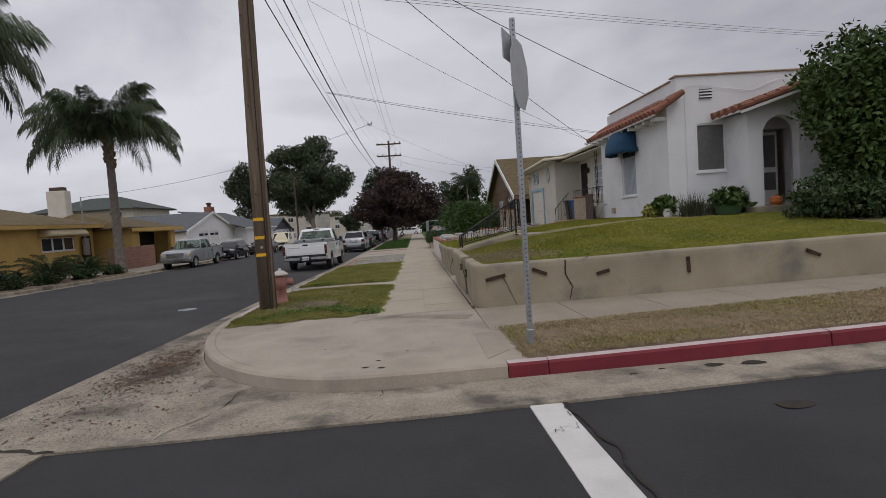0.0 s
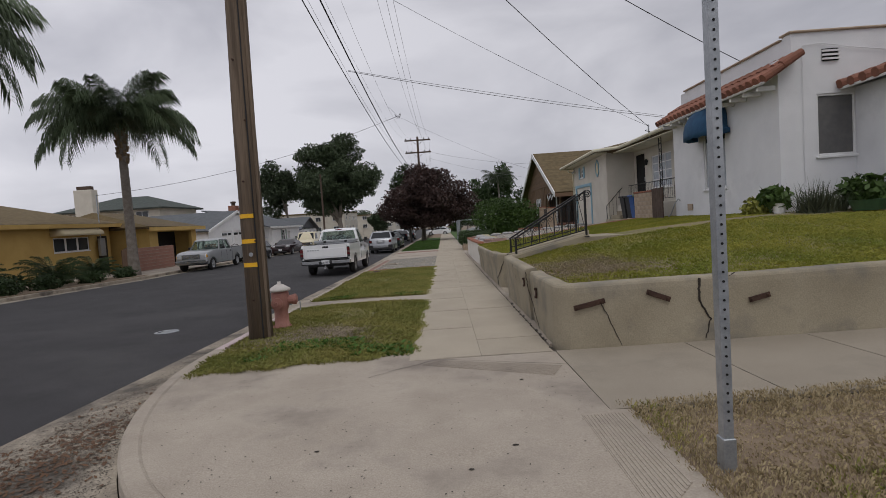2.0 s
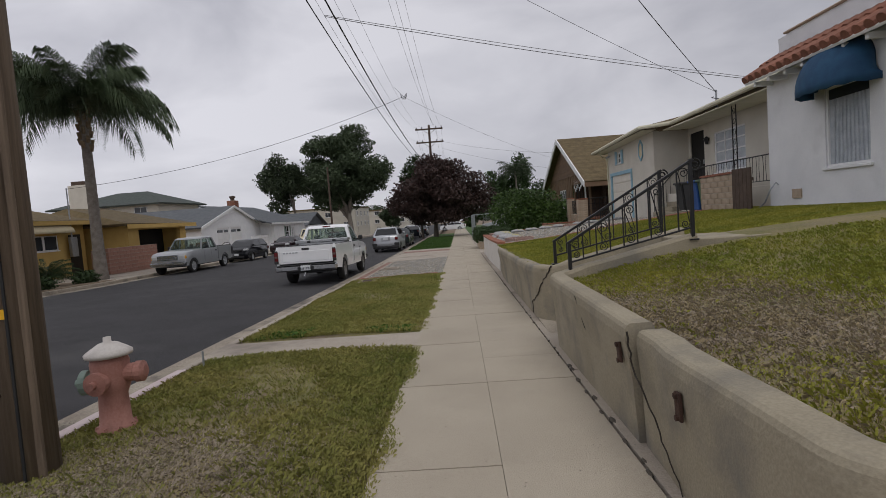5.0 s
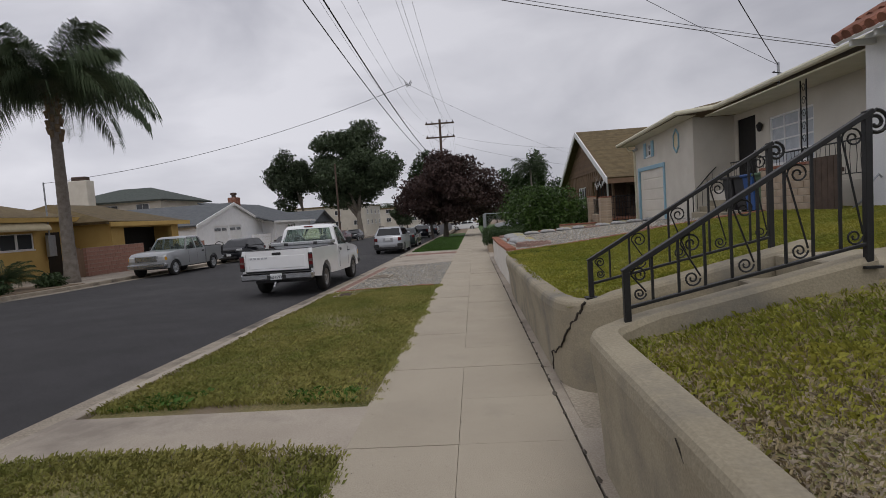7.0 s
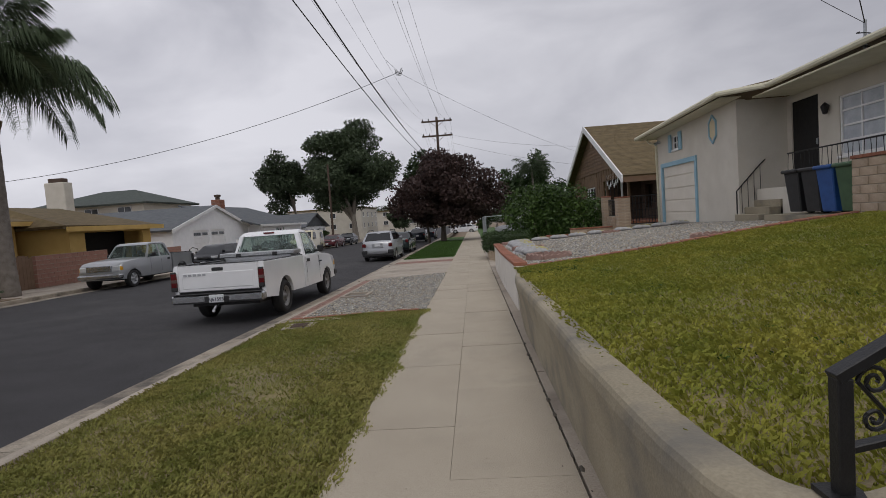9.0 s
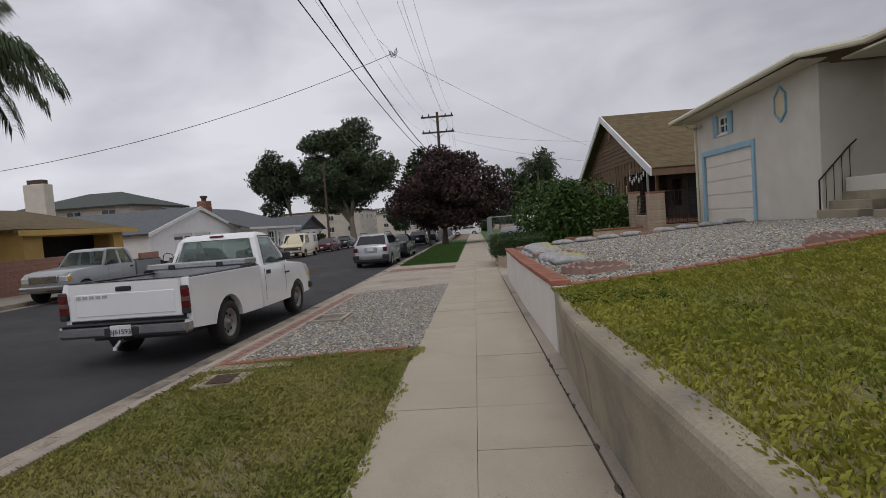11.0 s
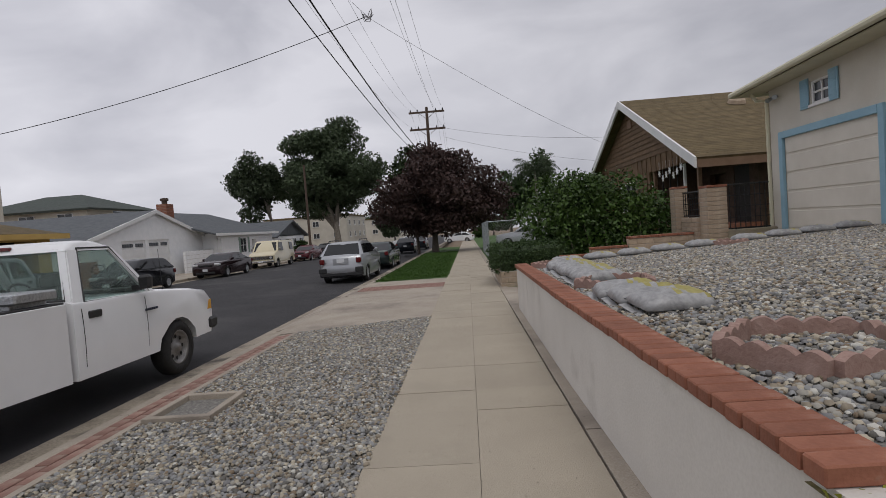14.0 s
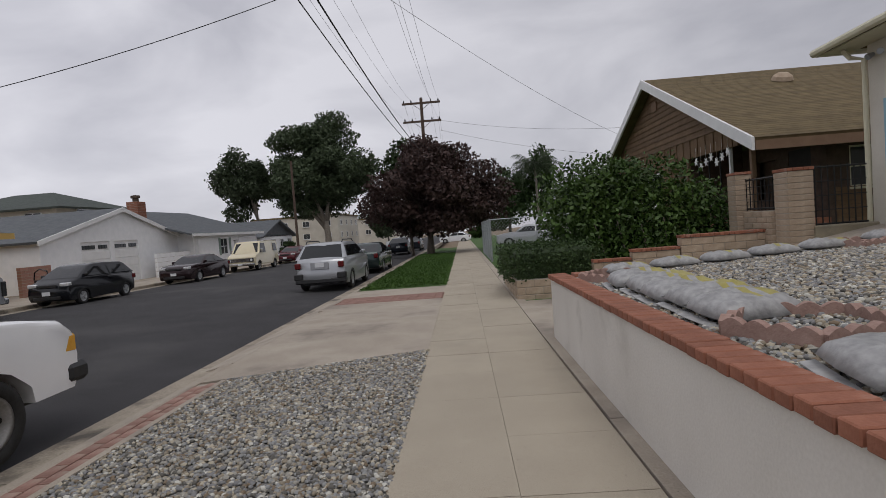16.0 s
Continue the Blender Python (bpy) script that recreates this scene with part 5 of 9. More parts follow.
tube(b, [(7.10, 34.98, 4.00), (14, 34.98, 4.00)], 0.075, 8)
part("gutter", b, M["cream_trim"], h2, "cream roof gutter along the eaves")
b = bmesh.new()
roof_plane(b, (7.18, 34.9, 3.95), (7.18, 27.95, 4.12), (7.75, 27.95, 4.12), (7.75, 34.9, 3.95), 0.02)
box(b, 8.0, 9.1, 20.05, 27.9, 4.02, 4.06)
part("soffit", b, M["cream_trim"], h2)
part("downpipe", tube(bmesh.new(), [(7.4, 34.6, 3.92), (7.5, 34.55, 3.75), (7.72, 34.5, 3.7), (7.72, 34.5, 0.6)], 0.045, 8), M["cream_trim"], h2)
fl = part("flood_light", lathe(bmesh.new(), [(0.0, 0), (0.04, 0.0), (0.06, 0.12), (0.055, 0.13), (0, 0.13)], 10, pose(7.7, 34.25, 3.72, 0, -115, 0)), M["galv"], h2, "grey twin flood light under the eave")
part("flood_light", lathe(bmesh.new(), [(0.0, 0), (0.04, 0.0), (0.06, 0.12), (0.055, 0.13), (0, 0.13)], 10, pose(7.7, 34.05, 3.72, 40, -105, 0)), M["galv"], h2)
# porch, steps and iron posts
part("porch", block(8.2, 9.1, 20.75, 28.2, 0.5, 1.58, 0.015), M["cream_stucco"], h2)
for k in range(4):
    part("step", block(7.6 + k * 0.27, 8.7, 27.0, 28.24, 0.5, 0.92 + k * 0.18, 0.012), M["wall_grey"], h2)


def scroll_post(parent, x, y, z0, z1, w=0.22):
    p = part("iron_post", bmesh.new(), M["black_iron"], parent, "lacy wrought-iron porch post")
    b = bmesh.new()
    for s in (-1, 1):
        box(b, x - 0.012, x + 0.012, y + s * w / 2 - 0.012, y + s * w / 2 + 0.012, z0, z1)
    n = int((z1 - z0) / 0.3)
    for i in range(n):
        c = z0 + 0.15 + i * 0.3
        s = 1 if i % 2 else -1
        tube(b, [(x, y + s * 0.085 * math.cos(t * 0.75) * (1 - t * 0.075), c + 0.12 * math.sin(t * 0.75) * (1 - t * 0.075)) for t in range(11)], 0.008, 5)
    b.to_mesh(p.data)
    b.free()
    return p


scroll_post(h2, 8.25, 23.2, 1.58, 4.02)
scroll_post(h2, 8.25, 20.9, 1.58, 4.02)
ir = thing("porch_railing", "black iron railing along the porch and its steps", "railing")
part("top_rail", tube(bmesh.new(), [(7.65, 28.2, 1.55), (8.3, 28.2, 2.25), (8.45, 28.2, 2.38)], 0.018, 6), M["black_iron"], ir)
part("top_rail", tube(bmesh.new(), [(8.3, 26.9, 2.4), (8.3, 20.9, 2.4)], 0.018, 6), M["black_iron"], ir)
part("bottom_rail", tube(bmesh.new(), [(8.3, 26.9, 1.7), (8.3, 20.9, 1.7)], 0.012, 6), M["black_iron"], ir)
part("post", tube(bmesh.new(), [(7.66, 28.2, 0.75), (7.66, 28.2, 1.56)], 0.018, 6), M["black_iron"], ir)
for k in range(4):
    part("baluster", tube(bmesh.new(), [(7.8 + 0.17 * k, 28.2, 0.95 + 0.16 * k), (7.8 + 0.17 * k, 28.2, 1.70 + 0.18 * k)], 0.008, 5), M["black_iron"], ir)
for k in range(38):
    part("baluster", tube(bmesh.new(), [(8.3, 20.95 + k * 0.16, 1.7), (8.3, 20.95 + k * 0.16 + (0.03 if k % 2 else -0.03), 2.05), (8.3, 20.95 + k * 0.16, 2.4)], 0.007, 5), M["black_iron"], ir)
mast = thing("service_mast", "grey service mast with coiled wires on the roof", "mast")
part("pipe", tube(bmesh.new(), [(8.2, 24.1, 4.1), (8.2, 24.1, 4.68)], 0.03, 8), M["galv"], mast)
part("loop", tube(bmesh.new(), [(8.2 - 0.12 * math.sin(t * 0.5), 24.1 + 0.15 * math.cos(t * 0.5), 4.5 - 0.02 * t) for t in range(20)], 0.012, 5), M["cable"], mast)

# slump-block fence with a dark gate between the first two houses
def coursed(name, label, x0, x1, y0, y1, z0, z1, bl, bh, mat, category="block wall", gap=0.012, cap=None, kind="structure", bev=0.008):
    """A wall of blocks laid in courses along its longer side, each block its own piece."""
    t = thing(name, label, category, kind=kind)
    part("mortar_core", block(x0 + 0.012, x1 - 0.012, y0 + 0.012, y1 - 0.012, z0, z1 - 0.004), M["mortar"], t)
    along_y = (y1 - y0) >= (x1 - x0)
    L = (y1 - y0) if along_y else (x1 - x0)
    rows = max(1, round((z1 - z0) / bh))
    hgt = (z1 - z0) / rows
    n = max(1, round(L / bl))
    cache = {}
    for r in range(rows):
        shift = 0.5 if r % 2 and n > 1 else 0.0
        edges = [0.0] + [(i + shift) / n for i in range(0 if shift else 1, n)] + [1.0]
        for a, bb in zip(edges, edges[1:]):
            la, lb = a * L + gap / 2, bb * L - gap / 2
            key = round(lb - la, 4)
            if key not in cache:
                if along_y:
                    bm = block(0, x1 - x0, 0, lb - la, 0, hgt - gap, bev)
                else:
                    bm = block(0, lb - la, 0, y1 - y0, 0, hgt - gap, bev)
                ob = part("block", bm, mat, t)
                cache[key] = ob.data
            else:
                ob = new("block", cache[key])
                ob.parent = t
            ob.matrix_basis = Matrix.Translation((x0 if along_y else x0 + la, y0 + la if along_y else y0, z0 + r * hgt))
    if cap:
        m = 0.10
        n = max(1, round(L / m))
        for i in range(n):
            la, lb = L * i / n + 0.003, L * (i + 1) / n - 0.003
            bm = block(x0 - 0.02, x1 + 0.02, y0 + la, y0 + lb, z1 + 0.002, z1 + 0.06, 0.005) if along_y else block(x0 + la, x0 + lb, y0 - 0.02, y1 + 0.02, z1 + 0.002, z1 + 0.06, 0.005)
            part("cap_brick", bm, cap, t)
    return t


coursed("block_wall", "tan slump-block garden wall by the porch", 7.05, 7.25, 20.9, 22.9, 0.85, 1.93, 0.4, 0.15, M["tan_block"], cap=M["red_brick"])
sg = thing("side_gate", "dark brown wooden side gate", "gate")
for k in range(5):
    part("board", block(6.90, 6.94, 20.0 + k * 0.17, 20.16 + k * 0.17, 1.0, 2.02, 0.004), M["dark_wood"], sg)
part("rail", block(6.94, 6.98, 20.0, 20.85, 1.7, 1.78), M["dark_wood"], sg)

# --- the brown gabled house
h3 = thing("brown_house", "brown board house with a wide shingled gable roof", "house")
GY0, GY1, PK, PZ, EZ = 37.35, 52.2, 44.78, 6.12, 2.72
b = bmesh.new()
A0, A1 = (7.2, GY0, EZ), (22.0, GY0, EZ)
R0, R1 = (7.2, PK, PZ), (22.0, PK, PZ)
roof_plane(b, A0, A1, R1, R0, 0.10)
roof_plane(b, (7.2, GY1, EZ), (22, GY1, EZ), R1, R0, 0.10)
rf = part("roof", b, M["shingle_brown"], h3, "wide gable roof of worn brown shingles")
shingles(rf, A0, A1, R1, R0, M["shingle_brown"], 46, 0.016)
b = bmesh.new()
for (ya, za), (yb, zb) in (((GY0, EZ), (PK, PZ)), ((GY1, EZ), (PK, PZ))):
    f0 = [b.verts.new((7.12, y, z)) for y, z in ((ya, za - 0.30), (yb, zb - 0.30), (yb, zb + 0.03), (ya, za + 0.03))]
    f1 = [b.verts.new((7.19, v.co.y, v.co.z)) for v in f0]
    b.faces.new(f0), b.faces.new(list(reversed(f1)))
    for i in range(4):
        b.faces.new((f0[i], f0[(i + 1) % 4], f1[(i + 1) % 4], f1[i]))
part("bargeboard", b, M["white_paint"], h3, "white bargeboards up the gable")
part("fascia", block(7.2, 22, GY0 - 0.02, GY0 + 0.06, EZ - 0.30, EZ - 0.06), M["brown_trim"], h3)
slope = (PZ - EZ) / (PK - GY0)
for k in range(13):
    z0 = 3.35 + k * 0.2
    half = (PZ - 0.22 - (z0 + 0.2)) / slope
    if half > 0.1:
        bm = bmesh.new()
        slab(bm, [(7.62 - 0.025, PK - half - 0.4), (7.62 - 0.025, PK + half + 0.4), (7.74, PK + half + 0.4), (7.74, PK - half - 0.4)], z0, z0 + 0.205)
        for v in bm.verts:
            if v.co.z > z0 + 0.1:
                if v.co.x < 7.7:
                    v.co.x += 0.03
                v.co.y = PK + math.copysign(min(abs(v.co.y - PK), half), v.co.y - PK)
        part("board", bm, M["brown_board"], h3)
for k in range(44):
    y = 39.0 + k * 0.27
    lo = 2.75 if 38.2 < y < 42.6 else 0.4
    top = min(3.36, EZ + (min(y - GY0, GY1 - y)) * slope - 0.25)
    if 44.6 < y < 46.9:
        part("board", block(7.64, 7.72, y, y + 0.25, 0.4, 1.25, 0.004), M["brown_board"], h3)
        part("board", block(7.64, 7.72, y, y + 0.25, 2.55, top, 0.004), M["brown_board"], h3)
        continue
    if top > lo + 0.1:
        part("board", block(7.64 - 0.02 * (k % 2), 7.72, y, y + 0.25, lo, top, 0.004), M["brown_board"], h3)
b = bmesh.new()
box(b, 9.95, 10.1, 38.7, 42.6, 0.3, 2.9)
wall_x(b, 9.6, 0.2, 38.4, 42.6, 0.3, 2.9, [(39.0, 40.0, 0.6, 2.55), (40.6, 41.8, 1.2, 2.4)])
wall_y(b, 38.4, 0.2, 9.8, 22, 0.0, 2.75, [(10.2, 11.4, 1.35, 2.45)])
box(b, 7.74, 9.6, 42.5, 42.7, 0.3, 3.3)
part_split("wall", b, M["dark_wood"], h3)
for k in range(9):
    part("board", block(9.8, 12.5, 38.36, 38.40, 0.3 + k * 0.12, 0.41 + k * 0.12), M["brown_board"], h3)
for k in range(10):
    part("siding", block(11.6, 16, 38.33, 38.39, 0.4 + k * 0.2, 0.59 + k * 0.2, 0.005), M["white_board"], h3)
window(h3, face_w(7.64, 45.75, 1.25), 2.2, 1.3, M["white_paint"], M["window_dark"], 3, 1, label="white-framed picture window")
window(h3, face_s(10.8, 38.4, 1.35), 1.2, 1.1, M["cream_trim"], M["window_dark"], 2, 2)
part("door", block(9.62, 9.68, 39.0, 40.0, 0.6, 2.55), M["dark_door"], h3)
part("porch_floor", block(7.6, 9.6, 38.3, 42.6, -0.2, 0.6), M["red_brick"], h3)
for y in (38.45, 42.4):
    part("porch_post", block(7.7, 7.82, y, y + 0.12, 0.6, 2.85, 0.01), M["brown_trim"], h3)
part("porch_post", block(7.72, 7.8, 39.6, 39.68, 0.6, 2.85), M["white_paint"], h3)
for k in range(3):
    part("porch_bar", block(7.72, 7.75, 40.2 + k * 0.7, 40.23 + k * 0.7, 0.6, 2.85), M["black_iron"], h3)
tv = part("roof_vent", lathe(bmesh.new(), [(0.0, 0.26), (0.16, 0.24), (0.30, 0.14), (0.34, 0.0)], 14, pose(11.3, 42.9, 5.3, 24)), M["tan_block"], h3, "half-round tan roof vent")
part("flue", tube(bmesh.new(), [(14.2, 42.8, 5.0), (14.2, 42.8, 5.75)], 0.07, 8), M["tan_block"], h3)
part("gable_vent", block(7.56, 7.62, PK - 0.25, PK + 0.25, 4.9, 5.25), M["brown_trim"], h3)
star = thing("star_garland", "white paper stars hanging under the porch eave", "decoration")
for k in range(7):
    bm = bmesh.new()
    y, z = 39.2 + k * 0.33, 2.62 - 0.10 * (k % 3) - 0.05 * k * 0.2
    f0 = []
    for q in range(12):
        rr = 0.14 if q % 2 == 0 else 0.06
        f0.append(bm.verts.new((7.45, y + rr * math.cos(q * math.pi / 6), z + rr * math.sin(q * math.pi / 6))))
    f1 = [bm.verts.new((7.47, v.co.y, v.co.z)) for v in f0]
    bm.faces.new(f0), bm.faces.new(list(reversed(f1)))
    for q in range(12):
        bm.faces.new((f0[q], f0[(q + 1) % 12], f1[(q + 1) % 12], f1[q]))
    part("paper_star", bm, M["white_paint"], star)
    part("thread", tube(bmesh.new(), [(7.46, y, z), (7.46, y, 3.0)], 0.003, 4), M["white_paint"], star)

# block posts, iron gate and stepped planter walls before it
coursed("gate_post", "tan slump-block gate post with brick cap", 5.86, 6.22, 35.8, 36.15, 0.2, 1.76, 0.4, 0.11, M["tan_block"], "gate post", cap=M["red_brick"], kind="")
coursed("gate_post", "tan slump-block gate post with brick cap", 6.06, 6.56, 34.3, 34.75, 0.2, 1.68, 0.5, 0.11, M["tan_block"], "gate post", cap=M["red_brick"], kind="")
coursed("planter_wall", "low tan block planter wall", 6.0, 6.3, 34.75, 35.8, 0.1, 0.95, 0.4, 0.13, M["tan_block"], cap=None)


def iron_panel(name, label, x0, y0, x1, y1, z0, z1, n):
    t = thing(name, label, "iron gate")
    for z in (z0, z1):
        part("rail", tube(bmesh.new(), [(x0, y0, z), (x1, y1, z)], 0.02, 6), M["black_iron"], t)
    for i in range(n + 1):
        f = i / n
        part("bar", tube(bmesh.new(), [(x0 + (x1 - x0) * f, y0 + (y1 - y0) * f, z0 - 0.03), (x0 + (x1 - x0) * f, y0 + (y1 - y0) * f, z1 + 0.04)], 0.012, 5), M["black_iron"], t)
    for j in range(1, 4):
        z = z0 + (z1 - z0) * j / 4
        part("rail", tube(bmesh.new(), [(x0, y0, z), (x1, y1, z)], 0.009, 5), M["black_iron"], t)


iron_panel("iron_gate", "black iron gate of crossed bars", 6.58, 34.5, 7.7, 34.5, 0.62, 1.72, 9)
iron_panel("iron_fence", "black iron fence panel on a block wall", 6.15, 34.78, 6.1, 35.8, 1.0, 1.62, 8)
tagged(link(block(6.5, 7.75, 34.3, 34.8, 0.2, 0.6, 0.02), "wall_gate_sill", M["wall_grey"]), "low concrete sill under the iron gate", "sill", kind="structure")
coursed("planter_wall", "low tan block planter wall with brick cap", 4.3, 6.06, 35.0, 35.2, -0.4, 0.52, 0.4, 0.15, M["tan_block"], cap=M["red_brick"])
coursed("planter_wall", "low tan block planter wall with brick cap", 3.3, 4.28, 35.0, 35.2, -0.4, 0.30, 0.4, 0.15, M["tan_block"], cap=M["red_brick"])
coursed("planter_wall", "low tan block planter wall with brick cap", 2.5, 3.28, 35.0, 35.2, -0.5, 0.14, 0.4, 0.15, M["tan_block"], cap=M["red_brick"])
coursed("planter_wall", "low tan block planter under the clipped hedge", 0.9, 2.4, 35.15, 35.35, -0.6, -0.13, 0.4, 0.15, M["tan_block"])
coursed("planter_wall", "low tan block planter under the clipped hedge", 0.9, 1.1, 35.37, 38.3, -0.7, -0.15, 0.4, 0.15, M["tan_block"])

# --- houses across the street
h4 = thing("yellow_house", "yellow stucco bungalow with an open garage", "house")
b = bmesh.new()
wall_x(b, -23.3, 0.25, 20.0, 38.6, -0.8, 2.75, [(33.4, 36.5, 1.05, 1.9)])
wall_x(b, -21.0, 0.25, 39.3, 46.2, -0.9, 2.35, [(40.4, 45.4, -0.9, 1.95)])
box(b, -28, -21.0, 39.3, 39.55, -0.9, 2.35)
box(b, -28, -21.0, 46.0, 46.2, -0.9, 2.35)
box(b, -28.2, -28.0, 20, 46.2, -0.9, 2.6)
box(b, -23.3 - 4.7, -23.3, 38.4, 38.6, -0.8, 2.75)
ob = part_split("wall", b, M["yellow_stucco"], h4)
# added panel, no real wall: its near-black colour gives the garage's inner shade
part("inner_wall", block(-22.6, -22.4, 39.56, 45.98, -0.9, 2.3), M["shade_and_door_black"], h4, "added near-black panel standing in for the garage's shaded interior")
b = bmesh.new()
roof_plane(b, (-22.4, 19, 2.70), (-22.4, 39.0, 2.70), (-28, 36, 4.2), (-28, 22, 4.2), 0.2)
roof_plane(b, (-20.3, 38.6, 2.35), (-20.3, 46.9, 2.25), (-25, 44, 3.6), (-25, 40, 3.6), 0.2)
roof_plane(b, (-20.3, 38.6, 2.35), (-29, 38.6, 2.35), (-25, 40, 3.6), (-25, 40.01, 3.6), 0.2)
roof_plane(b, (-20.3, 46.9, 2.25), (-29, 46.9, 2.25), (-25, 44, 3.6), (-25, 44.01, 3.6), 0.2)
roof_plane(b, (-22.4, 39.0, 2.70), (-30, 39.0, 2.70), (-28, 36, 4.2), (-28, 36.01, 4.2), 0.2)
part_split("roof", b, M["shingle_brown"], h4, "hipped tan shingle roof")
part("fascia", block(-22.38, -22.30, 19, 39.0, 2.45, 2.68), M["yellow_stucco"], h4)
part("fascia", block(-20.30, -20.22, 38.6, 46.9, 2.02, 2.28), M["yellow_stucco"], h4)
for k in range(3):
    window(h4, face_e(-23.05, 33.92 + k * 1.03, 1.05), 1.0, 0.85, M["white_paint"], M["window_dark"], 1, 1)
part("door", block(-23.2, -23.0, 37.3, 38.2, -0.6, 1.9), M["dark_door"], h4)
aw2 = thing("cream_awning", "cream canvas window awning with rounded ends", "awning")
b = bmesh.new()
rings = [[b.verts.new((-23.05 + 0.85 * math.sin(t * math.pi / 12), y, 2.0 + 0.55 * math.cos(t * math.pi / 12))) for t in range(7)] for y in (33.2, 33.35, 35.0, 36.65, 36.8)]
for q, s in zip(rings, rings[1:]):
    for k in range(6):
        b.faces.new((q[k], q[k + 1], s[k + 1], s[k]))
for r_ in (rings[0], rings[-1]):
    c = b.verts.new((-23.05, r_[0].co.y, 2.0))
    for k in range(6):
        b.faces.new((r_[k], r_[k + 1], c))
ob = part("canopy", b, M["cream_canvas"], aw2, smooth=True)
sol = ob.modifiers.new("thick", "SOLIDIFY")
sol.thickness = 0.01
mb = thing("meter_box", "grey meter box with pipe on the yellow wall", "meter box")
part("box", block(-22.85, -22.65, 37.0, 37.5, 0.6, 1.75, 0.02), M["galv"], mb)
part("pipe", tube(bmesh.new(), [(-22.75, 37.2, 1.7), (-22.75, 37.2, 4.6)], 0.04, 8), M["galv"], mb)
coursed("brick_wall", "low pink-brown brick yard wall", -20.2, -20.0, 36.2, 41.0, -0.75, 0.95, 0.4, 0.2, M["pink_brick"])
wg = thing("wooden_gate", "arched tan wooden yard gate", "gate")
for k in range(6):
    part("board", block(-20.15, -20.10, 35.0 + k * 0.19, 35.18 + k * 0.19, -0.6, 0.9 + 0.12 * math.sin(k * 0.63)), M["brown_trim"], wg)

h5 = thing("white_garage_house", "white boarded house with a double garage gable", "house")
b = bmesh.new()
wall_x(b, -21.3, 0.25, 49.2, 61.9, -1.0, 1.95, [(52.0, 54.4, -1, 1.75), (54.75, 57.1, -1, 1.75)])
tri = [(-21.3, 49.2, 1.95), (-21.3, 61.9, 1.95), (-21.3, 55.6, 3.65)]
f0 = [b.verts.new(p) for p in tri]
f1 = [b.verts.new((p[0] + 0.25, p[1], p[2])) for p in tri]
b.faces.new(f0), b.faces.new(list(reversed(f1)))
for i in range(3):
    b.faces.new((f0[i], f0[(i + 1) % 3], f1[(i + 1) % 3], f1[i]))
box(b, -40, -21.3, 49.2, 49.4, -1, 1.95)
wall_x(b, -19.9, 0.25, 62.0, 73.0, -1.0, 1.9, [(65.6, 66.9, 0.2, 1.5), (68.0, 68.9, -0.8, 1.3)])
box(b, -30, -19.9, 61.8, 62.0, -1, 2.0)
part_split("wall", b, M["white_board"], h5)
for y0, y1 in ((52.0, 54.4), (54.75, 57.1)):
    gd = part("garage_door", block(-21.2, -21.12, y0, y1, -0.95, 1.75), M["white_paint"], h5, "white panelled garage door with a row of lights")
    for k in range(4):
        part("door_panel", block(-21.12, -21.09, y0 + 0.05, y1 - 0.05, -0.9 + k * 0.54, -0.42 + k * 0.54, 0.01), M["white_paint"], gd)
    for k in range(8):
        if k == 4:
            continue
        part("pane", block(-21.12, -21.08, y0 + 0.15 + k * 0.26, y0 + 0.36 + k * 0.26, 1.33, 1.55), M["window_dark"], gd)
b = bmesh.new()
roof_plane(b, (-20.9, 48.9, 1.88), (-40, 48.9, 1.88), (-40, 55.6, 3.75), (-20.9, 55.6, 3.75), 0.12)
roof_plane(b, (-20.9, 62.3, 1.88), (-30, 62.3, 1.88), (-30, 55.6, 3.75), (-20.9, 55.6, 3.75), 0.12)
roof_plane(b, (-19.3, 60.5, 1.95), (-19.3, 74.0, 1.95), (-25.5, 72.0, 4.1), (-25.5, 58.0, 4.1), 0.12)
roof_plane(b, (-19.3, 74.0, 1.95), (-30, 74.0, 1.95), (-27, 72, 4.1), (-25.5, 72.0, 4.1), 0.12)
part_split("roof", b, M["shingle_grey"], h5, "grey shingle roof with crossed gables")
for (ya, za), (yb, zb) in (((48.9, 1.88), (55.6, 3.75)), ((62.3, 1.88), (55.6, 3.75))):
    b = bmesh.new()
    f0 = [b.verts.new((-20.82, y, z)) for y, z in ((ya, za - 0.22), (yb, zb - 0.22), (yb, zb + 0.02), (ya, za + 0.02))]
    f1 = [b.verts.new((-20.89, v.co.y, v.co.z)) for v in f0]
    b.faces.new(f0), b.faces.new(list(reversed(f1)))
    for i in range(4):
        b.faces.new((f0[i], f0[(i + 1) % 4], f1[(i + 1) % 4], f1[i]))
    part("bargeboard", b, M["white_paint"], h5)
part("fascia", block(-19.32, -19.25, 60.6, 74.0, 1.75, 1.95), M["white_paint"], h5)
for k in range(11):
    z = -0.6 + k * 0.22
    for ya, yb in ((62.0, 65.5), (67.0, 67.9), (69.0, 73.0)):
        part("siding", block(-19.66, -19.62, ya, yb, z, z + 0.2, 0.004), M["white_board"], h5)
window(h5, face_e(-19.65, 66.25, 0.2), 1.3, 1.3, M["white_paint"], M["window_dark"], 2, 2)
for y in (65.2, 67.05):
    part("shutter", block(-19.64, -19.6, y, y + 0.35, 0.15, 1.55), M["hydrant_green"], h5)
ch = coursed("brick_chimney", "red brick chimney with a dark metal cowl", -23.6, -22.8, 60.2, 61.2, 2.4, 4.5, 0.3, 0.12, M["red_brick"], "chimney", kind="")
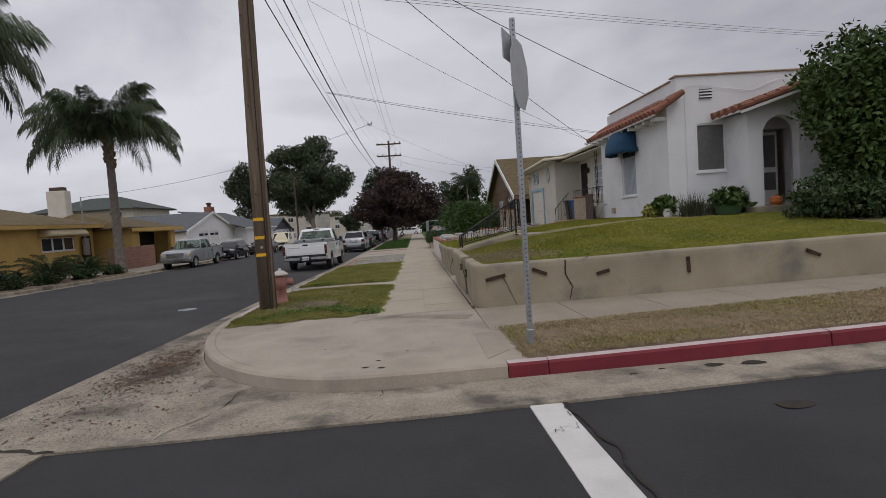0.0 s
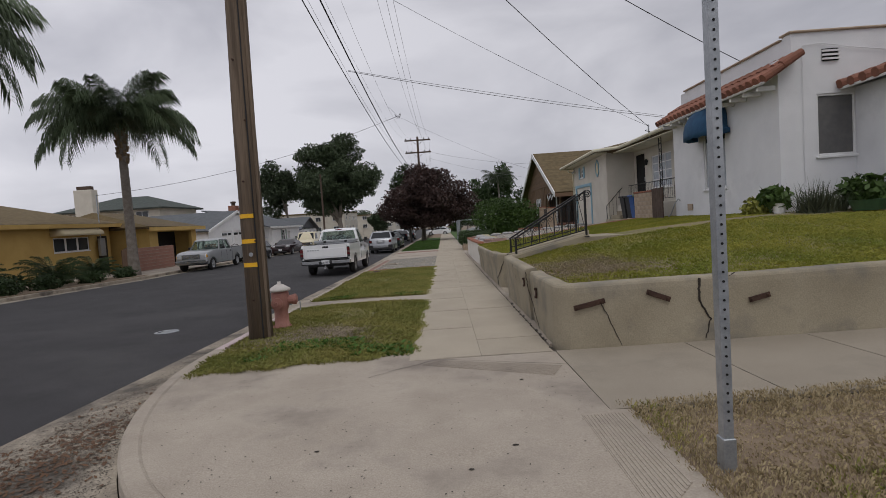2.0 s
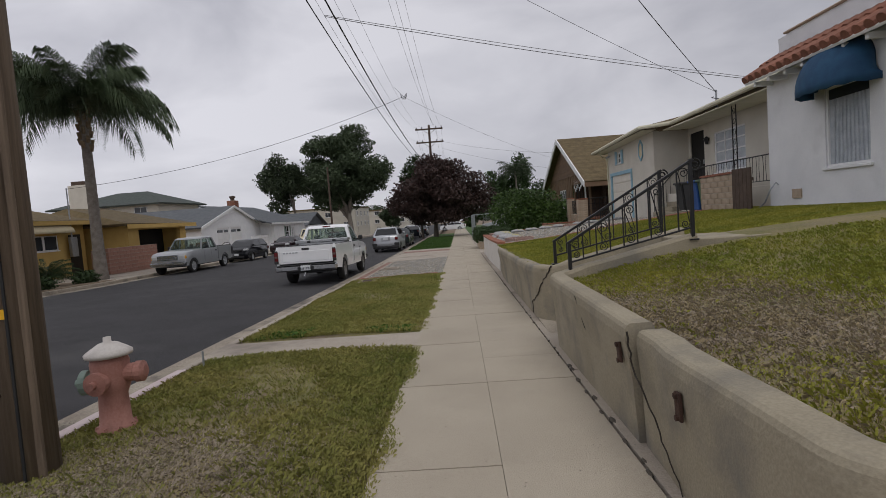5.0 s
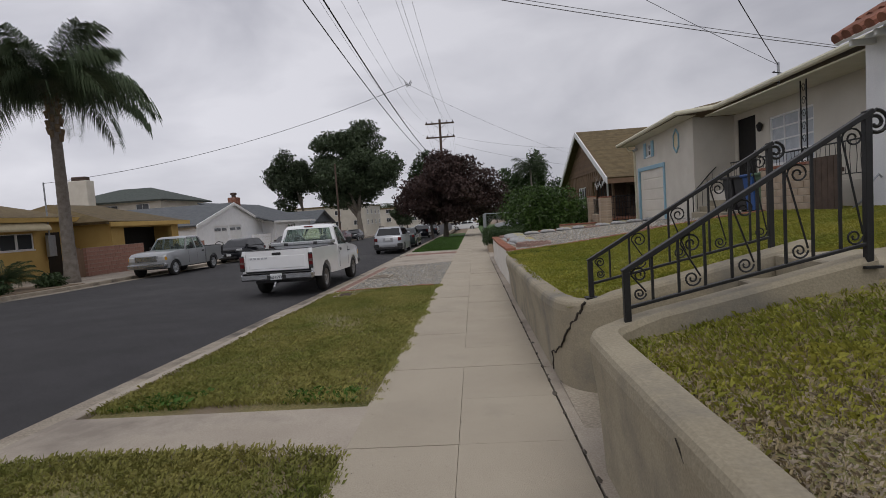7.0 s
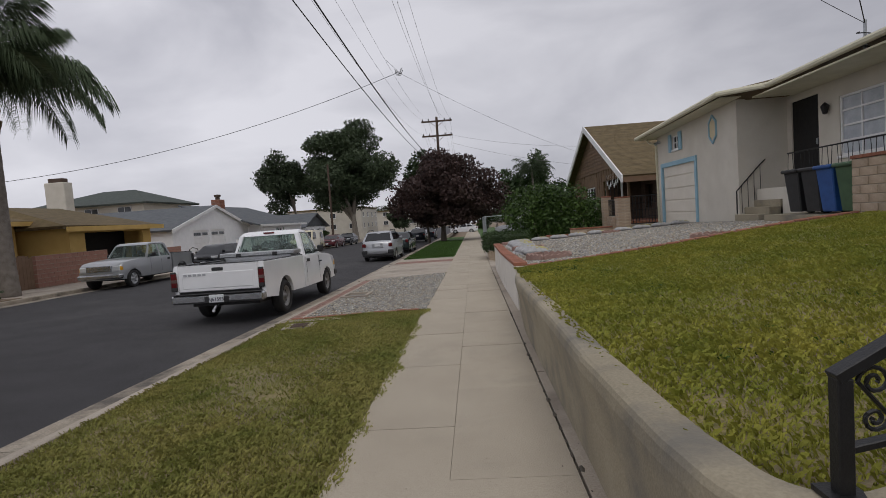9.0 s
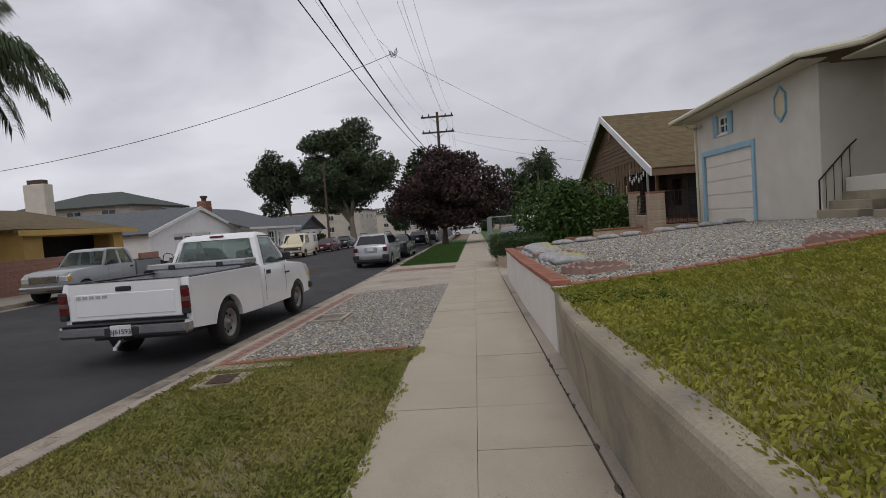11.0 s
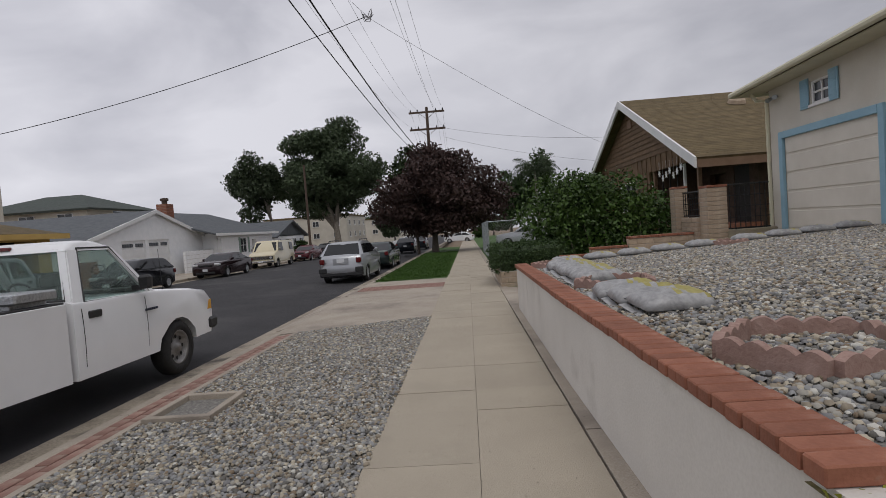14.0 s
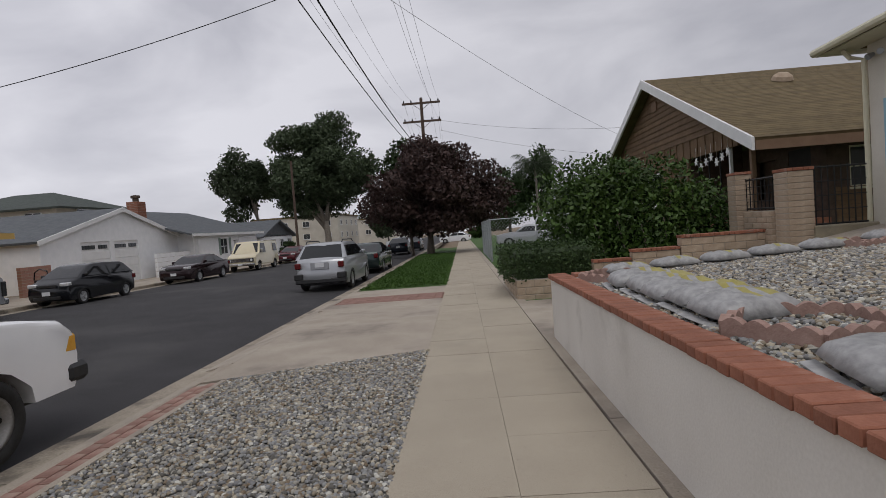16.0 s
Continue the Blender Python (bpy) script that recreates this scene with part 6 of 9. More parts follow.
part("cowl", lathe(bmesh.new(), [(0.2, 4.5), (0.2, 4.75), (0.3, 4.78), (0.3, 4.95), (0.0, 5.0)], 12, pose(-23.2, 60.7, 0)), M["dark_wood"], ch)
coursed("white_fence_wall", "low white block wall beside the garages", -20.4, -20.2, 57.6, 62.0, -1.0, 0.75, 0.6, 0.3, M["white_board"])
bw = coursed("brick_yard_wall", "short red-brown brick wall beside the drive", -20.6, -20.4, 47.2, 49.0, -0.9, 0.7, 0.4, 0.15, M["pink_brick"])

h6 = thing("two_storey_house", "two-storey beige house with a dark green hip roof", "house")
b = bmesh.new()
box(b, -49.0, -36.4, 70, 80, -1, 5.55)
part_split("wall", b, M["cream_stucco"], h6)
b = bmesh.new()
roof_plane(b, (-50.0, 69.3, 5.5), (-35.6, 69.3, 5.5), (-40.5, 75, 7.4), (-44.5, 75, 7.4), 0.2)
roof_plane(b, (-35.6, 69.3, 5.5), (-35.6, 80.7, 5.5), (-40.5, 75, 7.4), (-40.5, 75.01, 7.4), 0.2)
roof_plane(b, (-50.0, 80.7, 5.5), (-35.6, 80.7, 5.5), (-40.5, 75, 7.4), (-44.5, 75, 7.4), 0.2)
roof_plane(b, (-50.0, 69.3, 5.5), (-50.0, 80.7, 5.5), (-44.5, 75.01, 7.4), (-44.5, 75, 7.4), 0.2)
part_split("roof", b, M["shingle_green"], h6, "dark green hipped shingle roof")
for x in (-47.0, -42.5, -38.6):
    window(h6, face_s(x, 69.89, 4.0), 1.6, 1.1, M["white_paint"], M["window_dark"], 2, 1)
ch = part("chimney", block(-44.4, -42.2, 66.0, 67.2, 2.0, 7.9, 0.05), M["cream_stucco"], h6, "broad beige chimney with a dark cap")
part("cap", block(-44.1, -42.5, 66.2, 67.0, 7.9, 8.35, 0.03), M["dark_wood"], ch)

for (name, label, x0, x1, y0, y1, zt, wall_m, roof_m, rise) in (
    ("grey_house", "small grey house with a dark gable roof far off", -30, -20.5, 76, 86, 1.5, "white_board", "shingle_grey", 1.7),
    ("beige_apartment", "flat-roofed beige two-storey apartment house", -24, -12.0, 132, 146, 3.6, "cream_stucco", "shingle_brown", 0.0),
    ("beige_house", "flat-roofed beige house far down the street", -34, -20, 108, 124, 4.2, "cream_stucco", "shingle_brown", 0.0),
    ("pale_house", "pale low house at the end of the street", 14, 28, 92, 104, 2.6, "cream_stucco", "shingle_brown", 1.6)):
    h = thing(name, label, "house")
    zb = G(y0) - 0.6
    part("wall", block(x0, x1, y0, y1, zb, zt), M[wall_m], h)
    b = bmesh.new()
    if rise:
        xm = (y0 + y1) / 2
        roof_plane(b, (x0 - 0.5, y0 - 0.5, zt - 0.1), (x1 + 0.5, y0 - 0.5, zt - 0.1), (x1 + 0.5, xm, zt + rise), (x0 - 0.5, xm, zt + rise), 0.15)
        roof_plane(b, (x0 - 0.5, y1 + 0.5, zt - 0.1), (x1 + 0.5, y1 + 0.5, zt - 0.1), (x1 + 0.5, xm, zt + rise), (x0 - 0.5, xm, zt + rise), 0.15)
        for xx in (x0, x1):
            f = [b.verts.new(p) for p in ((xx, y0, zt - 0.1), (xx, y1, zt - 0.1), (xx, xm, zt + rise - 0.1))]
            b.faces.new(f)
    else:
        box(b, x0 - 0.15, x1 + 0.15, y0 - 0.15, y1 + 0.15, zt, zt + 0.25)
    part("roof", b, M[roof_m], h)
    for k in range(4):
        for zz in ((0.6, 2.6) if zt > 3.4 else (0.2,)):
            window(h, face_e(x1 + 0.11, y0 + (y1 - y0) * (k + 0.5) / 4, zz), 1.1, 0.9, M["white_paint"], M["window_dark"], 2, 1, depth=0.1)
            window(h, face_s(x0 + (x1 - x0) * (k + 0.5) / 4, y0 - 0.11, zz), 1.1, 0.9, M["white_paint"], M["window_dark"], 2, 1)

# ---- vehicles ----
# a vehicle stands on z = 0 and looks along +y
def arch_line(yc, r, zc, zb, n=9):
    """Points over a wheel, from its rear to its front side."""
    a0 = math.asin(max(-1, min(1, (zb - zc) / r)))
    return [(yc - r * math.cos(a0 + (math.pi - 2 * a0) * k / n), zc + r * math.sin(a0 + (math.pi - 2 * a0) * k / n)) for k in range(n + 1)]


def shell(outline, hw, soft=0.05, z_soft=0.5, bow=0.05, half=None):
    """A body from its side outline: swept across the width, rounded to the sides, bowed at the ends."""
    bm = bmesh.new()
    y_lo, y_hi = min(p[0] for p in outline), max(p[0] for p in outline)
    ym, yl = (y_lo + y_hi) / 2, (y_hi - y_lo) / 2
    rings = []
    for u, drop in ((-1, 1.0), (-0.985, 0.45), (-0.94, 0.12), (-0.8, 0.0), (-0.4, -0.12), (0, -0.16), (0.4, -0.12), (0.8, 0.0), (0.94, 0.12), (0.985, 0.45), (1, 1.0)):
        ring = []
        for y, z in outline:
            e = (y - ym) / yl
            zz = z - soft * drop * (1.0 if z > z_soft else 0.0)
            yy = ym + (y - ym) * (1 - bow * abs(u) ** 3 * abs(e) ** 6)
            ring.append(bm.verts.new((u * hw(y, z), yy, zz)))
        rings.append(ring)
    n = len(outline)
    for q, s in zip(rings, rings[1:]):
        for k in range(n):
            bm.faces.new((q[k], q[(k + 1) % n], s[(k + 1) % n], s[k]))
    bm.faces.new(rings[0])
    bm.faces.new(list(reversed(rings[-1])))
    return bm


def smooth_by_angle(ob, deg=40):
    for p in ob.data.polygons:
        p.use_smooth = True
    ob.data.set_sharp_from_angle(angle=radians(deg))
    return ob


def pane_on(pts, hw, s, off=0.016):
    """A side window of a cab: pts (y, z) laid on the flank s."""
    bm = bmesh.new()
    a = [bm.verts.new((s * (hw(y, z) + off), y, z)) for y, z in pts]
    b = [bm.verts.new((s * (hw(y, z) - 0.02), y, z)) for y, z in pts]
    bm.faces.new(a)
    bm.faces.new(list(reversed(b)))
    for i in range(len(pts)):
        bm.faces.new((a[i], a[(i + 1) % len(pts)], b[(i + 1) % len(pts)], b[i]))
    return bm


def pane_end(y0, z0, w0, y1, z1, w1, off, n=6):
    """A windscreen or rear window between its lower and upper edge."""
    bm = bmesh.new()
    d = Vector((0, z1 - z0, -(y1 - y0))).normalized() * off
    if (y0 - y1) * d.y < 0:
        d = -d
    rows = []
    for f in (0, 0.5, 1):
        rows.append([bm.verts.new(((w0 + (w1 - w0) * f) * (2 * k / n - 1), y0 + (y1 - y0) * f + d.y, z0 + (z1 - z0) * f + d.z)) for k in range(n + 1)])
    for q, s in zip(rows, rows[1:]):
        for k in range(n):
            bm.faces.new((q[k], q[k + 1], s[k + 1], s[k]))
    r = bmesh.ops.extrude_face_region(bm, geom=bm.faces[:])
    for v in r["geom"]:
        if isinstance(v, bmesh.types.BMVert):
            v.co -= d * 1.5
    return bm


def wheel(parent, x, y, r, w, rim_m, spokes=5):
    s = 1 if x > 0 else -1
    ty = lathe(bmesh.new(), [(r * 0.62, -w / 2), (r * 0.9, -w / 2), (r * 0.975, -w / 2 + 0.03), (r, -w / 2 + 0.06), (r, w / 2 - 0.06), (r * 0.975, w / 2 - 0.03), (r * 0.9, w / 2), (r * 0.66, w / 2), (r * 0.62, w / 2 - 0.04), (r * 0.60, 0.0)], 28)
    wh = part("wheel", ty, M["tyre"], parent, smooth=True)
    wh.matrix_basis = pose(x, y, r, 0, 90 * s, 0)
    rb = lathe(bmesh.new(), [(0.0, w / 2 - 0.02), (r * 0.14, w / 2 - 0.02), (r * 0.16, w / 2 - 0.06), (r * 0.5, w / 2 - 0.085), (r * 0.56, w / 2 - 0.03), (r * 0.63, w / 2 - 0.012), (r * 0.64, w / 2 - 0.04), (r * 0.6, -w / 2 + 0.02)], 24)
    part("rim", rb, rim_m, wh, smooth=True)
    for k in range(spokes if spokes < 8 else 0):
        part("spoke", block(-0.03 if spokes < 8 else -0.015, 0.03 if spokes < 8 else 0.015, r * 0.12, r * 0.6, w / 2 - 0.07, w / 2 - 0.02, 0.008, pose(0, 0, 0, 0, 0, 360 / spokes * k)), rim_m, wh)
    # near-black discs paint the shade of holes on an unpierced rim
    for k in range(8 if spokes >= 8 else 0):
        a = k * math.pi / 4
        part("rim_hole", lathe(bmesh.new(), [(0.0, w / 2 - 0.062), (r * 0.075, w / 2 - 0.064)], 8, pose(r * 0.40 * math.cos(a), r * 0.40 * math.sin(a), 0)), M["shade_and_door_black"], wh)
    # near-black disc puts the shade behind the spokes into its colour
    if spokes < 8:
        part("rim_back", lathe(bmesh.new(), [(0.0, w / 2 - 0.10), (r * 0.55, w / 2 - 0.095)], 16), M["shade_and_door_black"], wh)
    return wh


def car(name, label, at, L, W, H, wb, r, body_m, front, hood, belt, trunk, cab, kind="sedan", group="", glass_m=None, plate=True, spokes=5):
    """A car by its main measures. front: overhang; hood, belt, trunk: heights; cab: y of screen foot, roof front, roof rear, rear foot."""
    glass_m = glass_m or M["car_glass_dark"]
    t = thing(name, label, "car", at, group)
    yF = L / 2
    yA = yF - front
    yB = yA - wb
    zb = 0.22
    ra = r + 0.055
    c0, c1, c2, c3 = cab
    out = [(-L / 2 + 0.10, zb + 0.05)]
    out += arch_line(yB, ra, r, zb) + arch_line(yA, ra, r, zb)
    out += [(yF - 0.16, zb), (yF - 0.03, zb + 0.12), (yF, 0.46), (yF - 0.01, 0.58), (yF - 0.07, hood - 0.22), (yF - 0.20, hood - 0.10), (yF - 0.55, hood - 0.02), (c0 + 0.05, hood + 0.05), (c0 - 0.1, belt), ((c0 + c3) / 2, belt + 0.02), (c3 + 0.1, max(belt, trunk - 0.02) if kind != "hatch" else belt + 0.03)]
    if kind == "sedan":
        out += [(c3 - 0.1, trunk), (-L / 2 + 0.12, trunk), (-L / 2 + 0.02, trunk - 0.1), (-L / 2, 0.62), (-L / 2 - 0.0, 0.42), (-L / 2 + 0.05, 0.3)]
    else:
        out += [(-L / 2 + 0.16, belt), (-L / 2 + 0.05, belt - 0.12), (-L / 2, 0.62), (-L / 2 - 0.02, 0.42), (-L / 2 + 0.05, 0.3)]
    hw = lambda y, z: W / 2 * (1 - 0.10 * abs(y / (L / 2)) ** 5) * (1 - 0.035 * ((z - 0.62) / 0.5) ** 2)
    smooth_by_angle(part("body", shell(out, hw, 0.05), body_m, t))
    zt = H
    g_out = [(c0, belt - 0.02), (c1 + 0.12, zt - 0.09), (c1 - 0.12, zt - 0.02), ((c1 + c2) / 2, zt), (c2 + 0.15, zt - 0.03), (c2, zt - 0.09), (c3, belt - 0.02)]
    ghw = lambda y, z: W / 2 * 0.965 * (1 - 0.24 * max(0, (z - belt) / (H - belt)))
    smooth_by_angle(part("cab", shell(g_out, ghw, 0.05, belt + 0.2, 0.0), body_m, t), 50)
    zz = lambda f: belt + 0.03 + (H - 0.13 - belt - 0.03) * f
    yf = lambda f: c0 - 0.16 + (c1 - c0 + 0.10) * f
    yr = lambda f: c3 + 0.16 + (c2 - c3 - 0.06) * f
    ym = (c0 + c3) / 2 - 0.05
    for s in (-1, 1):
        part("side_window", pane_on([(ym + 0.03, zz(0)), (yf(0), zz(0)), (yf(1), zz(1)), (ym + 0.03, zz(1))], ghw, s), glass_m, t)
        part("side_window", pane_on([(ym - 0.03, zz(0)), (ym - 0.03, zz(1)), (yr(1), zz(1)), (yr(0), zz(0))], ghw, s), glass_m, t)
        part("mirror", block(s * W / 2 * 0.97 - 0.09, s * W / 2 * 0.97 + 0.09, c0 - 0.32, c0 - 0.22, belt + 0.02, belt + 0.15, 0.03), body_m, t)
        part("door_handle", block(s * hw(0, belt) - 0.012, s * hw(0, belt) + 0.018, ym - 0.15, ym + 0.0, belt - 0.14, belt - 0.10, 0.008), body_m, t)
        part("headlight", block(s * W * 0.36 - 0.18, s * W * 0.36 + 0.16, yF - 0.30, yF - 0.075, hood - 0.24, hood - 0.10, 0.03), M["lamp_clear"], t, "clear headlight")
        part("tail_light", block(s * W * 0.40 - 0.12, s * W * 0.40 + 0.075, -L / 2 - 0.012, -L / 2 + 0.2, max(0.72, trunk - 0.30), max(0.72, trunk - 0.30) + 0.2, 0.03), M["tail_red"], t, "red tail light")
    part("windscreen", pane_end(c0 - 0.02, belt + 0.0, W * 0.42, c1 + 0.10, zt - 0.09, W * 0.35, 0.012), glass_m, t)
    part("rear_window", pane_end(c3 + 0.02, belt + 0.0, W * 0.40, c2 - 0.0, zt - 0.10, W * 0.34, 0.012), glass_m, t)
    part("grille", block(-W * 0.22, W * 0.22, yF - 0.08, yF - 0.015, hood - 0.26, hood - 0.15, 0.015), M["black_plastic"], t)
    part("lower_grille", block(-W * 0.3, W * 0.3, yF - 0.1, yF - 0.0, 0.28, 0.40, 0.015), M["black_plastic"], t)
    if plate:
        part("licence_plate", block(-0.15, 0.15, yF - 0.01, yF + 0.012, 0.44, 0.58), M["plate"], t)
        part("licence_plate", block(-0.15, 0.15, -L / 2 - 0.025, -L / 2 + 0.0, 0.62 if kind == "sedan" else 0.82, 0.76 if kind == "sedan" else 0.96), M["plate"], t)
    for s in (-1, 1):
        for y in (yA, yB):
            wheel(t, s * (W / 2 - 0.115), y, r, 0.2, M["rim"], spokes)
    part("underbody", block(-W / 2 + 0.12, W / 2 - 0.12, -L / 2 + 0.3, L / 2 - 0.3, 0.2, 0.5), M["black_plastic"], t)
    return t


def on_road(x, y, back=False, lift=0.0):
    z = G(y) - 0.16 + 0.10 * max(0.0, 1 - ((x + 9.95) / 6.4) ** 2) + lift
    tilt = math.degrees(math.atan2(G(y + 2) - G(y - 2), 4))
    return pose(x, y, z, 0, 0, 180 if back else 0) @ pose(0, 0, 0, -tilt if back else tilt)


P_white = paint("white_car_paint", (0.83, 0.835, 0.845))
P_silver = paint("silver_car_paint", (0.42, 0.43, 0.45), 0.55, 0.3)
P_grey = paint("grey_car_paint", (0.40, 0.41, 0.42), 0.55, 0.3)
P_black = paint("black_car_paint", (0.010, 0.011, 0.014))
P_plum = paint("dark_brown_car_paint", (0.028, 0.016, 0.018), 0.3)
P_green = paint("dark_green_car_paint", (0.028, 0.042, 0.042), 0.3)
P_red = paint("dark_red_car_paint", (0.10, 0.016, 0.022), 0.2)
P_cream = paint("cream_van_paint", (0.62, 0.55, 0.38))
P_navy = paint("dark_blue_car_paint", (0.02, 0.024, 0.032), 0.3)

# --- pickup trucks
def pillar(y0, y1, z0, y2, y3, z1, hw, s, deep):
    """A roof pillar on the flank s, from (y0, y1) at its foot to (y2, y3) at its head."""
    bm = bmesh.new()
    q = ((y0, z0), (y1, z0), (y3, z1), (y2, z1))
    a = [bm.verts.new((s * hw(y, z), y, z)) for y, z in q]
    b = [bm.verts.new((s * (hw(y, z) - deep), y, z)) for y, z in q]
    bm.faces.new(a), bm.faces.new(list(reversed(b)))
    for i in range(4):
        bm.faces.new((a[i], a[(i + 1) % 4], b[(i + 1) % 4], b[i]))
    bmesh.ops.bevel(bm, geom=bm.edges[:], offset=0.012, segments=2, affect="EDGES")
    return bm


def open_cab(t, H, belt, cab, hw, body_m, mid=None):
    """A truck's cab: roof, pillars, see-through glass, seats and steering wheel."""
    c0, c1, c2, c3 = cab
    zf, zh = belt - 0.04, H - 0.10
    roof = [(c1 + 0.16, zh - 0.02), (c1 + 0.08, H - 0.06), (c1 - 0.12, H - 0.012), ((c1 + c2) / 2, H), (c2 + 0.16, H - 0.012), (c2 + 0.03, H - 0.06), (c2 - 0.02, zh - 0.02)]
    smooth_by_angle(part("roof", shell(roof, hw, 0.045, H - 0.09, 0.0), body_m, t), 50)
    for s in (-1, 1):
        part("pillar", pillar(c0 - 0.15, c0 + 0.0, zf, c1 + 0.03, c1 + 0.14, zh, hw, s, 0.06), body_m, t, smooth=False)
        part("pillar", pillar(c3, c3 + 0.19, zf, c2 - 0.01, c2 + 0.17, zh, hw, s, 0.11), body_m, t)
        lo, hi = [(c3 + 0.17, belt - 0.02), (c0 - 0.12, belt - 0.035)], [(c1 + 0.06, zh + 0.01), (c2 + 0.15, zh + 0.01)]
        if mid is not None:
            part("pillar", pillar(mid - 0.06, mid + 0.06, zf, mid - 0.05, mid + 0.05, zh, hw, s, 0.06), body_m, t)
        part("side_window", pane_on([lo[0], lo[1], hi[0], hi[1]], hw, s, -0.014), M["cab_glass"], t)
        part("window_seal", tube(bmesh.new(), [(s * (hw(y, z) - 0.004), y, z) for y, z in (lo[0], lo[1], hi[0], hi[1], lo[0])], 0.011, 5), M["black_plastic"], t)
    w0, w1 = hw(c0, belt), hw(c1, zh)
    part("windscreen", pane_end(c0 - 0.03, belt - 0.02, w0 - 0.05, c1 + 0.10, zh + 0.01, w1 - 0.05, 0.008), M["cab_glass"], t)
    part("rear_window", pane_end(c3 + 0.02, belt, w0 - 0.09, c2 + 0.02, zh, w1 - 0.09, 0.008), M["cab_glass"], t)
    seal = [(-w0 + 0.09, c3 + 0.015, belt + 0.02), (w0 - 0.09, c3 + 0.015, belt + 0.02), (w1 - 0.09, c2 + 0.01, zh - 0.005), (-w1 + 0.09, c2 + 0.01, zh - 0.005), (-w0 + 0.09, c3 + 0.015, belt + 0.02)]
    part("window_seal", tube(bmesh.new(), seal, 0.014, 5), M["black_plastic"], t)
    for x in (-0.42, 0.42):
        part("seat_back", block(x - 0.30, x + 0.30, c3 + 0.30, c3 + 0.45, belt - 0.1, belt + 0.16, 0.04), M["seat_cloth"], t)
        part("headrest", block(x - 0.12, x + 0.12, c3 + 0.31, c3 + 0.41, belt + 0.14, belt + 0.30, 0.035), M["seat_cloth"], t)
    part("dashboard", block(-w0 + 0.1, w0 - 0.1, c0 - 0.42, c0 - 0.1, belt - 0.05, belt + 0.05, 0.03), M["black_plastic"], t)
    ring = [(-0.42 + 0.18 * math.cos(k * math.pi / 8), c0 - 0.50 - 0.08 * math.sin(k * math.pi / 8), belt + 0.05 + 0.15 * math.sin(k * math.pi / 8)) for k in range(17)]
    part("steering_wheel", tube(bmesh.new(), ring, 0.014, 6), M["black_plastic"], t)


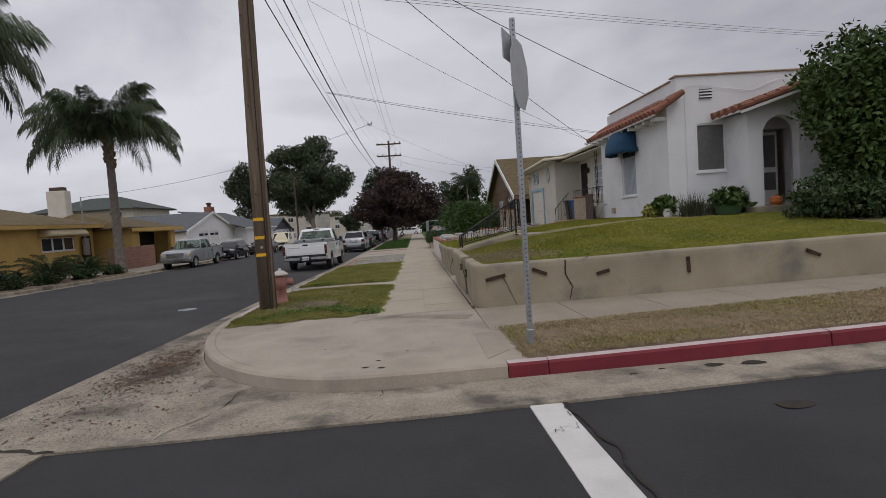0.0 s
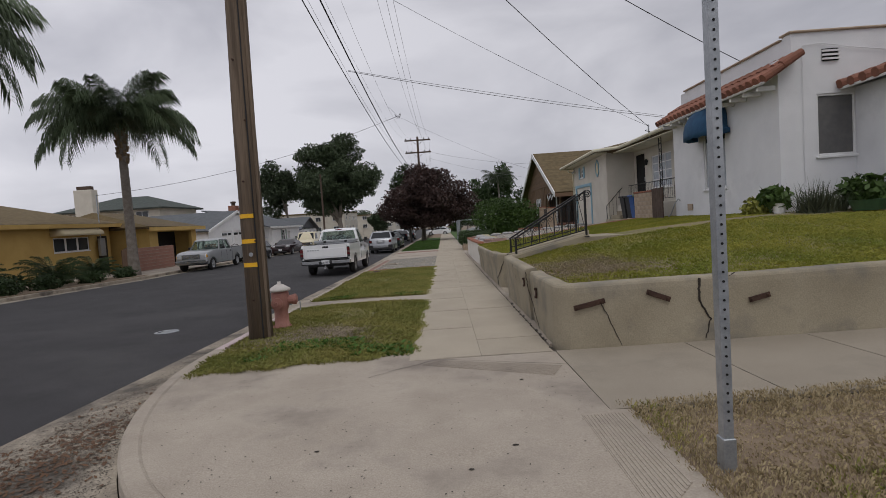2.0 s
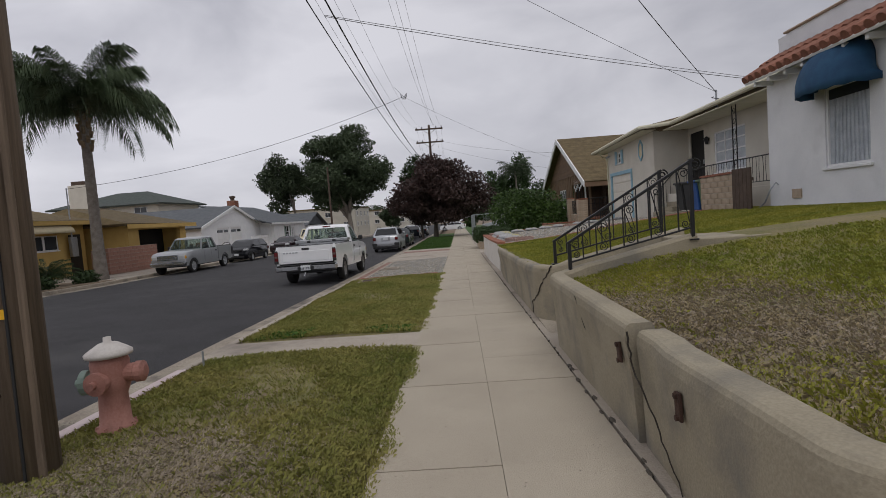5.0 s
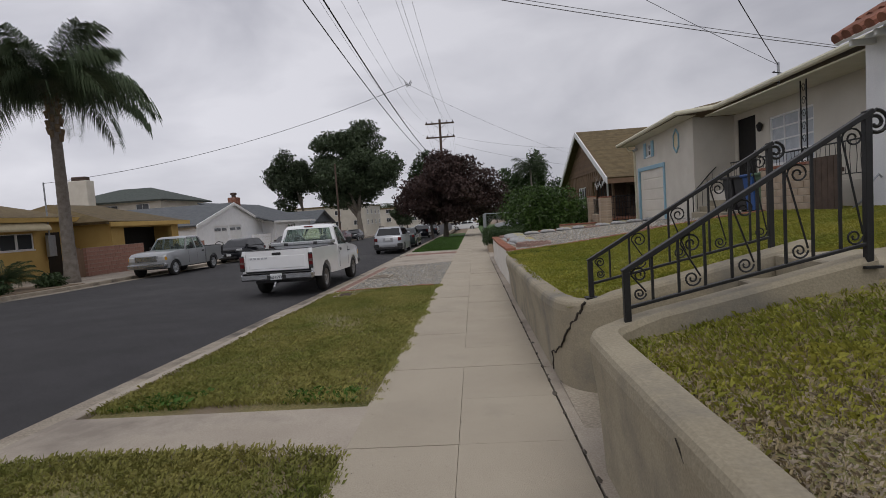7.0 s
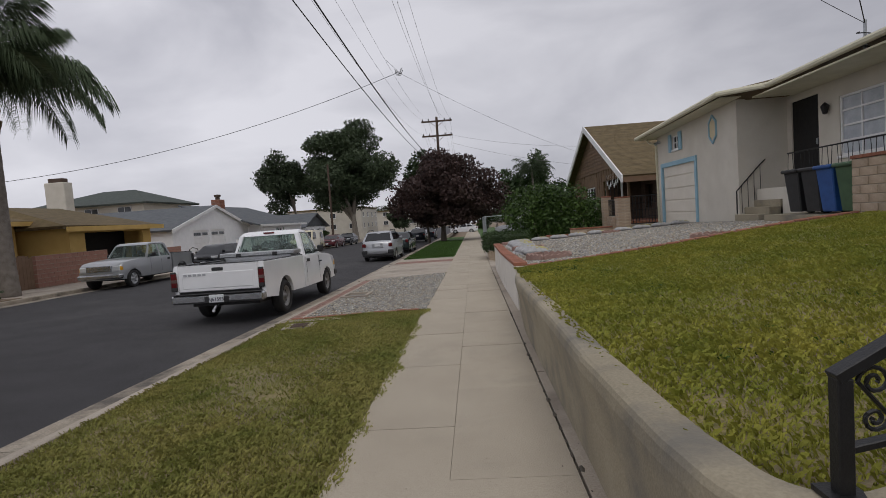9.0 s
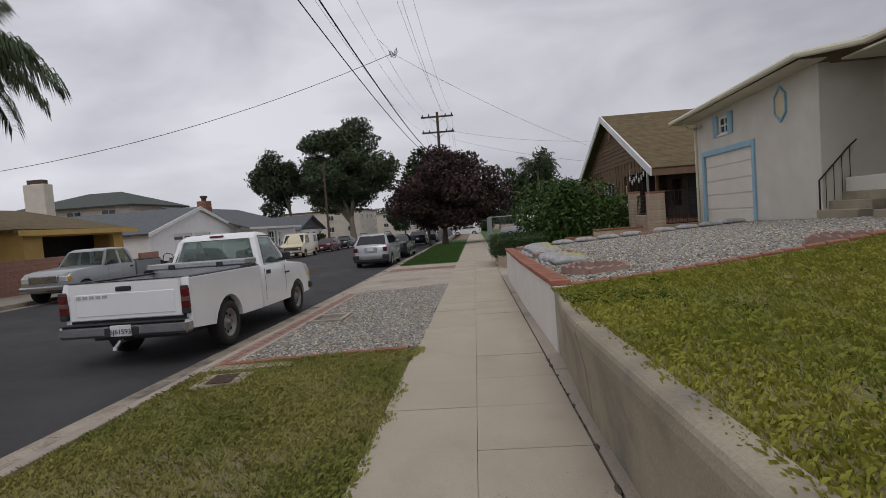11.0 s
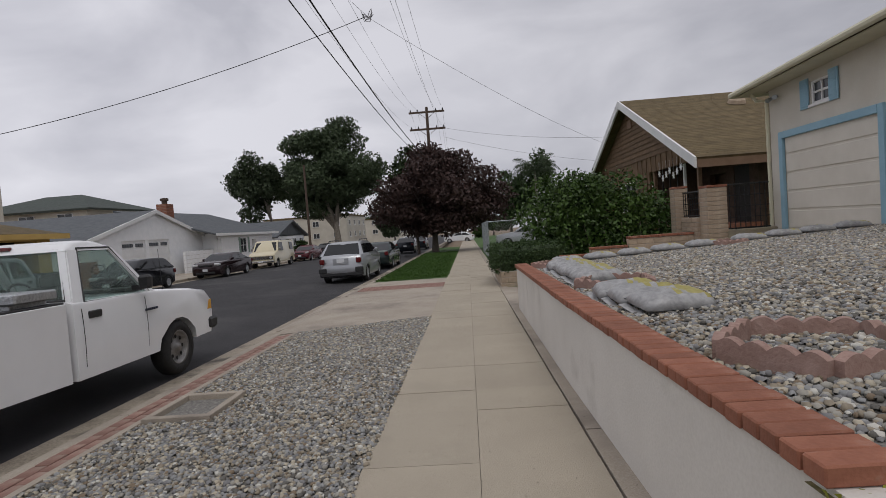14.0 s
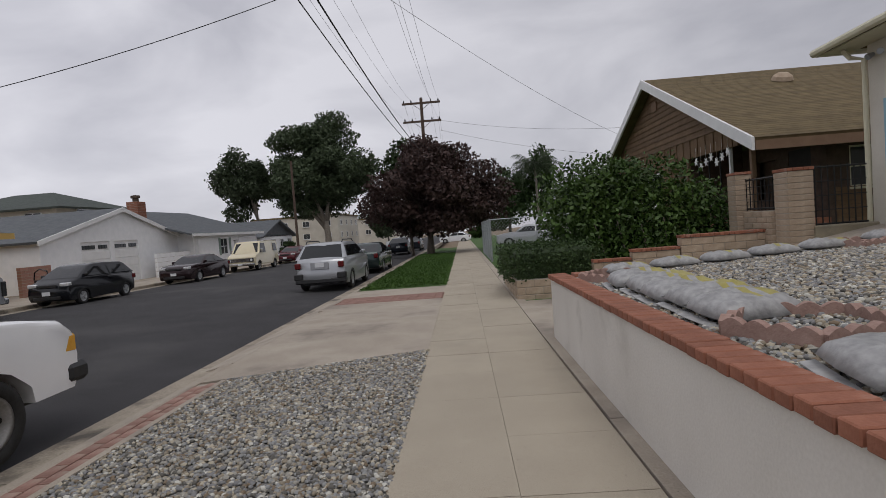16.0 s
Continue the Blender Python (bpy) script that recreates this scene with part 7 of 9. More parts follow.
def pickup(name, label, at, L, W, H, yA, yB, r, body_m, bed_end, cab, hood, belt, rail, rim_m, spokes, lamp="tall", double=False):
    """A pickup truck with an open bed; cab: screen foot, roof front, roof rear, rear foot."""
    t = thing(name, label, "pickup truck", at)
    yF, yR, zb = L / 2, -L / 2, 0.42
    ra = r + 0.10
    c0, c1, c2, c3 = cab
    hw = lambda y, z: W / 2 * (1 - 0.07 * max(0, y / (L / 2)) ** 6) * (1 - 0.03 * ((z - 0.8) / 0.5) ** 2)
    o = [(bed_end + 0.02, zb)] + arch_line(yA, ra, r, zb) + [(yF - 0.12, zb), (yF - 0.05, 0.52), (yF - 0.04, 0.80), (yF - 0.10, hood - 0.17), (yF - 0.28, hood - 0.06), (yF - 0.7, hood), (c0 + 0.05, hood + 0.07), (c0 - 0.1, belt), (c3 + 0.05, belt + 0.01), (bed_end + 0.02, belt + 0.01)]
    smooth_by_angle(part("body", shell(o, hw, 0.06, 0.6, 0.04), body_m, t))
    ghw = lambda y, z: W / 2 * 0.955 * (1 - 0.20 * max(0, (z - belt) / (H - belt)))
    ym = (c0 + c3) / 2 - 0.1
    open_cab(t, H, belt, cab, ghw, body_m, ym if double else None)
    for s in (-1, 1):
        # the bed's flank, with its wheel opening
        fl = [(yR + 0.10, zb + 0.08)] + arch_line(yB, ra, r, zb + 0.02) + [(bed_end - 0.01, zb), (bed_end - 0.01, rail), (yR + 0.08, rail), (yR + 0.06, rail - 0.1)]
        bm = bmesh.new()
        lay = []
        for u, dz in ((0.0, 0.02), (0.02, 0.0), (0.10, 0.0), (0.11, 0.015)):
            lay.append([bm.verts.new((s * (hw(y, z) - u), y, z - (dz if z > rail - 0.05 else 0))) for y, z in fl])
        k_ = len(fl)
        for q, w in zip(lay, lay[1:]):
            for k in range(k_):
                bm.faces.new((q[k], q[(k + 1) % k_], w[(k + 1) % k_], w[k]))
        bm.faces.new(lay[0]), bm.faces.new(list(reversed(lay[-1])))
        side_ = smooth_by_angle(part("bed_side", bm, body_m, t))
        part("rail_cap", block(s * (W / 2 - 0.12) - 0.05 if s > 0 else s * (W / 2 - 0.12) - 0.09, s * (W / 2 - 0.12) + 0.09 if s > 0 else s * (W / 2 - 0.12) + 0.05, yR + 0.12, bed_end - 0.02, rail - 0.02, rail + 0.006, 0.006), M["black_plastic"], side_)
        tl = part("tail_light", block(s * W * 0.475 - 0.085, s * W * 0.475 + 0.028, yR + 0.02, yR + 0.15, 0.80, rail - 0.15, 0.015), M["tail_red"], t, "dark red upright tail light")
        part("lamp_housing", block(s * W * 0.475 - 0.095, s * W * 0.475 + 0.024, yR + 0.025, yR + 0.165, 0.72, rail - 0.12, 0.015), M["black_plastic"], tl)
        part("reversing_lens", block(s * W * 0.475 - 0.08, s * W * 0.475 + 0.03, yR + 0.016, yR + 0.145, 0.90, 0.97, 0.008), M["lamp_smoked"], tl)
        part("mirror", block(s * (W / 2 + 0.09) - 0.08, s * (W / 2 + 0.09) + 0.08, c0 - 0.45, c0 - 0.35, belt + 0.03, belt + 0.20, 0.03), M["black_plastic"], t)
        part("mirror_arm", block(s * (W / 2 - 0.02) - 0.06, s * (W / 2 - 0.02) + 0.06, c0 - 0.42, c0 - 0.36, belt + 0.02, belt + 0.08), M["black_plastic"], t)
        part("door_handle", block(s * hw(c3, belt) - 0.015, s * hw(c3, belt) + 0.016, c3 + 0.18, c3 + 0.38, belt - 0.20, belt - 0.12, 0.01), M["black_plastic"], t)
        for yy in (c3 + 0.08, c0 - 0.28) + ((ym,) if double else ()):
            part("door_seam", tube(bmesh.new(), [(s * (hw(yy, z_) - 0.001), yy, z_) for z_ in (zb + 0.12, 0.7, 0.85, 1.0, belt - 0.08)], 0.0035, 4), M["black_plastic"], t)
        part("headlight", block(s * W * 0.37 - 0.17, s * W * 0.37 + 0.14, yF - 0.32, yF - 0.05, hood - 0.42, hood - 0.20, 0.03), M["lamp_clear"], t, "clear headlight")
        part("turn_signal", block(s * W * 0.44 - 0.06, s * W * 0.44 + 0.06, yF - 0.36, yF - 0.10, hood - 0.40, hood - 0.22, 0.02), M["amber"], t, "amber corner lamp")
    part("brake_lamp", block(-0.14, 0.14, c2 - 0.01, c2 + 0.04, H - 0.075, H - 0.035, 0.01), M["tail_red"], t)
    part("bed_floor", block(-W / 2 + 0.1, W / 2 - 0.1, yR + 0.08, bed_end, 0.66, 0.72), M["black_plastic"], t)
    part("bed_front", block(-W / 2 + 0.1, W / 2 - 0.1, bed_end - 0.06, bed_end - 0.005, 0.72, rail), body_m, t)
    tg = part("tailgate", block(-W / 2 + 0.13, W / 2 - 0.13, yR + 0.02, yR + 0.09, 0.70, rail, 0.015), body_m, t)
    part("tailgate_panel", block(-W / 2 + 0.22, W / 2 - 0.22, yR + 0.012, yR + 0.03, 0.76, rail - 0.16, 0.01), body_m, tg)
    part("tailgate_handle", block(-0.12, 0.12, yR + 0.005, yR + 0.03, rail - 0.14, rail - 0.07, 0.015), M["black_plastic"], tg)
    part("tailgate_cap", block(-W / 2 + 0.13, W / 2 - 0.13, yR + 0.015, yR + 0.10, rail, rail + 0.012, 0.004), M["black_plastic"], tg)
    bp = part("rear_bumper", block(-W / 2 + 0.0, W / 2 - 0.0, yR - 0.10, yR + 0.10, 0.46, 0.65, 0.04), M["chrome"], t, "dull grey step bumper")
    part("bumper_pad", block(-W / 2 + 0.05, W / 2 - 0.05, yR - 0.105, yR + 0.05, 0.645, 0.662, 0.005), M["black_plastic"], bp)
    part("bumper_recess", block(-0.26, 0.26, yR - 0.108, yR - 0.05, 0.47, 0.60, 0.01), M["black_plastic"], bp)
    lp = part("licence_plate", block(-0.155, 0.155, yR - 0.125, yR - 0.108, 0.475, 0.635, 0.006), M["plate"], bp)
    part("hitch", tube(bmesh.new(), [(0, yR + 0.1, 0.40), (0, yR - 0.16, 0.40), (0, yR - 0.26, 0.33), (0, yR - 0.27, 0.30)], 0.03, 8), M["chrome"], bp)
    fb = part("front_bumper", block(-W / 2 + 0.03, W / 2 - 0.03, yF - 0.26, yF + 0.03, 0.46, 0.66, 0.05), M["chrome"] if double else M["black_plastic"], t)
    part("grille", block(-W * 0.28, W * 0.28, yF - 0.14, yF - 0.02, hood - 0.44, hood - 0.18, 0.02), M["chrome"] if double else M["black_plastic"], t)
    part("underbody", block(-W / 2 + 0.25, W / 2 - 0.25, yR + 0.3, yF - 0.4, 0.36, 0.68), M["black_plastic"], t)
    for s in (-1, 1):
        for y in (yA, yB):
            wheel(t, s * (W / 2 - 0.13), y, r, 0.235, rim_m, spokes)
    return t, tg, lp


def letters(text, size, depth, m, mat, parent, name="lettering"):
    cu = bpy.data.curves.new(name, "FONT")
    cu.body, cu.size, cu.extrude, cu.align_x = text, size, depth, "CENTER"
    ob = new(name, cu)
    dg = bpy.context.evaluated_depsgraph_get()
    me = bpy.data.meshes.new_from_object(ob.evaluated_get(dg))
    bpy.data.objects.remove(ob)
    me.materials.append(mat)
    ob = new(name, me)
    ob.parent = parent
    ob.matrix_basis = m
    return ob


truck, tgate, tplate = pickup("pickup_truck", "old white regular-cab pickup with a metal toolbox", on_road(-4.98, 26.35), 5.70, 1.95, 1.90, 1.70, -1.62, 0.375, P_white, -0.27, (1.28, 0.62, 0.02, -0.16), 1.16, 1.24, 1.25, M["steel_rim"], 8)
letters("6J61593", 0.10, 0.003, pose(0, -2.98, 0.51, 90), M["ink"], tplate)
# maker's name on the tailgate as plain bars
for k in range(5):
    part("badge_bar", block(-0.72 + k * 0.10, -0.65 + k * 0.10, -2.845, -2.835, 1.02, 1.065), M["sign_grey"], tgate)
tb = thing("truck_toolbox", "diamond-plate aluminium toolbox across the truck bed", "toolbox", on_road(-4.98, 26.35))
part("body", block(-0.83, 0.83, -0.80, -0.36, 0.85, 1.30, 0.01), M["diamond_plate"], tb)
part("lid", block(-0.93, 0.93, -0.84, -0.34, 1.30, 1.40, 0.015), M["diamond_plate"], tb)
for x in (-0.45, 0.45):
    part("latch", block(x - 0.06, x + 0.06, -0.855, -0.83, 1.29, 1.375, 0.005), M["black_plastic"], tb)
part("bed_rack", block(-0.85, 0.85, -1.5, -0.84, 0.74, 0.80), M["black_plastic"], tb)
part("antenna", tube(bmesh.new(), [(0.90, 1.5, 1.15), (0.92, 1.42, 1.75)], 0.004, 4), M["black_plastic"], truck)
for k in range(6):
    part("badge_bar", block(0.965, 0.976, 0.98 + k * 0.045, 1.01 + k * 0.045, 0.98, 1.01), M["ink"], truck)

pickup("pickup_truck", "silver double-cab pickup parked at the far kerb", on_road(-15.5, 37.0, True), 5.75, 1.98, 1.92, 2.0, -1.75, 0.385, P_grey, -1.0, (1.05, 0.45, -0.72, -0.95), 1.20, 1.24, 1.30, M["rim"], 5, double=True)
fit_ = car("hatchback", "black compact hatchback with its door ajar", on_road(-15.45, 44.55, True), 4.05, 1.70, 1.52, 2.5, 0.30, P_black, 0.78, 0.98, 1.02, 1.0, (1.35, 0.55, -1.45, -1.85), "hatch")
part("open_door", block(0.86, 1.55, 0.62, 0.70, 0.45, 1.0, 0.03), P_black, fit_)
part("open_door_frame", tube(bmesh.new(), [(0.88, 0.66, 1.0), (1.02, 0.66, 1.35), (1.3, 0.66, 1.42), (1.5, 0.66, 1.3), (1.55, 0.66, 1.0)], 0.025, 6), P_black, fit_)
car("sedan", "dark brown sedan parked at the far kerb", on_road(-15.35, 53.2, True), 4.85, 1.85, 1.46, 2.78, 0.33, P_plum, 0.98, 0.98, 1.0, 1.04, (1.0, 0.2, -0.95, -1.75), "sedan")
car("sedan", "dark red sedan parked beyond the van", on_road(-15.4, 70.5, True), 4.7, 1.8, 1.45, 2.7, 0.32, P_red, 0.95, 0.96, 0.98, 1.02, (1.0, 0.2, -0.95, -1.7), "sedan")
car("sedan", "dark sedan far along the far kerb", on_road(-15.4, 77.5, True), 4.7, 1.8, 1.45, 2.7, 0.32, P_black, 0.95, 0.96, 0.98, 1.02, (1.0, 0.2, -0.95, -1.7), "sedan")
suv = car("crossover", "silver compact crossover with roof rails", on_road(-4.93, 43.35), 4.45, 1.80, 1.62, 2.64, 0.34, P_silver, 0.92, 1.06, 1.10, 1.08, (1.15, 0.45, -1.55, -2.02), "hatch")
for s in (-1, 1):
    part("roof_rail", tube(bmesh.new(), [(s * 0.62, 0.3, 1.60), (s * 0.62, 0.15, 1.68), (s * 0.62, -1.3, 1.68), (s * 0.62, -1.45, 1.60)], 0.02, 6), M["black_plastic"], suv)
    part("bumper_corner", block(s * 0.72 - 0.17, s * 0.72 + 0.14, -2.25, -2.05, 0.42, 0.62, 0.03), M["black_plastic"], suv)
part("lower_bumper", block(-0.85, 0.85, -2.245, -2.0, 0.28, 0.44, 0.03), M["black_plastic"], suv)
part("plate_frame", block(-0.3, 0.3, -2.245, -2.2, 0.74, 0.98, 0.01), P_silver, suv)
car("sedan", "dark green older sedan behind the crossover", on_road(-4.9, 50.4), 4.75, 1.78, 1.42, 2.7, 0.31, P_green, 0.98, 0.95, 0.97, 1.0, (0.95, 0.2, -0.95, -1.65), "sedan")
car("sedan", "dark blue sedan under the plum tree", on_road(-5.6, 70.0), 4.7, 1.8, 1.44, 2.75, 0.32, P_navy, 0.95, 0.96, 0.98, 1.02, (0.95, 0.2, -0.95, -1.65), "sedan")
car("sedan", "dark blue sedan further down the kerb", on_road(-5.2, 78.0), 4.7, 1.8, 1.44, 2.75, 0.32, P_navy, 0.95, 0.96, 0.98, 1.02, (0.95, 0.2, -0.95, -1.65), "sedan")
cross_z = G(96) + 0.05
for x, mat, lab in ((-1.2, P_white, "white car across the end of the street"), (4.6, P_silver, "silver car behind the wire fence"), (-9.0, P_white, "white car far down the street")):
    y = 62.0 if x > 4 else 100.0
    car("estate_car", lab, pose(x, y, G(y) + (0.15 if x > 4 else -0.1), 0, 0, 80), 4.6, 1.8, 1.5, 2.7, 0.33, mat, 0.95, 0.98, 1.0, 1.02, (0.95, 0.2, -1.3, -1.95), "hatch")


def van(at):
    t = thing("van", "old cream panel van with a chrome grille", "van", at)
    L, W, H = 4.75, 2.0, 2.05
    yA, yB, r = 1.55, -1.45, 0.36
    out = [(-L / 2, 0.4)] + arch_line(yB, r + 0.06, r, 0.38) + arch_line(yA, r + 0.06, r, 0.38)
    out += [(L / 2 - 0.06, 0.38), (L / 2, 0.5), (L / 2 - 0.02, 0.95), (L / 2 - 0.25, 1.12), (L / 2 - 0.85, 1.24), (L / 2 - 1.35, H - 0.08), (L / 2 - 1.6, H), (-L / 2 + 0.12, H), (-L / 2 + 0.02, H - 0.1)]
    hw = lambda y, z: W / 2 * (1 - 0.12 * max(0, (z - 1.1) / 0.95) ** 2)
    smooth_by_angle(part("body", shell(out, hw, 0.05), P_cream, t))
    part("windscreen", pane_end(L / 2 - 0.88, 1.26, W * 0.43, L / 2 - 1.32, H - 0.14, W * 0.39, 0.012), M["car_glass_dark"], t)
    for s in (-1, 1):
        part("side_window", pane_on([(0.35, 1.25), (1.35, 1.25), (1.02, H - 0.16), (0.35, H - 0.16)], hw, s), M["car_glass_dark"], t)
        part("side_window", pane_on([(-1.9, 1.28), (-1.2, 1.28), (-1.2, H - 0.2), (-1.9, H - 0.2)], hw, s), M["car_glass_dark"], t)
        part("headlight", lathe(bmesh.new(), [(0.0, 0.03), (0.09, 0.02), (0.10, 0.0)], 14, pose(s * 0.74, L / 2, 0.78, -90)), M["lamp_clear"], t)
        part("mirror", block(s * 1.08 - 0.08, s * 1.08 + 0.08, 1.2, 1.28, 1.25, 1.5, 0.02), M["chrome"], t)
        for y in (yA, yB):
            wheel(t, s * 0.86, y, r, 0.22, M["steel_rim"], 8)
    part("grille", block(-0.9, 0.9, L / 2 - 0.04, L / 2 + 0.02, 0.66, 0.90, 0.01), M["black_plastic"], t)
    for k in range(4):
        part("grille_bar", block(-0.62, 0.62, L / 2 + 0.0, L / 2 + 0.03, 0.68 + k * 0.06, 0.70 + k * 0.06), M["chrome"], t)
    part("front_bumper", block(-0.98, 0.98, L / 2 - 0.05, L / 2 + 0.12, 0.42, 0.56, 0.03), M["chrome"], t)
    part("licence_plate", block(-0.15, 0.15, L / 2 + 0.12, L / 2 + 0.135, 0.44, 0.56), M["plate"], t)
    return t


van(on_road(-15.35, 61.5, True))

# ---- trees, palms and plants ----
def leaf_cloud(name, clumps, n, size, mat, parent, seed, flat=0.6, fill=0.55, aspect=0.55, droop=0.0):
    """Many small folded leaves in and over ellipsoid clumps (x, y, z, rx, ry, rz)."""
    rs = np.random.RandomState(seed)
    cl = np.array(clumps, dtype=float)
    wts = cl[:, 3] * cl[:, 4] + cl[:, 4] * cl[:, 5] + cl[:, 3] * cl[:, 5]
    idx = rs.choice(len(cl), n, p=wts / wts.sum())
    d = rs.normal(size=(n, 3))
    d /= np.linalg.norm(d, axis=1)[:, None]
    rad = 1 - fill * rs.uniform(0, 1, n) ** 2.2 + rs.normal(0, 0.06, n)
    lump = 1 + 0.16 * np.sin(d[:, 0] * 7 + idx) * np.sin(d[:, 1] * 6 + 2 * idx) + 0.12 * np.sin(d[:, 2] * 9 + idx)
    p = cl[idx, :3] + d * cl[idx, 3:] * (rad * lump)[:, None]
    a = rs.normal(size=(n, 3)) + np.array([0, 0, -droop])
    a /= np.linalg.norm(a, axis=1)[:, None]
    nb = d * flat + rs.normal(size=(n, 3)) * 0.6
    b = np.cross(nb, a)
    b /= np.linalg.norm(b, axis=1)[:, None] + 1e-6
    c = np.cross(a, b)
    s = size * rs.uniform(0.6, 1.35, n)[:, None]
    V = np.stack([p - a * s, p + b * s * aspect + c * s * 0.12, p + a * s * 1.1, p - b * s * aspect + c * s * 0.12], axis=1)
    return arrays(name, V.reshape(-1, 3), np.arange(n * 4).reshape(-1, 4), mat, parent)


def limbs(parent, base, top, r0, forks, mat, seed, lean=0.0):
    """A tapered trunk and limbs that reach to the given tips, each limb a part."""
    rnd = random.Random(seed)
    b, t = Vector(base), Vector(top)
    mid = b.lerp(t, 0.5) + Vector((rnd.uniform(-0.1, 0.1), rnd.uniform(-0.1, 0.1), 0))
    bm = bmesh.new()
    tube(bm, [b - Vector((0, 0, 0.25)), b + Vector((0, 0, 0.1)), b.lerp(mid, 0.6), mid, t], r0 * 1.25, 10, r0 * 0.7)
    part("trunk", bm, mat, parent, smooth=True)
    for tip in forks:
        tip = Vector(tip)
        st = b.lerp(t, rnd.uniform(0.72, 1.0))
        m1 = st.lerp(tip, 0.35) + Vector((0, 0, rnd.uniform(0.0, 0.15) * (tip - st).length))
        m2 = st.lerp(tip, 0.7) + Vector((rnd.uniform(-0.2, 0.2), rnd.uniform(-0.2, 0.2), 0.1))
        part("limb", tube(bmesh.new(), [st, m1, m2, tip], r0 * 0.55, 7, r0 * 0.12), mat, parent, smooth=True)


def clumpy(cx, cy, cz, rx, ry, rz, n, seed, size=0.42):
    """A crown's clumps: smaller balls spread over an ellipsoid."""
    rnd = random.Random(seed)
    out = []
    for _ in range(n):
        while True:
            u = Vector((rnd.uniform(-1, 1), rnd.uniform(-1, 1), rnd.uniform(-1, 1)))
            if 0.25 < u.length < 0.88:
                break
        s = size * rnd.uniform(0.6, 1.15)
        out.append((cx + u.x * rx, cy + u.y * ry, cz + u.z * rz, rx * s, ry * s, rz * s * 0.85))
    return out


def tree(name, label, x, y, crown, trunk_r, mat, bark, n_leaf, leaf, seed, clumps, fork_h=0.45, size=0.42):
    t = thing(name, label, "tree")
    cx, cy, cz, rx, ry, rz = crown
    cl = clumpy(cx, cy, cz, rx, ry, rz, clumps, seed, size)
    zb = G(y)
    rnd = random.Random(seed)
    tips = [c[:3] for c in rnd.sample(cl, min(9, len(cl)))]
    limbs(t, (x, y, zb), (x + (cx - x) * 0.25, y, zb + (cz - zb) * fork_h), trunk_r, tips, bark, seed)
    leaf_cloud("crown", cl, n_leaf, leaf, mat, t, seed)
    return t


tree("street_tree", "tall dark-green street tree with a broken crown", -17.6, 92, (-18.4, 93, 10.2, 8.3, 7.4, 6.8), 0.5, M["leaf_tree"], M["pale_bark"], 60000, 0.19, 5, 50, 0.36, 0.29)
lt = thing("side_tree", "rounded dark-green tree beside the tall one", "tree")
cl = clumpy(-27.4, 90, 8.2, 3.4, 3.3, 4.4, 20, 8, 0.42)
limbs(lt, (-25.5, 90, G(90)), (-26, 90, 4), 0.25, [c[:3] for c in cl[:5]], M["pale_bark"], 3)
leaf_cloud("crown", cl, 11000, 0.20, M["leaf_tree"], lt, 8)
tree("plum_tree", "purple-leaved plum tree on the parkway", -2.6, 63.5, (-2.3, 63, 3.9, 5.3, 4.8, 3.6), 0.28, M["leaf_plum"], M["bark"], 42000, 0.14, 11, 40, 0.4, 0.36)
pt = thing("spindly_tree", "thin upright branches rising over the plum tree", "tree")
cl = [(-4.6, 66.0, 7.0, 1.0, 1.0, 1.2), (-5.0, 66, 6.0, 1.4, 1.2, 1.0), (-3.6, 66, 6.6, 0.8, 0.8, 0.9), (-0.6, 66.5, 6.6, 0.6, 0.6, 0.9)]
limbs(pt, (-4.2, 66, G(66)), (-4.3, 66, 4.5), 0.12, [c[:3] for c in cl], M["bark"], 4)
leaf_cloud("crown", cl, 1800, 0.17, M["leaf_dark"], pt, 12)
for k, (x, y, r, h, c, m) in enumerate(((-13.5, 118, 3.0, 4.5, 6, "leaf_tree"), (-10.5, 150, 4.0, 5.0, 6, "leaf_tree"), (6.5, 150, 4.5, 4.0, 6, "leaf_tree"), (-4, 210, 7, 5.0, 7, "leaf_tree"), (-22, 170, 6, 7, 7, "leaf_tree"), (3, 118, 2.2, 3.4, 6, "leaf_hedge"), (13, 74, 3.6, 3.6, 7, "leaf_dark"), (18, 66, 3.2, 4.2, 7, "leaf_dark"), (5.6, 86, 2.3, 7.6, 12, "leaf_dark"), (9.3, 87, 2.8, 8.4, 14, "leaf_dark"), (14.0, 90, 3.4, 5.6, 9, "leaf_dark"), (-20.6, 72, 1.2, 1.2, 4, "leaf_dark"), (-20.4, 83, 1.5, 1.4, 4, "leaf_dark"))):
    tree("far_tree", "dark green tree beyond the plum tree" if y > 100 else "dark green garden tree", x, y, (x, y, G(y) + h * 0.75, r, r, h * 0.55), 0.2, M[m], M["bark"], 3200, 0.22 + 0.05 * (y > 100), 20 + k, c, 0.45, 0.5)


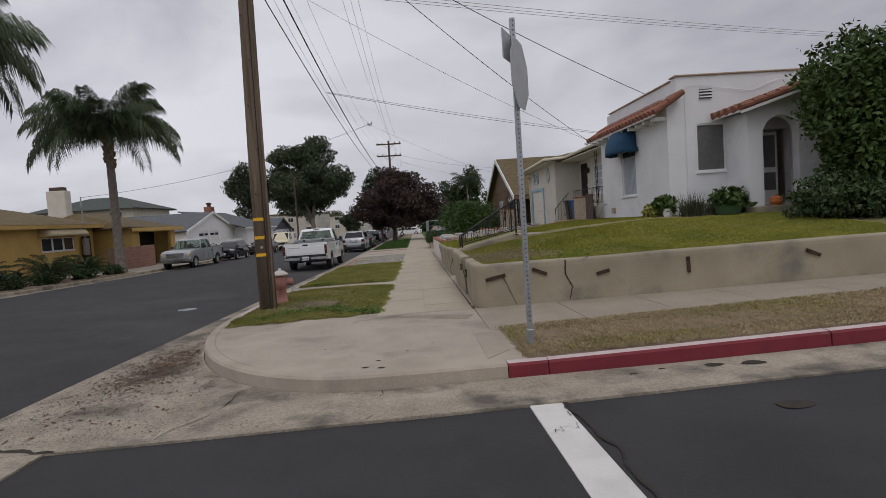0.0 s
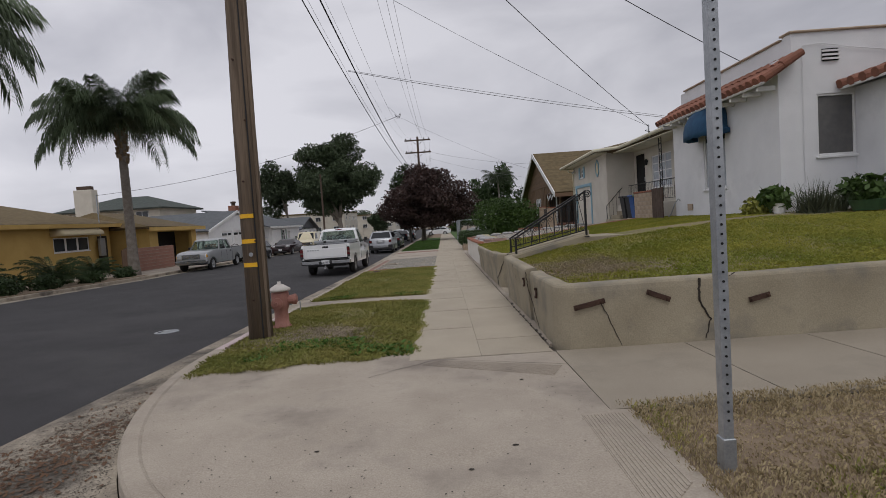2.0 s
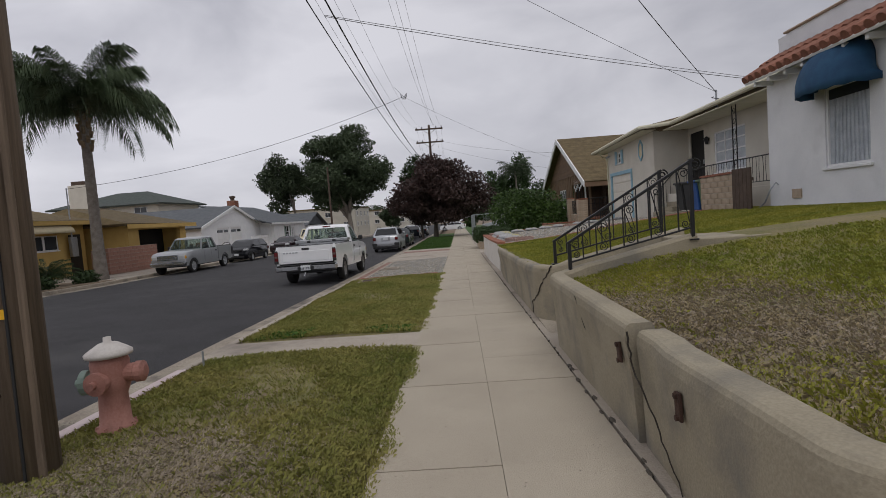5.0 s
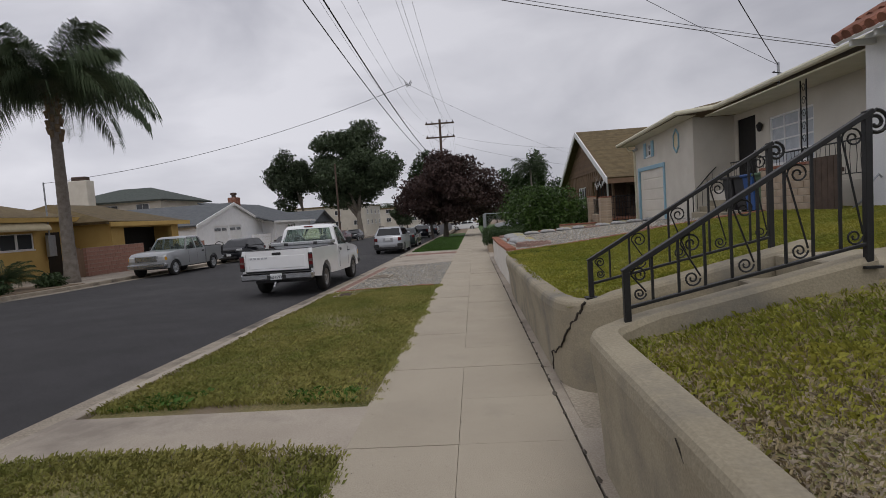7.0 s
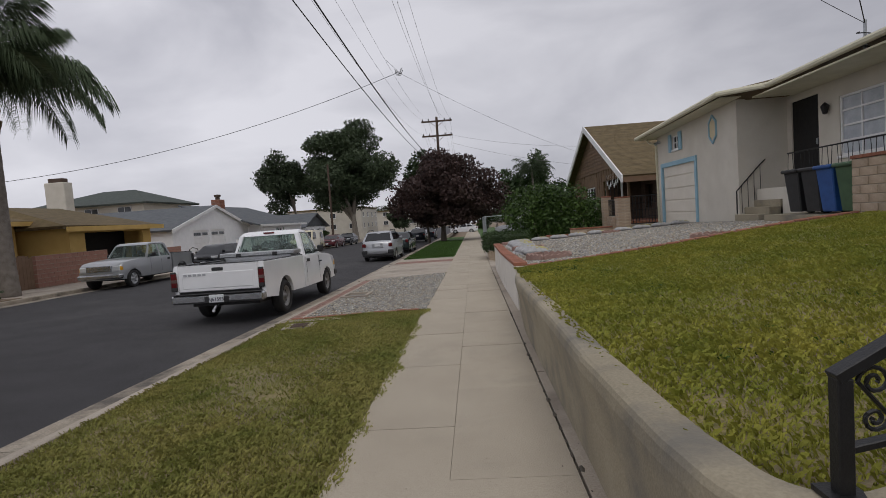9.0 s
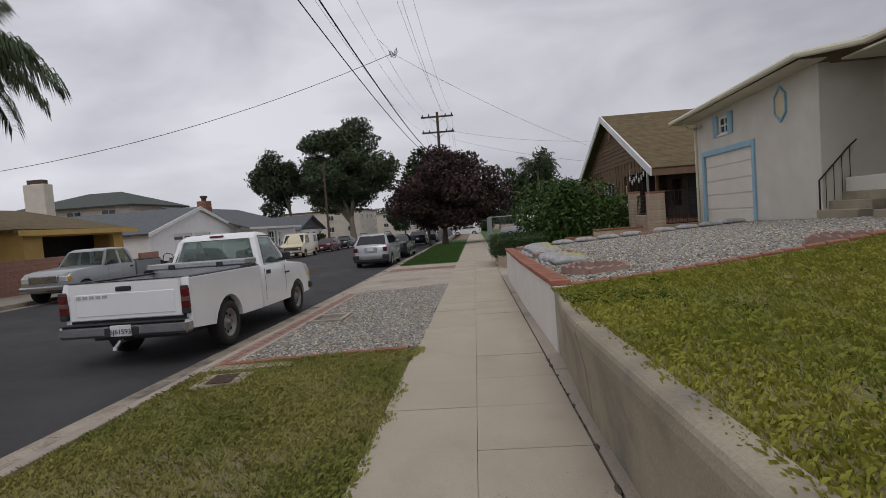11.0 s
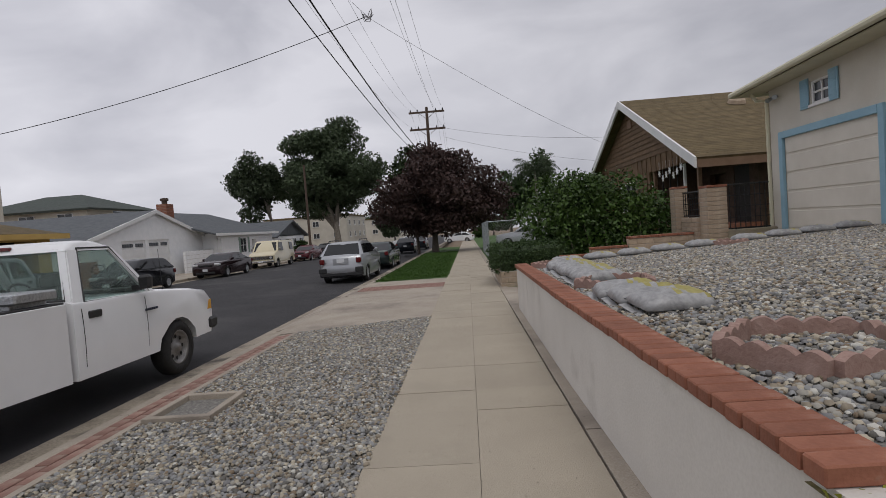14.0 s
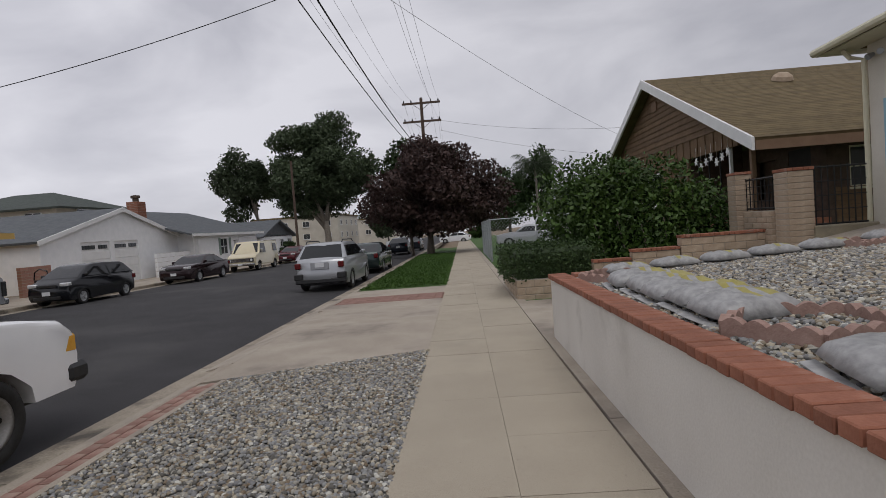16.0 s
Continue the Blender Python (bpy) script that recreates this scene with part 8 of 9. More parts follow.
# palms
def frond_mesh(L, droop, leaflets, leaf_len, seed, arch=0.9):
    """One feather frond along +x: a rachis with hanging leaflets, as a mesh."""
    rnd = random.Random(seed)
    bm = bmesh.new()
    pts = []
    for k in range(13):
        f = k / 12
        pts.append(Vector((L * (f - 0.12 * f ** 3), 0, arch * L * 0.5 * f - droop * L * f ** 2.2)))
    tube(bm, pts, 0.03 * L / 3, 4, 0.006)
    for i in range(leaflets):
        f = 0.10 + 0.9 * i / leaflets
        k = min(11, int(f * 12))
        p = pts[k].lerp(pts[k + 1], f * 12 - k)
        ln = leaf_len * (0.55 + 0.6 * math.sin(math.pi * min(1, f * 0.9 + 0.1))) * rnd.uniform(0.8, 1.1)
        for s in (-1, 1):
            fw = 0.3 + 0.35 * f
            d = Vector((fw, s * rnd.uniform(0.55, 0.95), rnd.uniform(-0.45, 0.45))).normalized()
            w = Vector((0.0125 * L / 3 + 0.003, 0, 0))
            m = p + d * ln * 0.5 + Vector((0, 0, -0.07 * ln))
            e = p + d * ln * 0.72 + Vector((0, 0, -0.66 * ln))
            v = [bm.verts.new(q) for q in (p - w * 0.5, p + w * 0.5, m + w, m - w, e)]
            bm.faces.new((v[0], v[1], v[2], v[3]))
            bm.faces.new((v[3], v[2], v[4]))
    me = bpy.data.meshes.new("frond")
    bm.to_mesh(me)
    bm.free()
    me.materials.append(M["leaf_palm"])
    return me


FRONDS = [frond_mesh(4.2, 0.66, 170, 1.15, 1, 1.35), frond_mesh(4.4, 0.82, 170, 1.15, 2, 1.4), frond_mesh(3.9, 0.46, 160, 1.05, 3, 1.4), frond_mesh(4.2, 0.92, 170, 1.15, 4, 1.25)]


def palm(x, y, z0, zc, seed, scale=1.0, boots=True):
    t = thing("palm_tree", "queen palm with a ringed grey trunk and drooping fronds", "palm tree", None, "queen palms")
    h = zc - z0
    prof = []
    n = 26
    for k in range(n + 1):
        f = k / n
        r = (0.26 - 0.06 * f + (0.09 * math.exp(-f * 9))) * (1 + 0.035 * (k % 2))
        prof.append((r * scale, z0 - 0.2 + (h + 0.2) * f))
    part("trunk", lathe(bmesh.new(), prof, 14, pose(x, y, 0)), M["palm_trunk"], t, smooth=True)
    rnd = random.Random(seed)
    for k in range(26):
        a, z = k * 2.4, zc - 1.9 + k * 0.085
        bm = block(0.12 * scale, 0.30 * scale, -0.07, 0.07, 0.0, 0.34, 0.02, pose(x, y, z, 0, 0, math.degrees(a)) @ pose(0, 0, 0, 0, 14, 0))
        part("boot", bm, M["palm_boot"], t)
    for k in range(34):
        f = k / 34
        me = FRONDS[2] if f < 0.25 else (FRONDS[0] if f < 0.5 else (FRONDS[1] if f < 0.78 else FRONDS[3]))
        ob = new("frond", me)
        ob.parent = t
        up = -46 + 58 * f
        ob.matrix_basis = pose(x, y, zc + 0.35 - 0.5 * f, 0, 0, k * 137.5 + rnd.uniform(-8, 8)) @ pose(0, 0, 0, rnd.uniform(-12, 12), up * 0.55, 0) @ Matrix.Scale(scale * rnd.uniform(0.85, 1.08), 4)
    return t


palm(-18.0, 32.6, -0.45, 7.75, 1)
palm(-18.0, 20.6, -0.25, 9.2, 7)
SMALL = [frond_mesh(2.4, 0.5, 56, 0.6, 8, 1.2), frond_mesh(2.4, 0.9, 56, 0.6, 9, 0.9)]
for me in SMALL:
    me.materials[0] = M["leaf_tree"]
fp = thing("far_palm", "dark feathery palm beyond the hedge", "palm tree")
part("trunk", tube(bmesh.new(), [(8.6, 84, -1.2), (8.7, 84, 2.0), (8.6, 84, 7.0)], 0.18, 8, 0.13), M["palm_trunk"], fp)
for k in range(26):
    ob = new("frond", SMALL[k % 2])
    ob.parent = fp
    ob.matrix_basis = pose(8.6, 84, 7.0, 0, 0, k * 137.5) @ pose(0, 0, 0, 0, -34 + 2.6 * k, 0) @ Matrix.Scale(1.3, 4)
AGAVE = frond_mesh(1.45, 0.5, 60, 0.2, 15, 1.05)
AGAVE.materials[0] = M["leaf_dark"]
for x, y, s in ((-17.9, 26.3, 1.15), (-18.1, 29.3, 1.0), (-18.8, 23.2, 1.1)):
    t = thing("cycad", "dark green sago cycad in the verge bed", "shrub", None, "sago cycads")
    part("stem", lathe(bmesh.new(), [(0.0, G(y) + 0.5), (0.18, G(y) + 0.42), (0.22, G(y) + 0.1), (0.2, G(y) - 0.1)], 10, pose(x, y, 0)), M["palm_boot"], t)
    for k in range(30):
        ob = new("frond", AGAVE)
        ob.parent = t
        ob.matrix_basis = pose(x, y, G(y) + 0.42, 0, 0, k * 137.5) @ pose(0, 0, 0, 0, -42 + 2.0 * k, 0) @ Matrix.Scale(s * (0.85 + 0.3 * ((k * 7) % 5) / 5), 4)


def bush(name, label, clumps, n, size, mat, seed, stems=(), category="shrub", aspect=0.55, fill=0.6, z0=None):
    t = thing(name, label, category)
    leaf_cloud("foliage", clumps, n, size, M[mat], t, seed, fill=fill, aspect=aspect)
    for a, b in stems:
        part("stem", tube(bmesh.new(), [a, Vector(a).lerp(Vector(b), 0.5) + Vector((0.05, 0.05, 0)), b], 0.03, 6, 0.012), M["pale_bark"], t)
    return t


for x, y, r in ((-17.3, 25.0, 0.55), (-17.2, 27.8, 0.5), (-17.4, 30.7, 0.5), (-17.3, 22.8, 0.6), (-18.9, 25.2, 0.6), (-19.0, 28.0, 0.6)):
    bush("low_shrub", "low grey-green shrub in the verge bed", [(x, y, G(y) + r * 0.5, r, r * 1.1, r * 0.6)], 1100, 0.06, "leaf_dark", int(-x * 10 + y))
# big bush before the brown house, with bare stems
bb = [(2.7, 37.6, 1.1, 1.0, 1.1, 1.3), (3.6, 37.7, 1.35, 1.1, 1.2, 1.25), (4.7, 37.6, 1.3, 1.1, 1.1, 1.25), (5.6, 37.4, 0.9, 0.9, 0.9, 1.1), (3.2, 37.2, 0.5, 1.1, 0.9, 0.9), (4.4, 37.0, 0.4, 1.1, 0.8, 0.8), (5.9, 36.9, 0.5, 0.7, 0.7, 0.7), (3.9, 38.2, 1.9, 0.9, 0.9, 0.65)]
bush("hibiscus_bush", "tall dark-green hibiscus bush with bare stems", bb, 17000, 0.066, "leaf_bush", 31, [((3.3 + 0.45 * k, 36.6, -0.55), (3.0 + 0.55 * k, 36.75, 0.95)) for k in range(6)])
bush("hedge", "clipped low dark-green box hedge", [(0.95 + 0.31 * i, 35.45 + 0.5 * j, zc, 0.30, 0.34, 0.27) for i in range(6) for j in range(5) for zc in (0.02, 0.34)], 22000, 0.032, "leaf_dark", 32, (), "hedge", fill=0.35)
core = part("hedge_core", block(0.95, 2.6, 35.4, 37.7, -0.25, 0.48, 0.08), M["leaf_dark"], bpy.data.objects["hedge"])
# the large bush beside the porch and the shrubs along the white house
b1 = [(10.7, 12.2, 4.1, 1.3, 1.0, 1.0), (11.8, 12.0, 4.3, 1.4, 1.1, 1.0), (10.75, 12.0, 3.1, 1.1, 1.0, 1.1), (11.8, 11.9, 3.0, 1.6, 1.2, 1.2), (10.95, 11.9, 2.2, 1.0, 1.0, 0.8), (12.5, 11.8, 2.0, 1.5, 1.2, 1.0)]
bush("climbing_shrub", "tall leafy shrub spilling over the porch", b1, 26000, 0.07, "leaf_hedge", 33, [((10.8 + 0.3 * k, 12.2, 0.9), (10.6 + 0.4 * k, 12.1, 2.8)) for k in range(4)])
bush("low_porch_shrub", "dense fine-leaved shrub before the porch", [(9.7, 11.6, 1.35, 1.0, 0.8, 0.5), (10.8, 11.5, 1.3, 1.1, 0.8, 0.5)], 6500, 0.06, "leaf_dark", 34)
bush("leafy_plant", "broad-leaved green plant by the white wall", [(8.55, 13.9, 1.45, 0.45, 0.4, 0.32), (8.95, 13.9, 1.3, 0.35, 0.3, 0.22)], 700, 0.09, "leaf_hedge", 35)
bush("yellow_plant", "yellow-green plant at the house corner", [(6.95, 15.0, 1.22, 0.28, 0.4, 0.22)], 500, 0.06, "leaf_yellow", 36)
bush("small_plant", "small green plant in a pale pot", [(7.1, 14.55, 1.42, 0.3, 0.3, 0.25)], 260, 0.10, "leaf_hedge", 37)
tagged(part("plant_pot", lathe(bmesh.new(), [(0.10, 1.08), (0.15, 1.3), (0.165, 1.32), (0.14, 1.32), (0.1, 1.25)], 14, pose(7.1, 14.4, 0)), M["white_paint"], None), "small white plant pot with a green plant", "plant pot")


def spiky(name, label, x, y, z, n, L, mat, seed, spread=0.55):
    """A tuft of arching strap leaves."""
    rs = random.Random(seed)
    t = thing(name, label, "plant")
    bm = bmesh.new()
    for k in range(n):
        a, q = rs.uniform(0, 6.28), rs.uniform(0.15, 1.0) * spread
        ln = L * rs.uniform(0.6, 1.1)
        px_, py_ = x + rs.uniform(-0.3, 0.3) * L, y + rs.uniform(-0.3, 0.3) * L
        dx, dy = math.cos(a), math.sin(a)
        w = 0.014
        last = None
        for i in range(5):
            f = i / 4
            c = Vector((px_ + dx * q * ln * f, py_ + dy * q * ln * f, z + ln * f - q * ln * 0.75 * f ** 2.5))
            s = w * (1 - f * 0.9)
            v = (bm.verts.new(c + Vector((-dy * s, dx * s, 0))), bm.verts.new(c + Vector((dy * s, -dx * s, 0))))
            if last:
                bm.faces.new((last[0], last[1], v[1], v[0]))
            last = v
    part("leaves", bm, M[mat], t)
    return t


spiky("strap_plant", "clump of arching grey-green strap leaves", 7.5, 13.9, 1.05, 260, 0.85, "leaf_grey", 41, 0.8)
spiky("strap_plant", "clump of arching grey-green strap leaves", 8.0, 14.0, 1.05, 120, 0.6, "leaf_grey", 42, 0.8)
tub = tagged(link(lathe(bmesh.new(), [(0.26, 1.08), (0.34, 1.28), (0.35, 1.29), (0.32, 1.29), (0.3, 1.2)], 18, pose(8.25, 13.4, 0)), "planter_tub", M["bin_green"]), "low dark green plastic planter tub", "planter")
pk = tagged(link(lathe(bmesh.new(), [(0.0, 1.22), (0.1, 1.22), (0.16, 1.32), (0.15, 1.42), (0.08, 1.47), (0.02, 1.45), (0.015, 1.52), (0.0, 1.52)], 14, pose(9.6, 13.45, 0)), "pumpkin", M["pumpkin"]), "small orange pumpkin on the porch", "pumpkin")


# grass, in tufts over the strips and lawns
def grass(name, label, region, n, h, mat, seed, zf, mask=None, lean=1.3, w=0.0032, tuft=5):
    """Tufts of short blades that lean outwards from their middle."""
    rs = np.random.RandomState(seed)
    x0, x1, y0, y1 = region
    m = n // tuft
    cx, cy = rs.uniform(x0, x1, m), rs.uniform(y0, y1, m)
    if mask is not None:
        k = mask(cx, cy, rs)
        cx, cy = cx[k], cy[k]
        m = len(cx)
    cz = np.array([zf(a, b) for a, b in zip(cx, cy)])
    big = 0.75 + 0.25 * np.sin(cx * 2.3 + 1.1 * np.sin(cy * 1.7)) * np.sin(cy * 1.9 + np.sin(cx * 3.1)) + rs.uniform(-0.15, 0.3, m)
    x, y, z, big = (np.repeat(q, tuft) for q in (cx, cy, cz, big))
    n = m * tuft
    th = rs.uniform(0, 2 * np.pi, n)
    off = rs.uniform(0, 0.06, n)
    x, y = x + np.cos(th) * off, y + np.sin(th) * off
    hh = h * rs.uniform(0.35, 1.1, n) * big
    ln = rs.uniform(0.3, 1.0, n) * lean
    dx, dy = np.cos(th) * ln * hh, np.sin(th) * ln * hh
    t2 = th + rs.uniform(1.2, 1.9, n)
    wx, wy = np.cos(t2) * w, np.sin(t2) * w
    mx, my, mz = x + dx * 0.45, y + dy * 0.45, z + hh * 0.75
    V = np.stack([np.stack([x - wx, y - wy, z - 0.008], 1), np.stack([x + wx, y + wy, z - 0.008], 1), np.stack([mx + wx * 0.7, my + wy * 0.7, mz], 1), np.stack([x + dx, y + dy, z + hh * 0.8], 1)], axis=1)
    ob = arrays(name, V.reshape(-1, 3), np.arange(n * 4).reshape(-1, 4), M[mat])
    return tagged(ob, label, "grass", kind="stuff")


def wavy_edge(x, y, rs):
    """Grass spills unevenly over the pavement's edge and thins on bare patches."""
    e = -0.70 + 0.035 * np.sin(y * 3.1) + 0.03 * np.sin(y * 7.7 + 1)
    bare = np.sin(x * 1.7 + 2.0) * np.sin(y * 0.9 + 0.6) + 0.35 * np.sin(x * 4.1 + y * 3.3)
    front = 8.40 + 0.17 * (x + 3.35) + 0.05 * np.sin(x * 6) + 0.04 * np.sin(x * 13 + 2)
    back = 22.60 + 0.18 * (x + 3.35)
    inside = ((x + 0.5) / 2.76) ** 2 + ((np.minimum(y, 9.9) - 9.9) / 4.7) ** 2 < 1.0
    return (x < e) & (x > -3.29) & (y > front) & (y < back) & (inside | (y > 9.9)) & (rs.uniform(0, 1, len(x)) < np.clip(0.95 - 0.8 * bare, 0.2, 1.0) * (1 - 0.93 * np.exp(-((x + 2.2) / 1.0) ** 4 - ((y - 10.3) / 0.7) ** 4)))


grass("parkway_grass", "patchy yellow-green grass of the parkway", (-3.36, -0.6, 8.3, 13.55), 130000, 0.040, "blade", 51, strip_z, wavy_edge)
grass("parkway_grass", "patchy yellow-green grass of the parkway", (-3.36, -0.6, 14.5, 23.1), 200000, 0.042, "blade", 52, strip_z, wavy_edge)
grass("corner_grass", "dry thin grass behind the red kerb", (1.0, 9.0, 5.16, 6.78), 70000, 0.03, "blade_dry", 53, lambda x, y: walk_z(x, y) + 0.02)
grass("corner_grass", "dry thin grass behind the red kerb", (1.0, 9.0, 5.2, 6.75), 24000, 0.032, "blade", 54, lambda x, y: walk_z(x, y) + 0.02, lambda x, y, rs: np.sin(x * 1.6 + 1) * np.sin(y * 2.2) > 0.15)
grass("lawn_grass", "yellow-green lawn grass on the slope", (1.04, 9.5, 8.8, 13.3), 190000, 0.040, "blade_lawn", 55, lawn_z, lambda x, y, rs: rs.uniform(0, 1, len(x)) > 0.96 * np.exp(-((x - 1.5) / (1.0 + 0.15 * np.sin(y * 4))) ** 4 - ((y - 10.7) / 1.35) ** 4) + 0.2 * (np.sin(x * 2.1) * np.sin(y * 1.7) > 0.3))
grass("lawn_grass", "yellow-green lawn grass on the slope", (1.0, 8.0, 14.55, 22.4), 270000, 0.042, "blade_lawn", 56, lawn_z)
grass("lawn_grass", "dry brown grass along the wall", (1.04, 2.4, 8.85, 13.1), 16000, 0.03, "blade_dry", 57, lawn_z)
grass("far_grass", "lush green grass of the far parkway", (-3.3, -0.75, 39.3, 62), 60000, 0.06, "blade_green", 58, lambda x, y: G(y) + 0.02, w=0.007)
grass("weed", "bright green weeds in the parkway corner", (-2.7, -0.75, 8.85, 9.9), 2600, 0.055, "blade_green", 59, strip_z, lambda x, y, rs: np.sin(x * 3.0 + 1.3) * np.sin(y * 4.0) > -0.1, lean=1.6, w=0.011)
grass("weed", "green weeds along the cross path", (-3.2, -0.9, 14.5, 14.9), 1500, 0.06, "blade_green", 60, strip_z, lambda x, y, rs: np.sin(x * 4.0) > 0.2, lean=1.4, w=0.007)


grass("weed", "green weeds in the lawn by the wall", (1.4, 4.5, 15.0, 22.2), 5000, 0.035, "blade_green", 63, lawn_z, lambda x, y, rs: np.sin(x * 2.3 + 0.6) * np.sin(y * 2.9 + x) > 0.35, lean=1.6, w=0.0035)
grass("weed", "dark green weeds along the top of the wall", (1.02, 2.1, 20.0, 22.3), 4000, 0.042, "blade_green", 64, lawn_z, lambda x, y, rs: np.sin(x * 3.1 + 0.4) * np.sin(y * 3.7 + x) > 0.15, lean=1.7, w=0.0036)
grass("dry_grass", "brown straw and dry grass round the pole", (-3.25, -1.1, 9.5, 11.2), 34000, 0.016, "blade_straw", 61, strip_z, lambda x, y, rs: rs.uniform(0, 1, len(x)) < 1.2 * np.exp(-((x + 2.2) / 1.0) ** 4 - ((y - 10.3) / 0.75) ** 4), lean=2.6)
grass("dry_grass", "brown straw on the bare lawn edge", (1.03, 3.0, 9.0, 12.5), 60000, 0.018, "blade_straw", 62, lawn_z, lambda x, y, rs: rs.uniform(0, 1, len(x)) < 1.1 * np.exp(-((x - 1.5) / 1.1) ** 4 - ((y - 10.7) / 1.45) ** 4), lean=3.0, w=0.0034)


# pebbles
def pebbles(name, label, region, n, zf, seed, s0=0.014, s1=0.032, mask=None):
    rs = np.random.RandomState(seed)
    t = (1 + 5 ** 0.5) / 2
    # twelve-cornered stones whose buried underside is left open
    iv = np.array([(-1, t, 0), (1, t, 0), (-1, -t, 0), (1, -t, 0), (0, -1, t), (0, 1, t), (0, -1, -t), (0, 1, -t), (t, 0, -1), (t, 0, 1), (-t, 0, -1), (-t, 0, 1)], dtype=float)
    iv /= np.linalg.norm(iv[0])
    fc = np.array([(0, 11, 5), (0, 5, 1), (0, 1, 7), (0, 7, 10), (0, 10, 11), (1, 5, 9), (5, 11, 4), (11, 10, 2), (10, 7, 6), (7, 1, 8), (3, 9, 4), (3, 4, 2), (4, 9, 5), (2, 4, 11), (6, 2, 10), (8, 6, 7), (9, 8, 1)])
    x, y = rs.uniform(region[0], region[1], n), rs.uniform(region[2], region[3], n)
    if mask is not None:
        k = mask(x, y)
        x, y = x[k], y[k]
        n = len(x)
    z = np.array([zf(a, b) for a, b in zip(x, y)])
    s = rs.uniform(s0, s1, n)
    sc = np.stack([s * rs.uniform(0.8, 1.3, n), s * rs.uniform(0.7, 1.0, n), s * rs.uniform(0.6, 0.9, n)], 1)
    th = rs.uniform(0, 6.28, n)
    V = iv[None] * sc[:, None, :]
    c, sn = np.cos(th)[:, None], np.sin(th)[:, None]
    X = V[:, :, 0] * c - V[:, :, 1] * sn + x[:, None]
    Y = V[:, :, 0] * sn + V[:, :, 1] * c + y[:, None]
    Z = V[:, :, 2] + (z + sc[:, 2] * 0.5 + rs.uniform(0, 0.008, n))[:, None]
    V = np.stack([X, Y, Z], 2).reshape(-1, 3)
    F = (fc[None] + (np.arange(n) * 12)[:, None, None]).reshape(-1, 3)
    return tagged(arrays(name, V, F, M["pebble"], smooth=True), label, "gravel", kind="stuff")


tagged(link(sheet(-3.04, -0.73, 22.55, 31.0, 8, 24, lambda x, y: G(y) - 0.012), "gravel_bed", M["gravel_bed"]), "bed of grey gravel in the parkway", "gravel bed", kind="structure")
in_box = lambda x, y: ~((x < -2.37) & (x > -3.06) & (y > 25.6) & (y < 26.41)) & (y < 30.97 - 0.88 * (-0.74 - x) / 2.4) & (y > 22.80 + 0.17 * (x + 3.0))
pebbles("parkway_gravel", "grey river pebbles in the parkway", (-3.04, -0.72, 22.7, 31.0), 37000, lambda x, y: G(y) - 0.012, 71, 0.012, 0.025, in_box)
pebbles("yard_gravel", "grey river pebbles in the raised yard", (1.16, 7.7, 22.72, 31.1), 66000, yard_z, 72, 0.013, 0.026)

# ---- utility poles, cables, signs and small things ----
up = thing("utility_pole", "weathered brown wooden utility pole with yellow bands", "utility pole")
b = bmesh.new()
tube(b, [(-3.055, 10.55, -0.5), (-3.03, 10.55, 3.0), (-2.96, 10.56, 6.5), (-2.9, 10.57, 12.0)], 0.172, 16, 0.12)
part("pole", b, M["wood_pole"], up, smooth=True)
part("conduit", tube(bmesh.new(), [(-2.905, 10.47, -0.1), (-2.865, 10.48, 5.0), (-2.82, 10.5, 9.0)], 0.025, 8), M["wood_pole"], up)
part("ground_wire", tube(bmesh.new(), [(-2.965, 10.40, -0.1), (-2.93, 10.41, 4.0), (-2.87, 10.43, 9.0)], 0.010, 6), M["cable"], up)
for z in (0.98, 1.32, 1.68):
    part("yellow_band", slab(bmesh.new(), [(-3.045 + r_ * math.sin(math.radians(a_)), 10.55 - r_ * math.cos(math.radians(a_))) for r_, a_ in [(0.176, -42 + 12 * q) for q in range(7)] + [(0.160, 30 - 12 * q) for q in range(7)]], lambda x, y, z=z: z, lambda x, y, z=z: z + 0.06), M["yellow_band"], up, "bright yellow reflective band")
for k in range(9):
    z = 0.5 + k * 0.85
    part("step_bolt", tube(bmesh.new(), [(-3.05 + 0.1 * (k % 2), 10.40, z), (-3.05 + 0.1 * (k % 2), 10.36, z)], 0.014, 6), M["rust_iron"], up)
part("tag", lathe(bmesh.new(), [(0.0, 0.0), (0.03, 0.0), (0.03, 0.006), (0, 0.006)], 12, pose(-3.03, 10.375, 1.16, 90)), M["galv"], up)
part("bracket_box", block(-2.97, -2.84, 10.45, 10.6, 6.2, 6.75, 0.02), M["galv"], up)
part("insulator", lathe(bmesh.new(), [(0.0, 0), (0.07, 0.02), (0.08, 0.2), (0.0, 0.25)], 10, pose(-2.85, 10.6, 7.2)), M["black_plastic"], up)
for z in (11.2, 9.8):
    part("crossarm", block(-4.55, -1.55, 10.45, 10.55, z, z + 0.12, 0.01), M["dark_wood"], up)

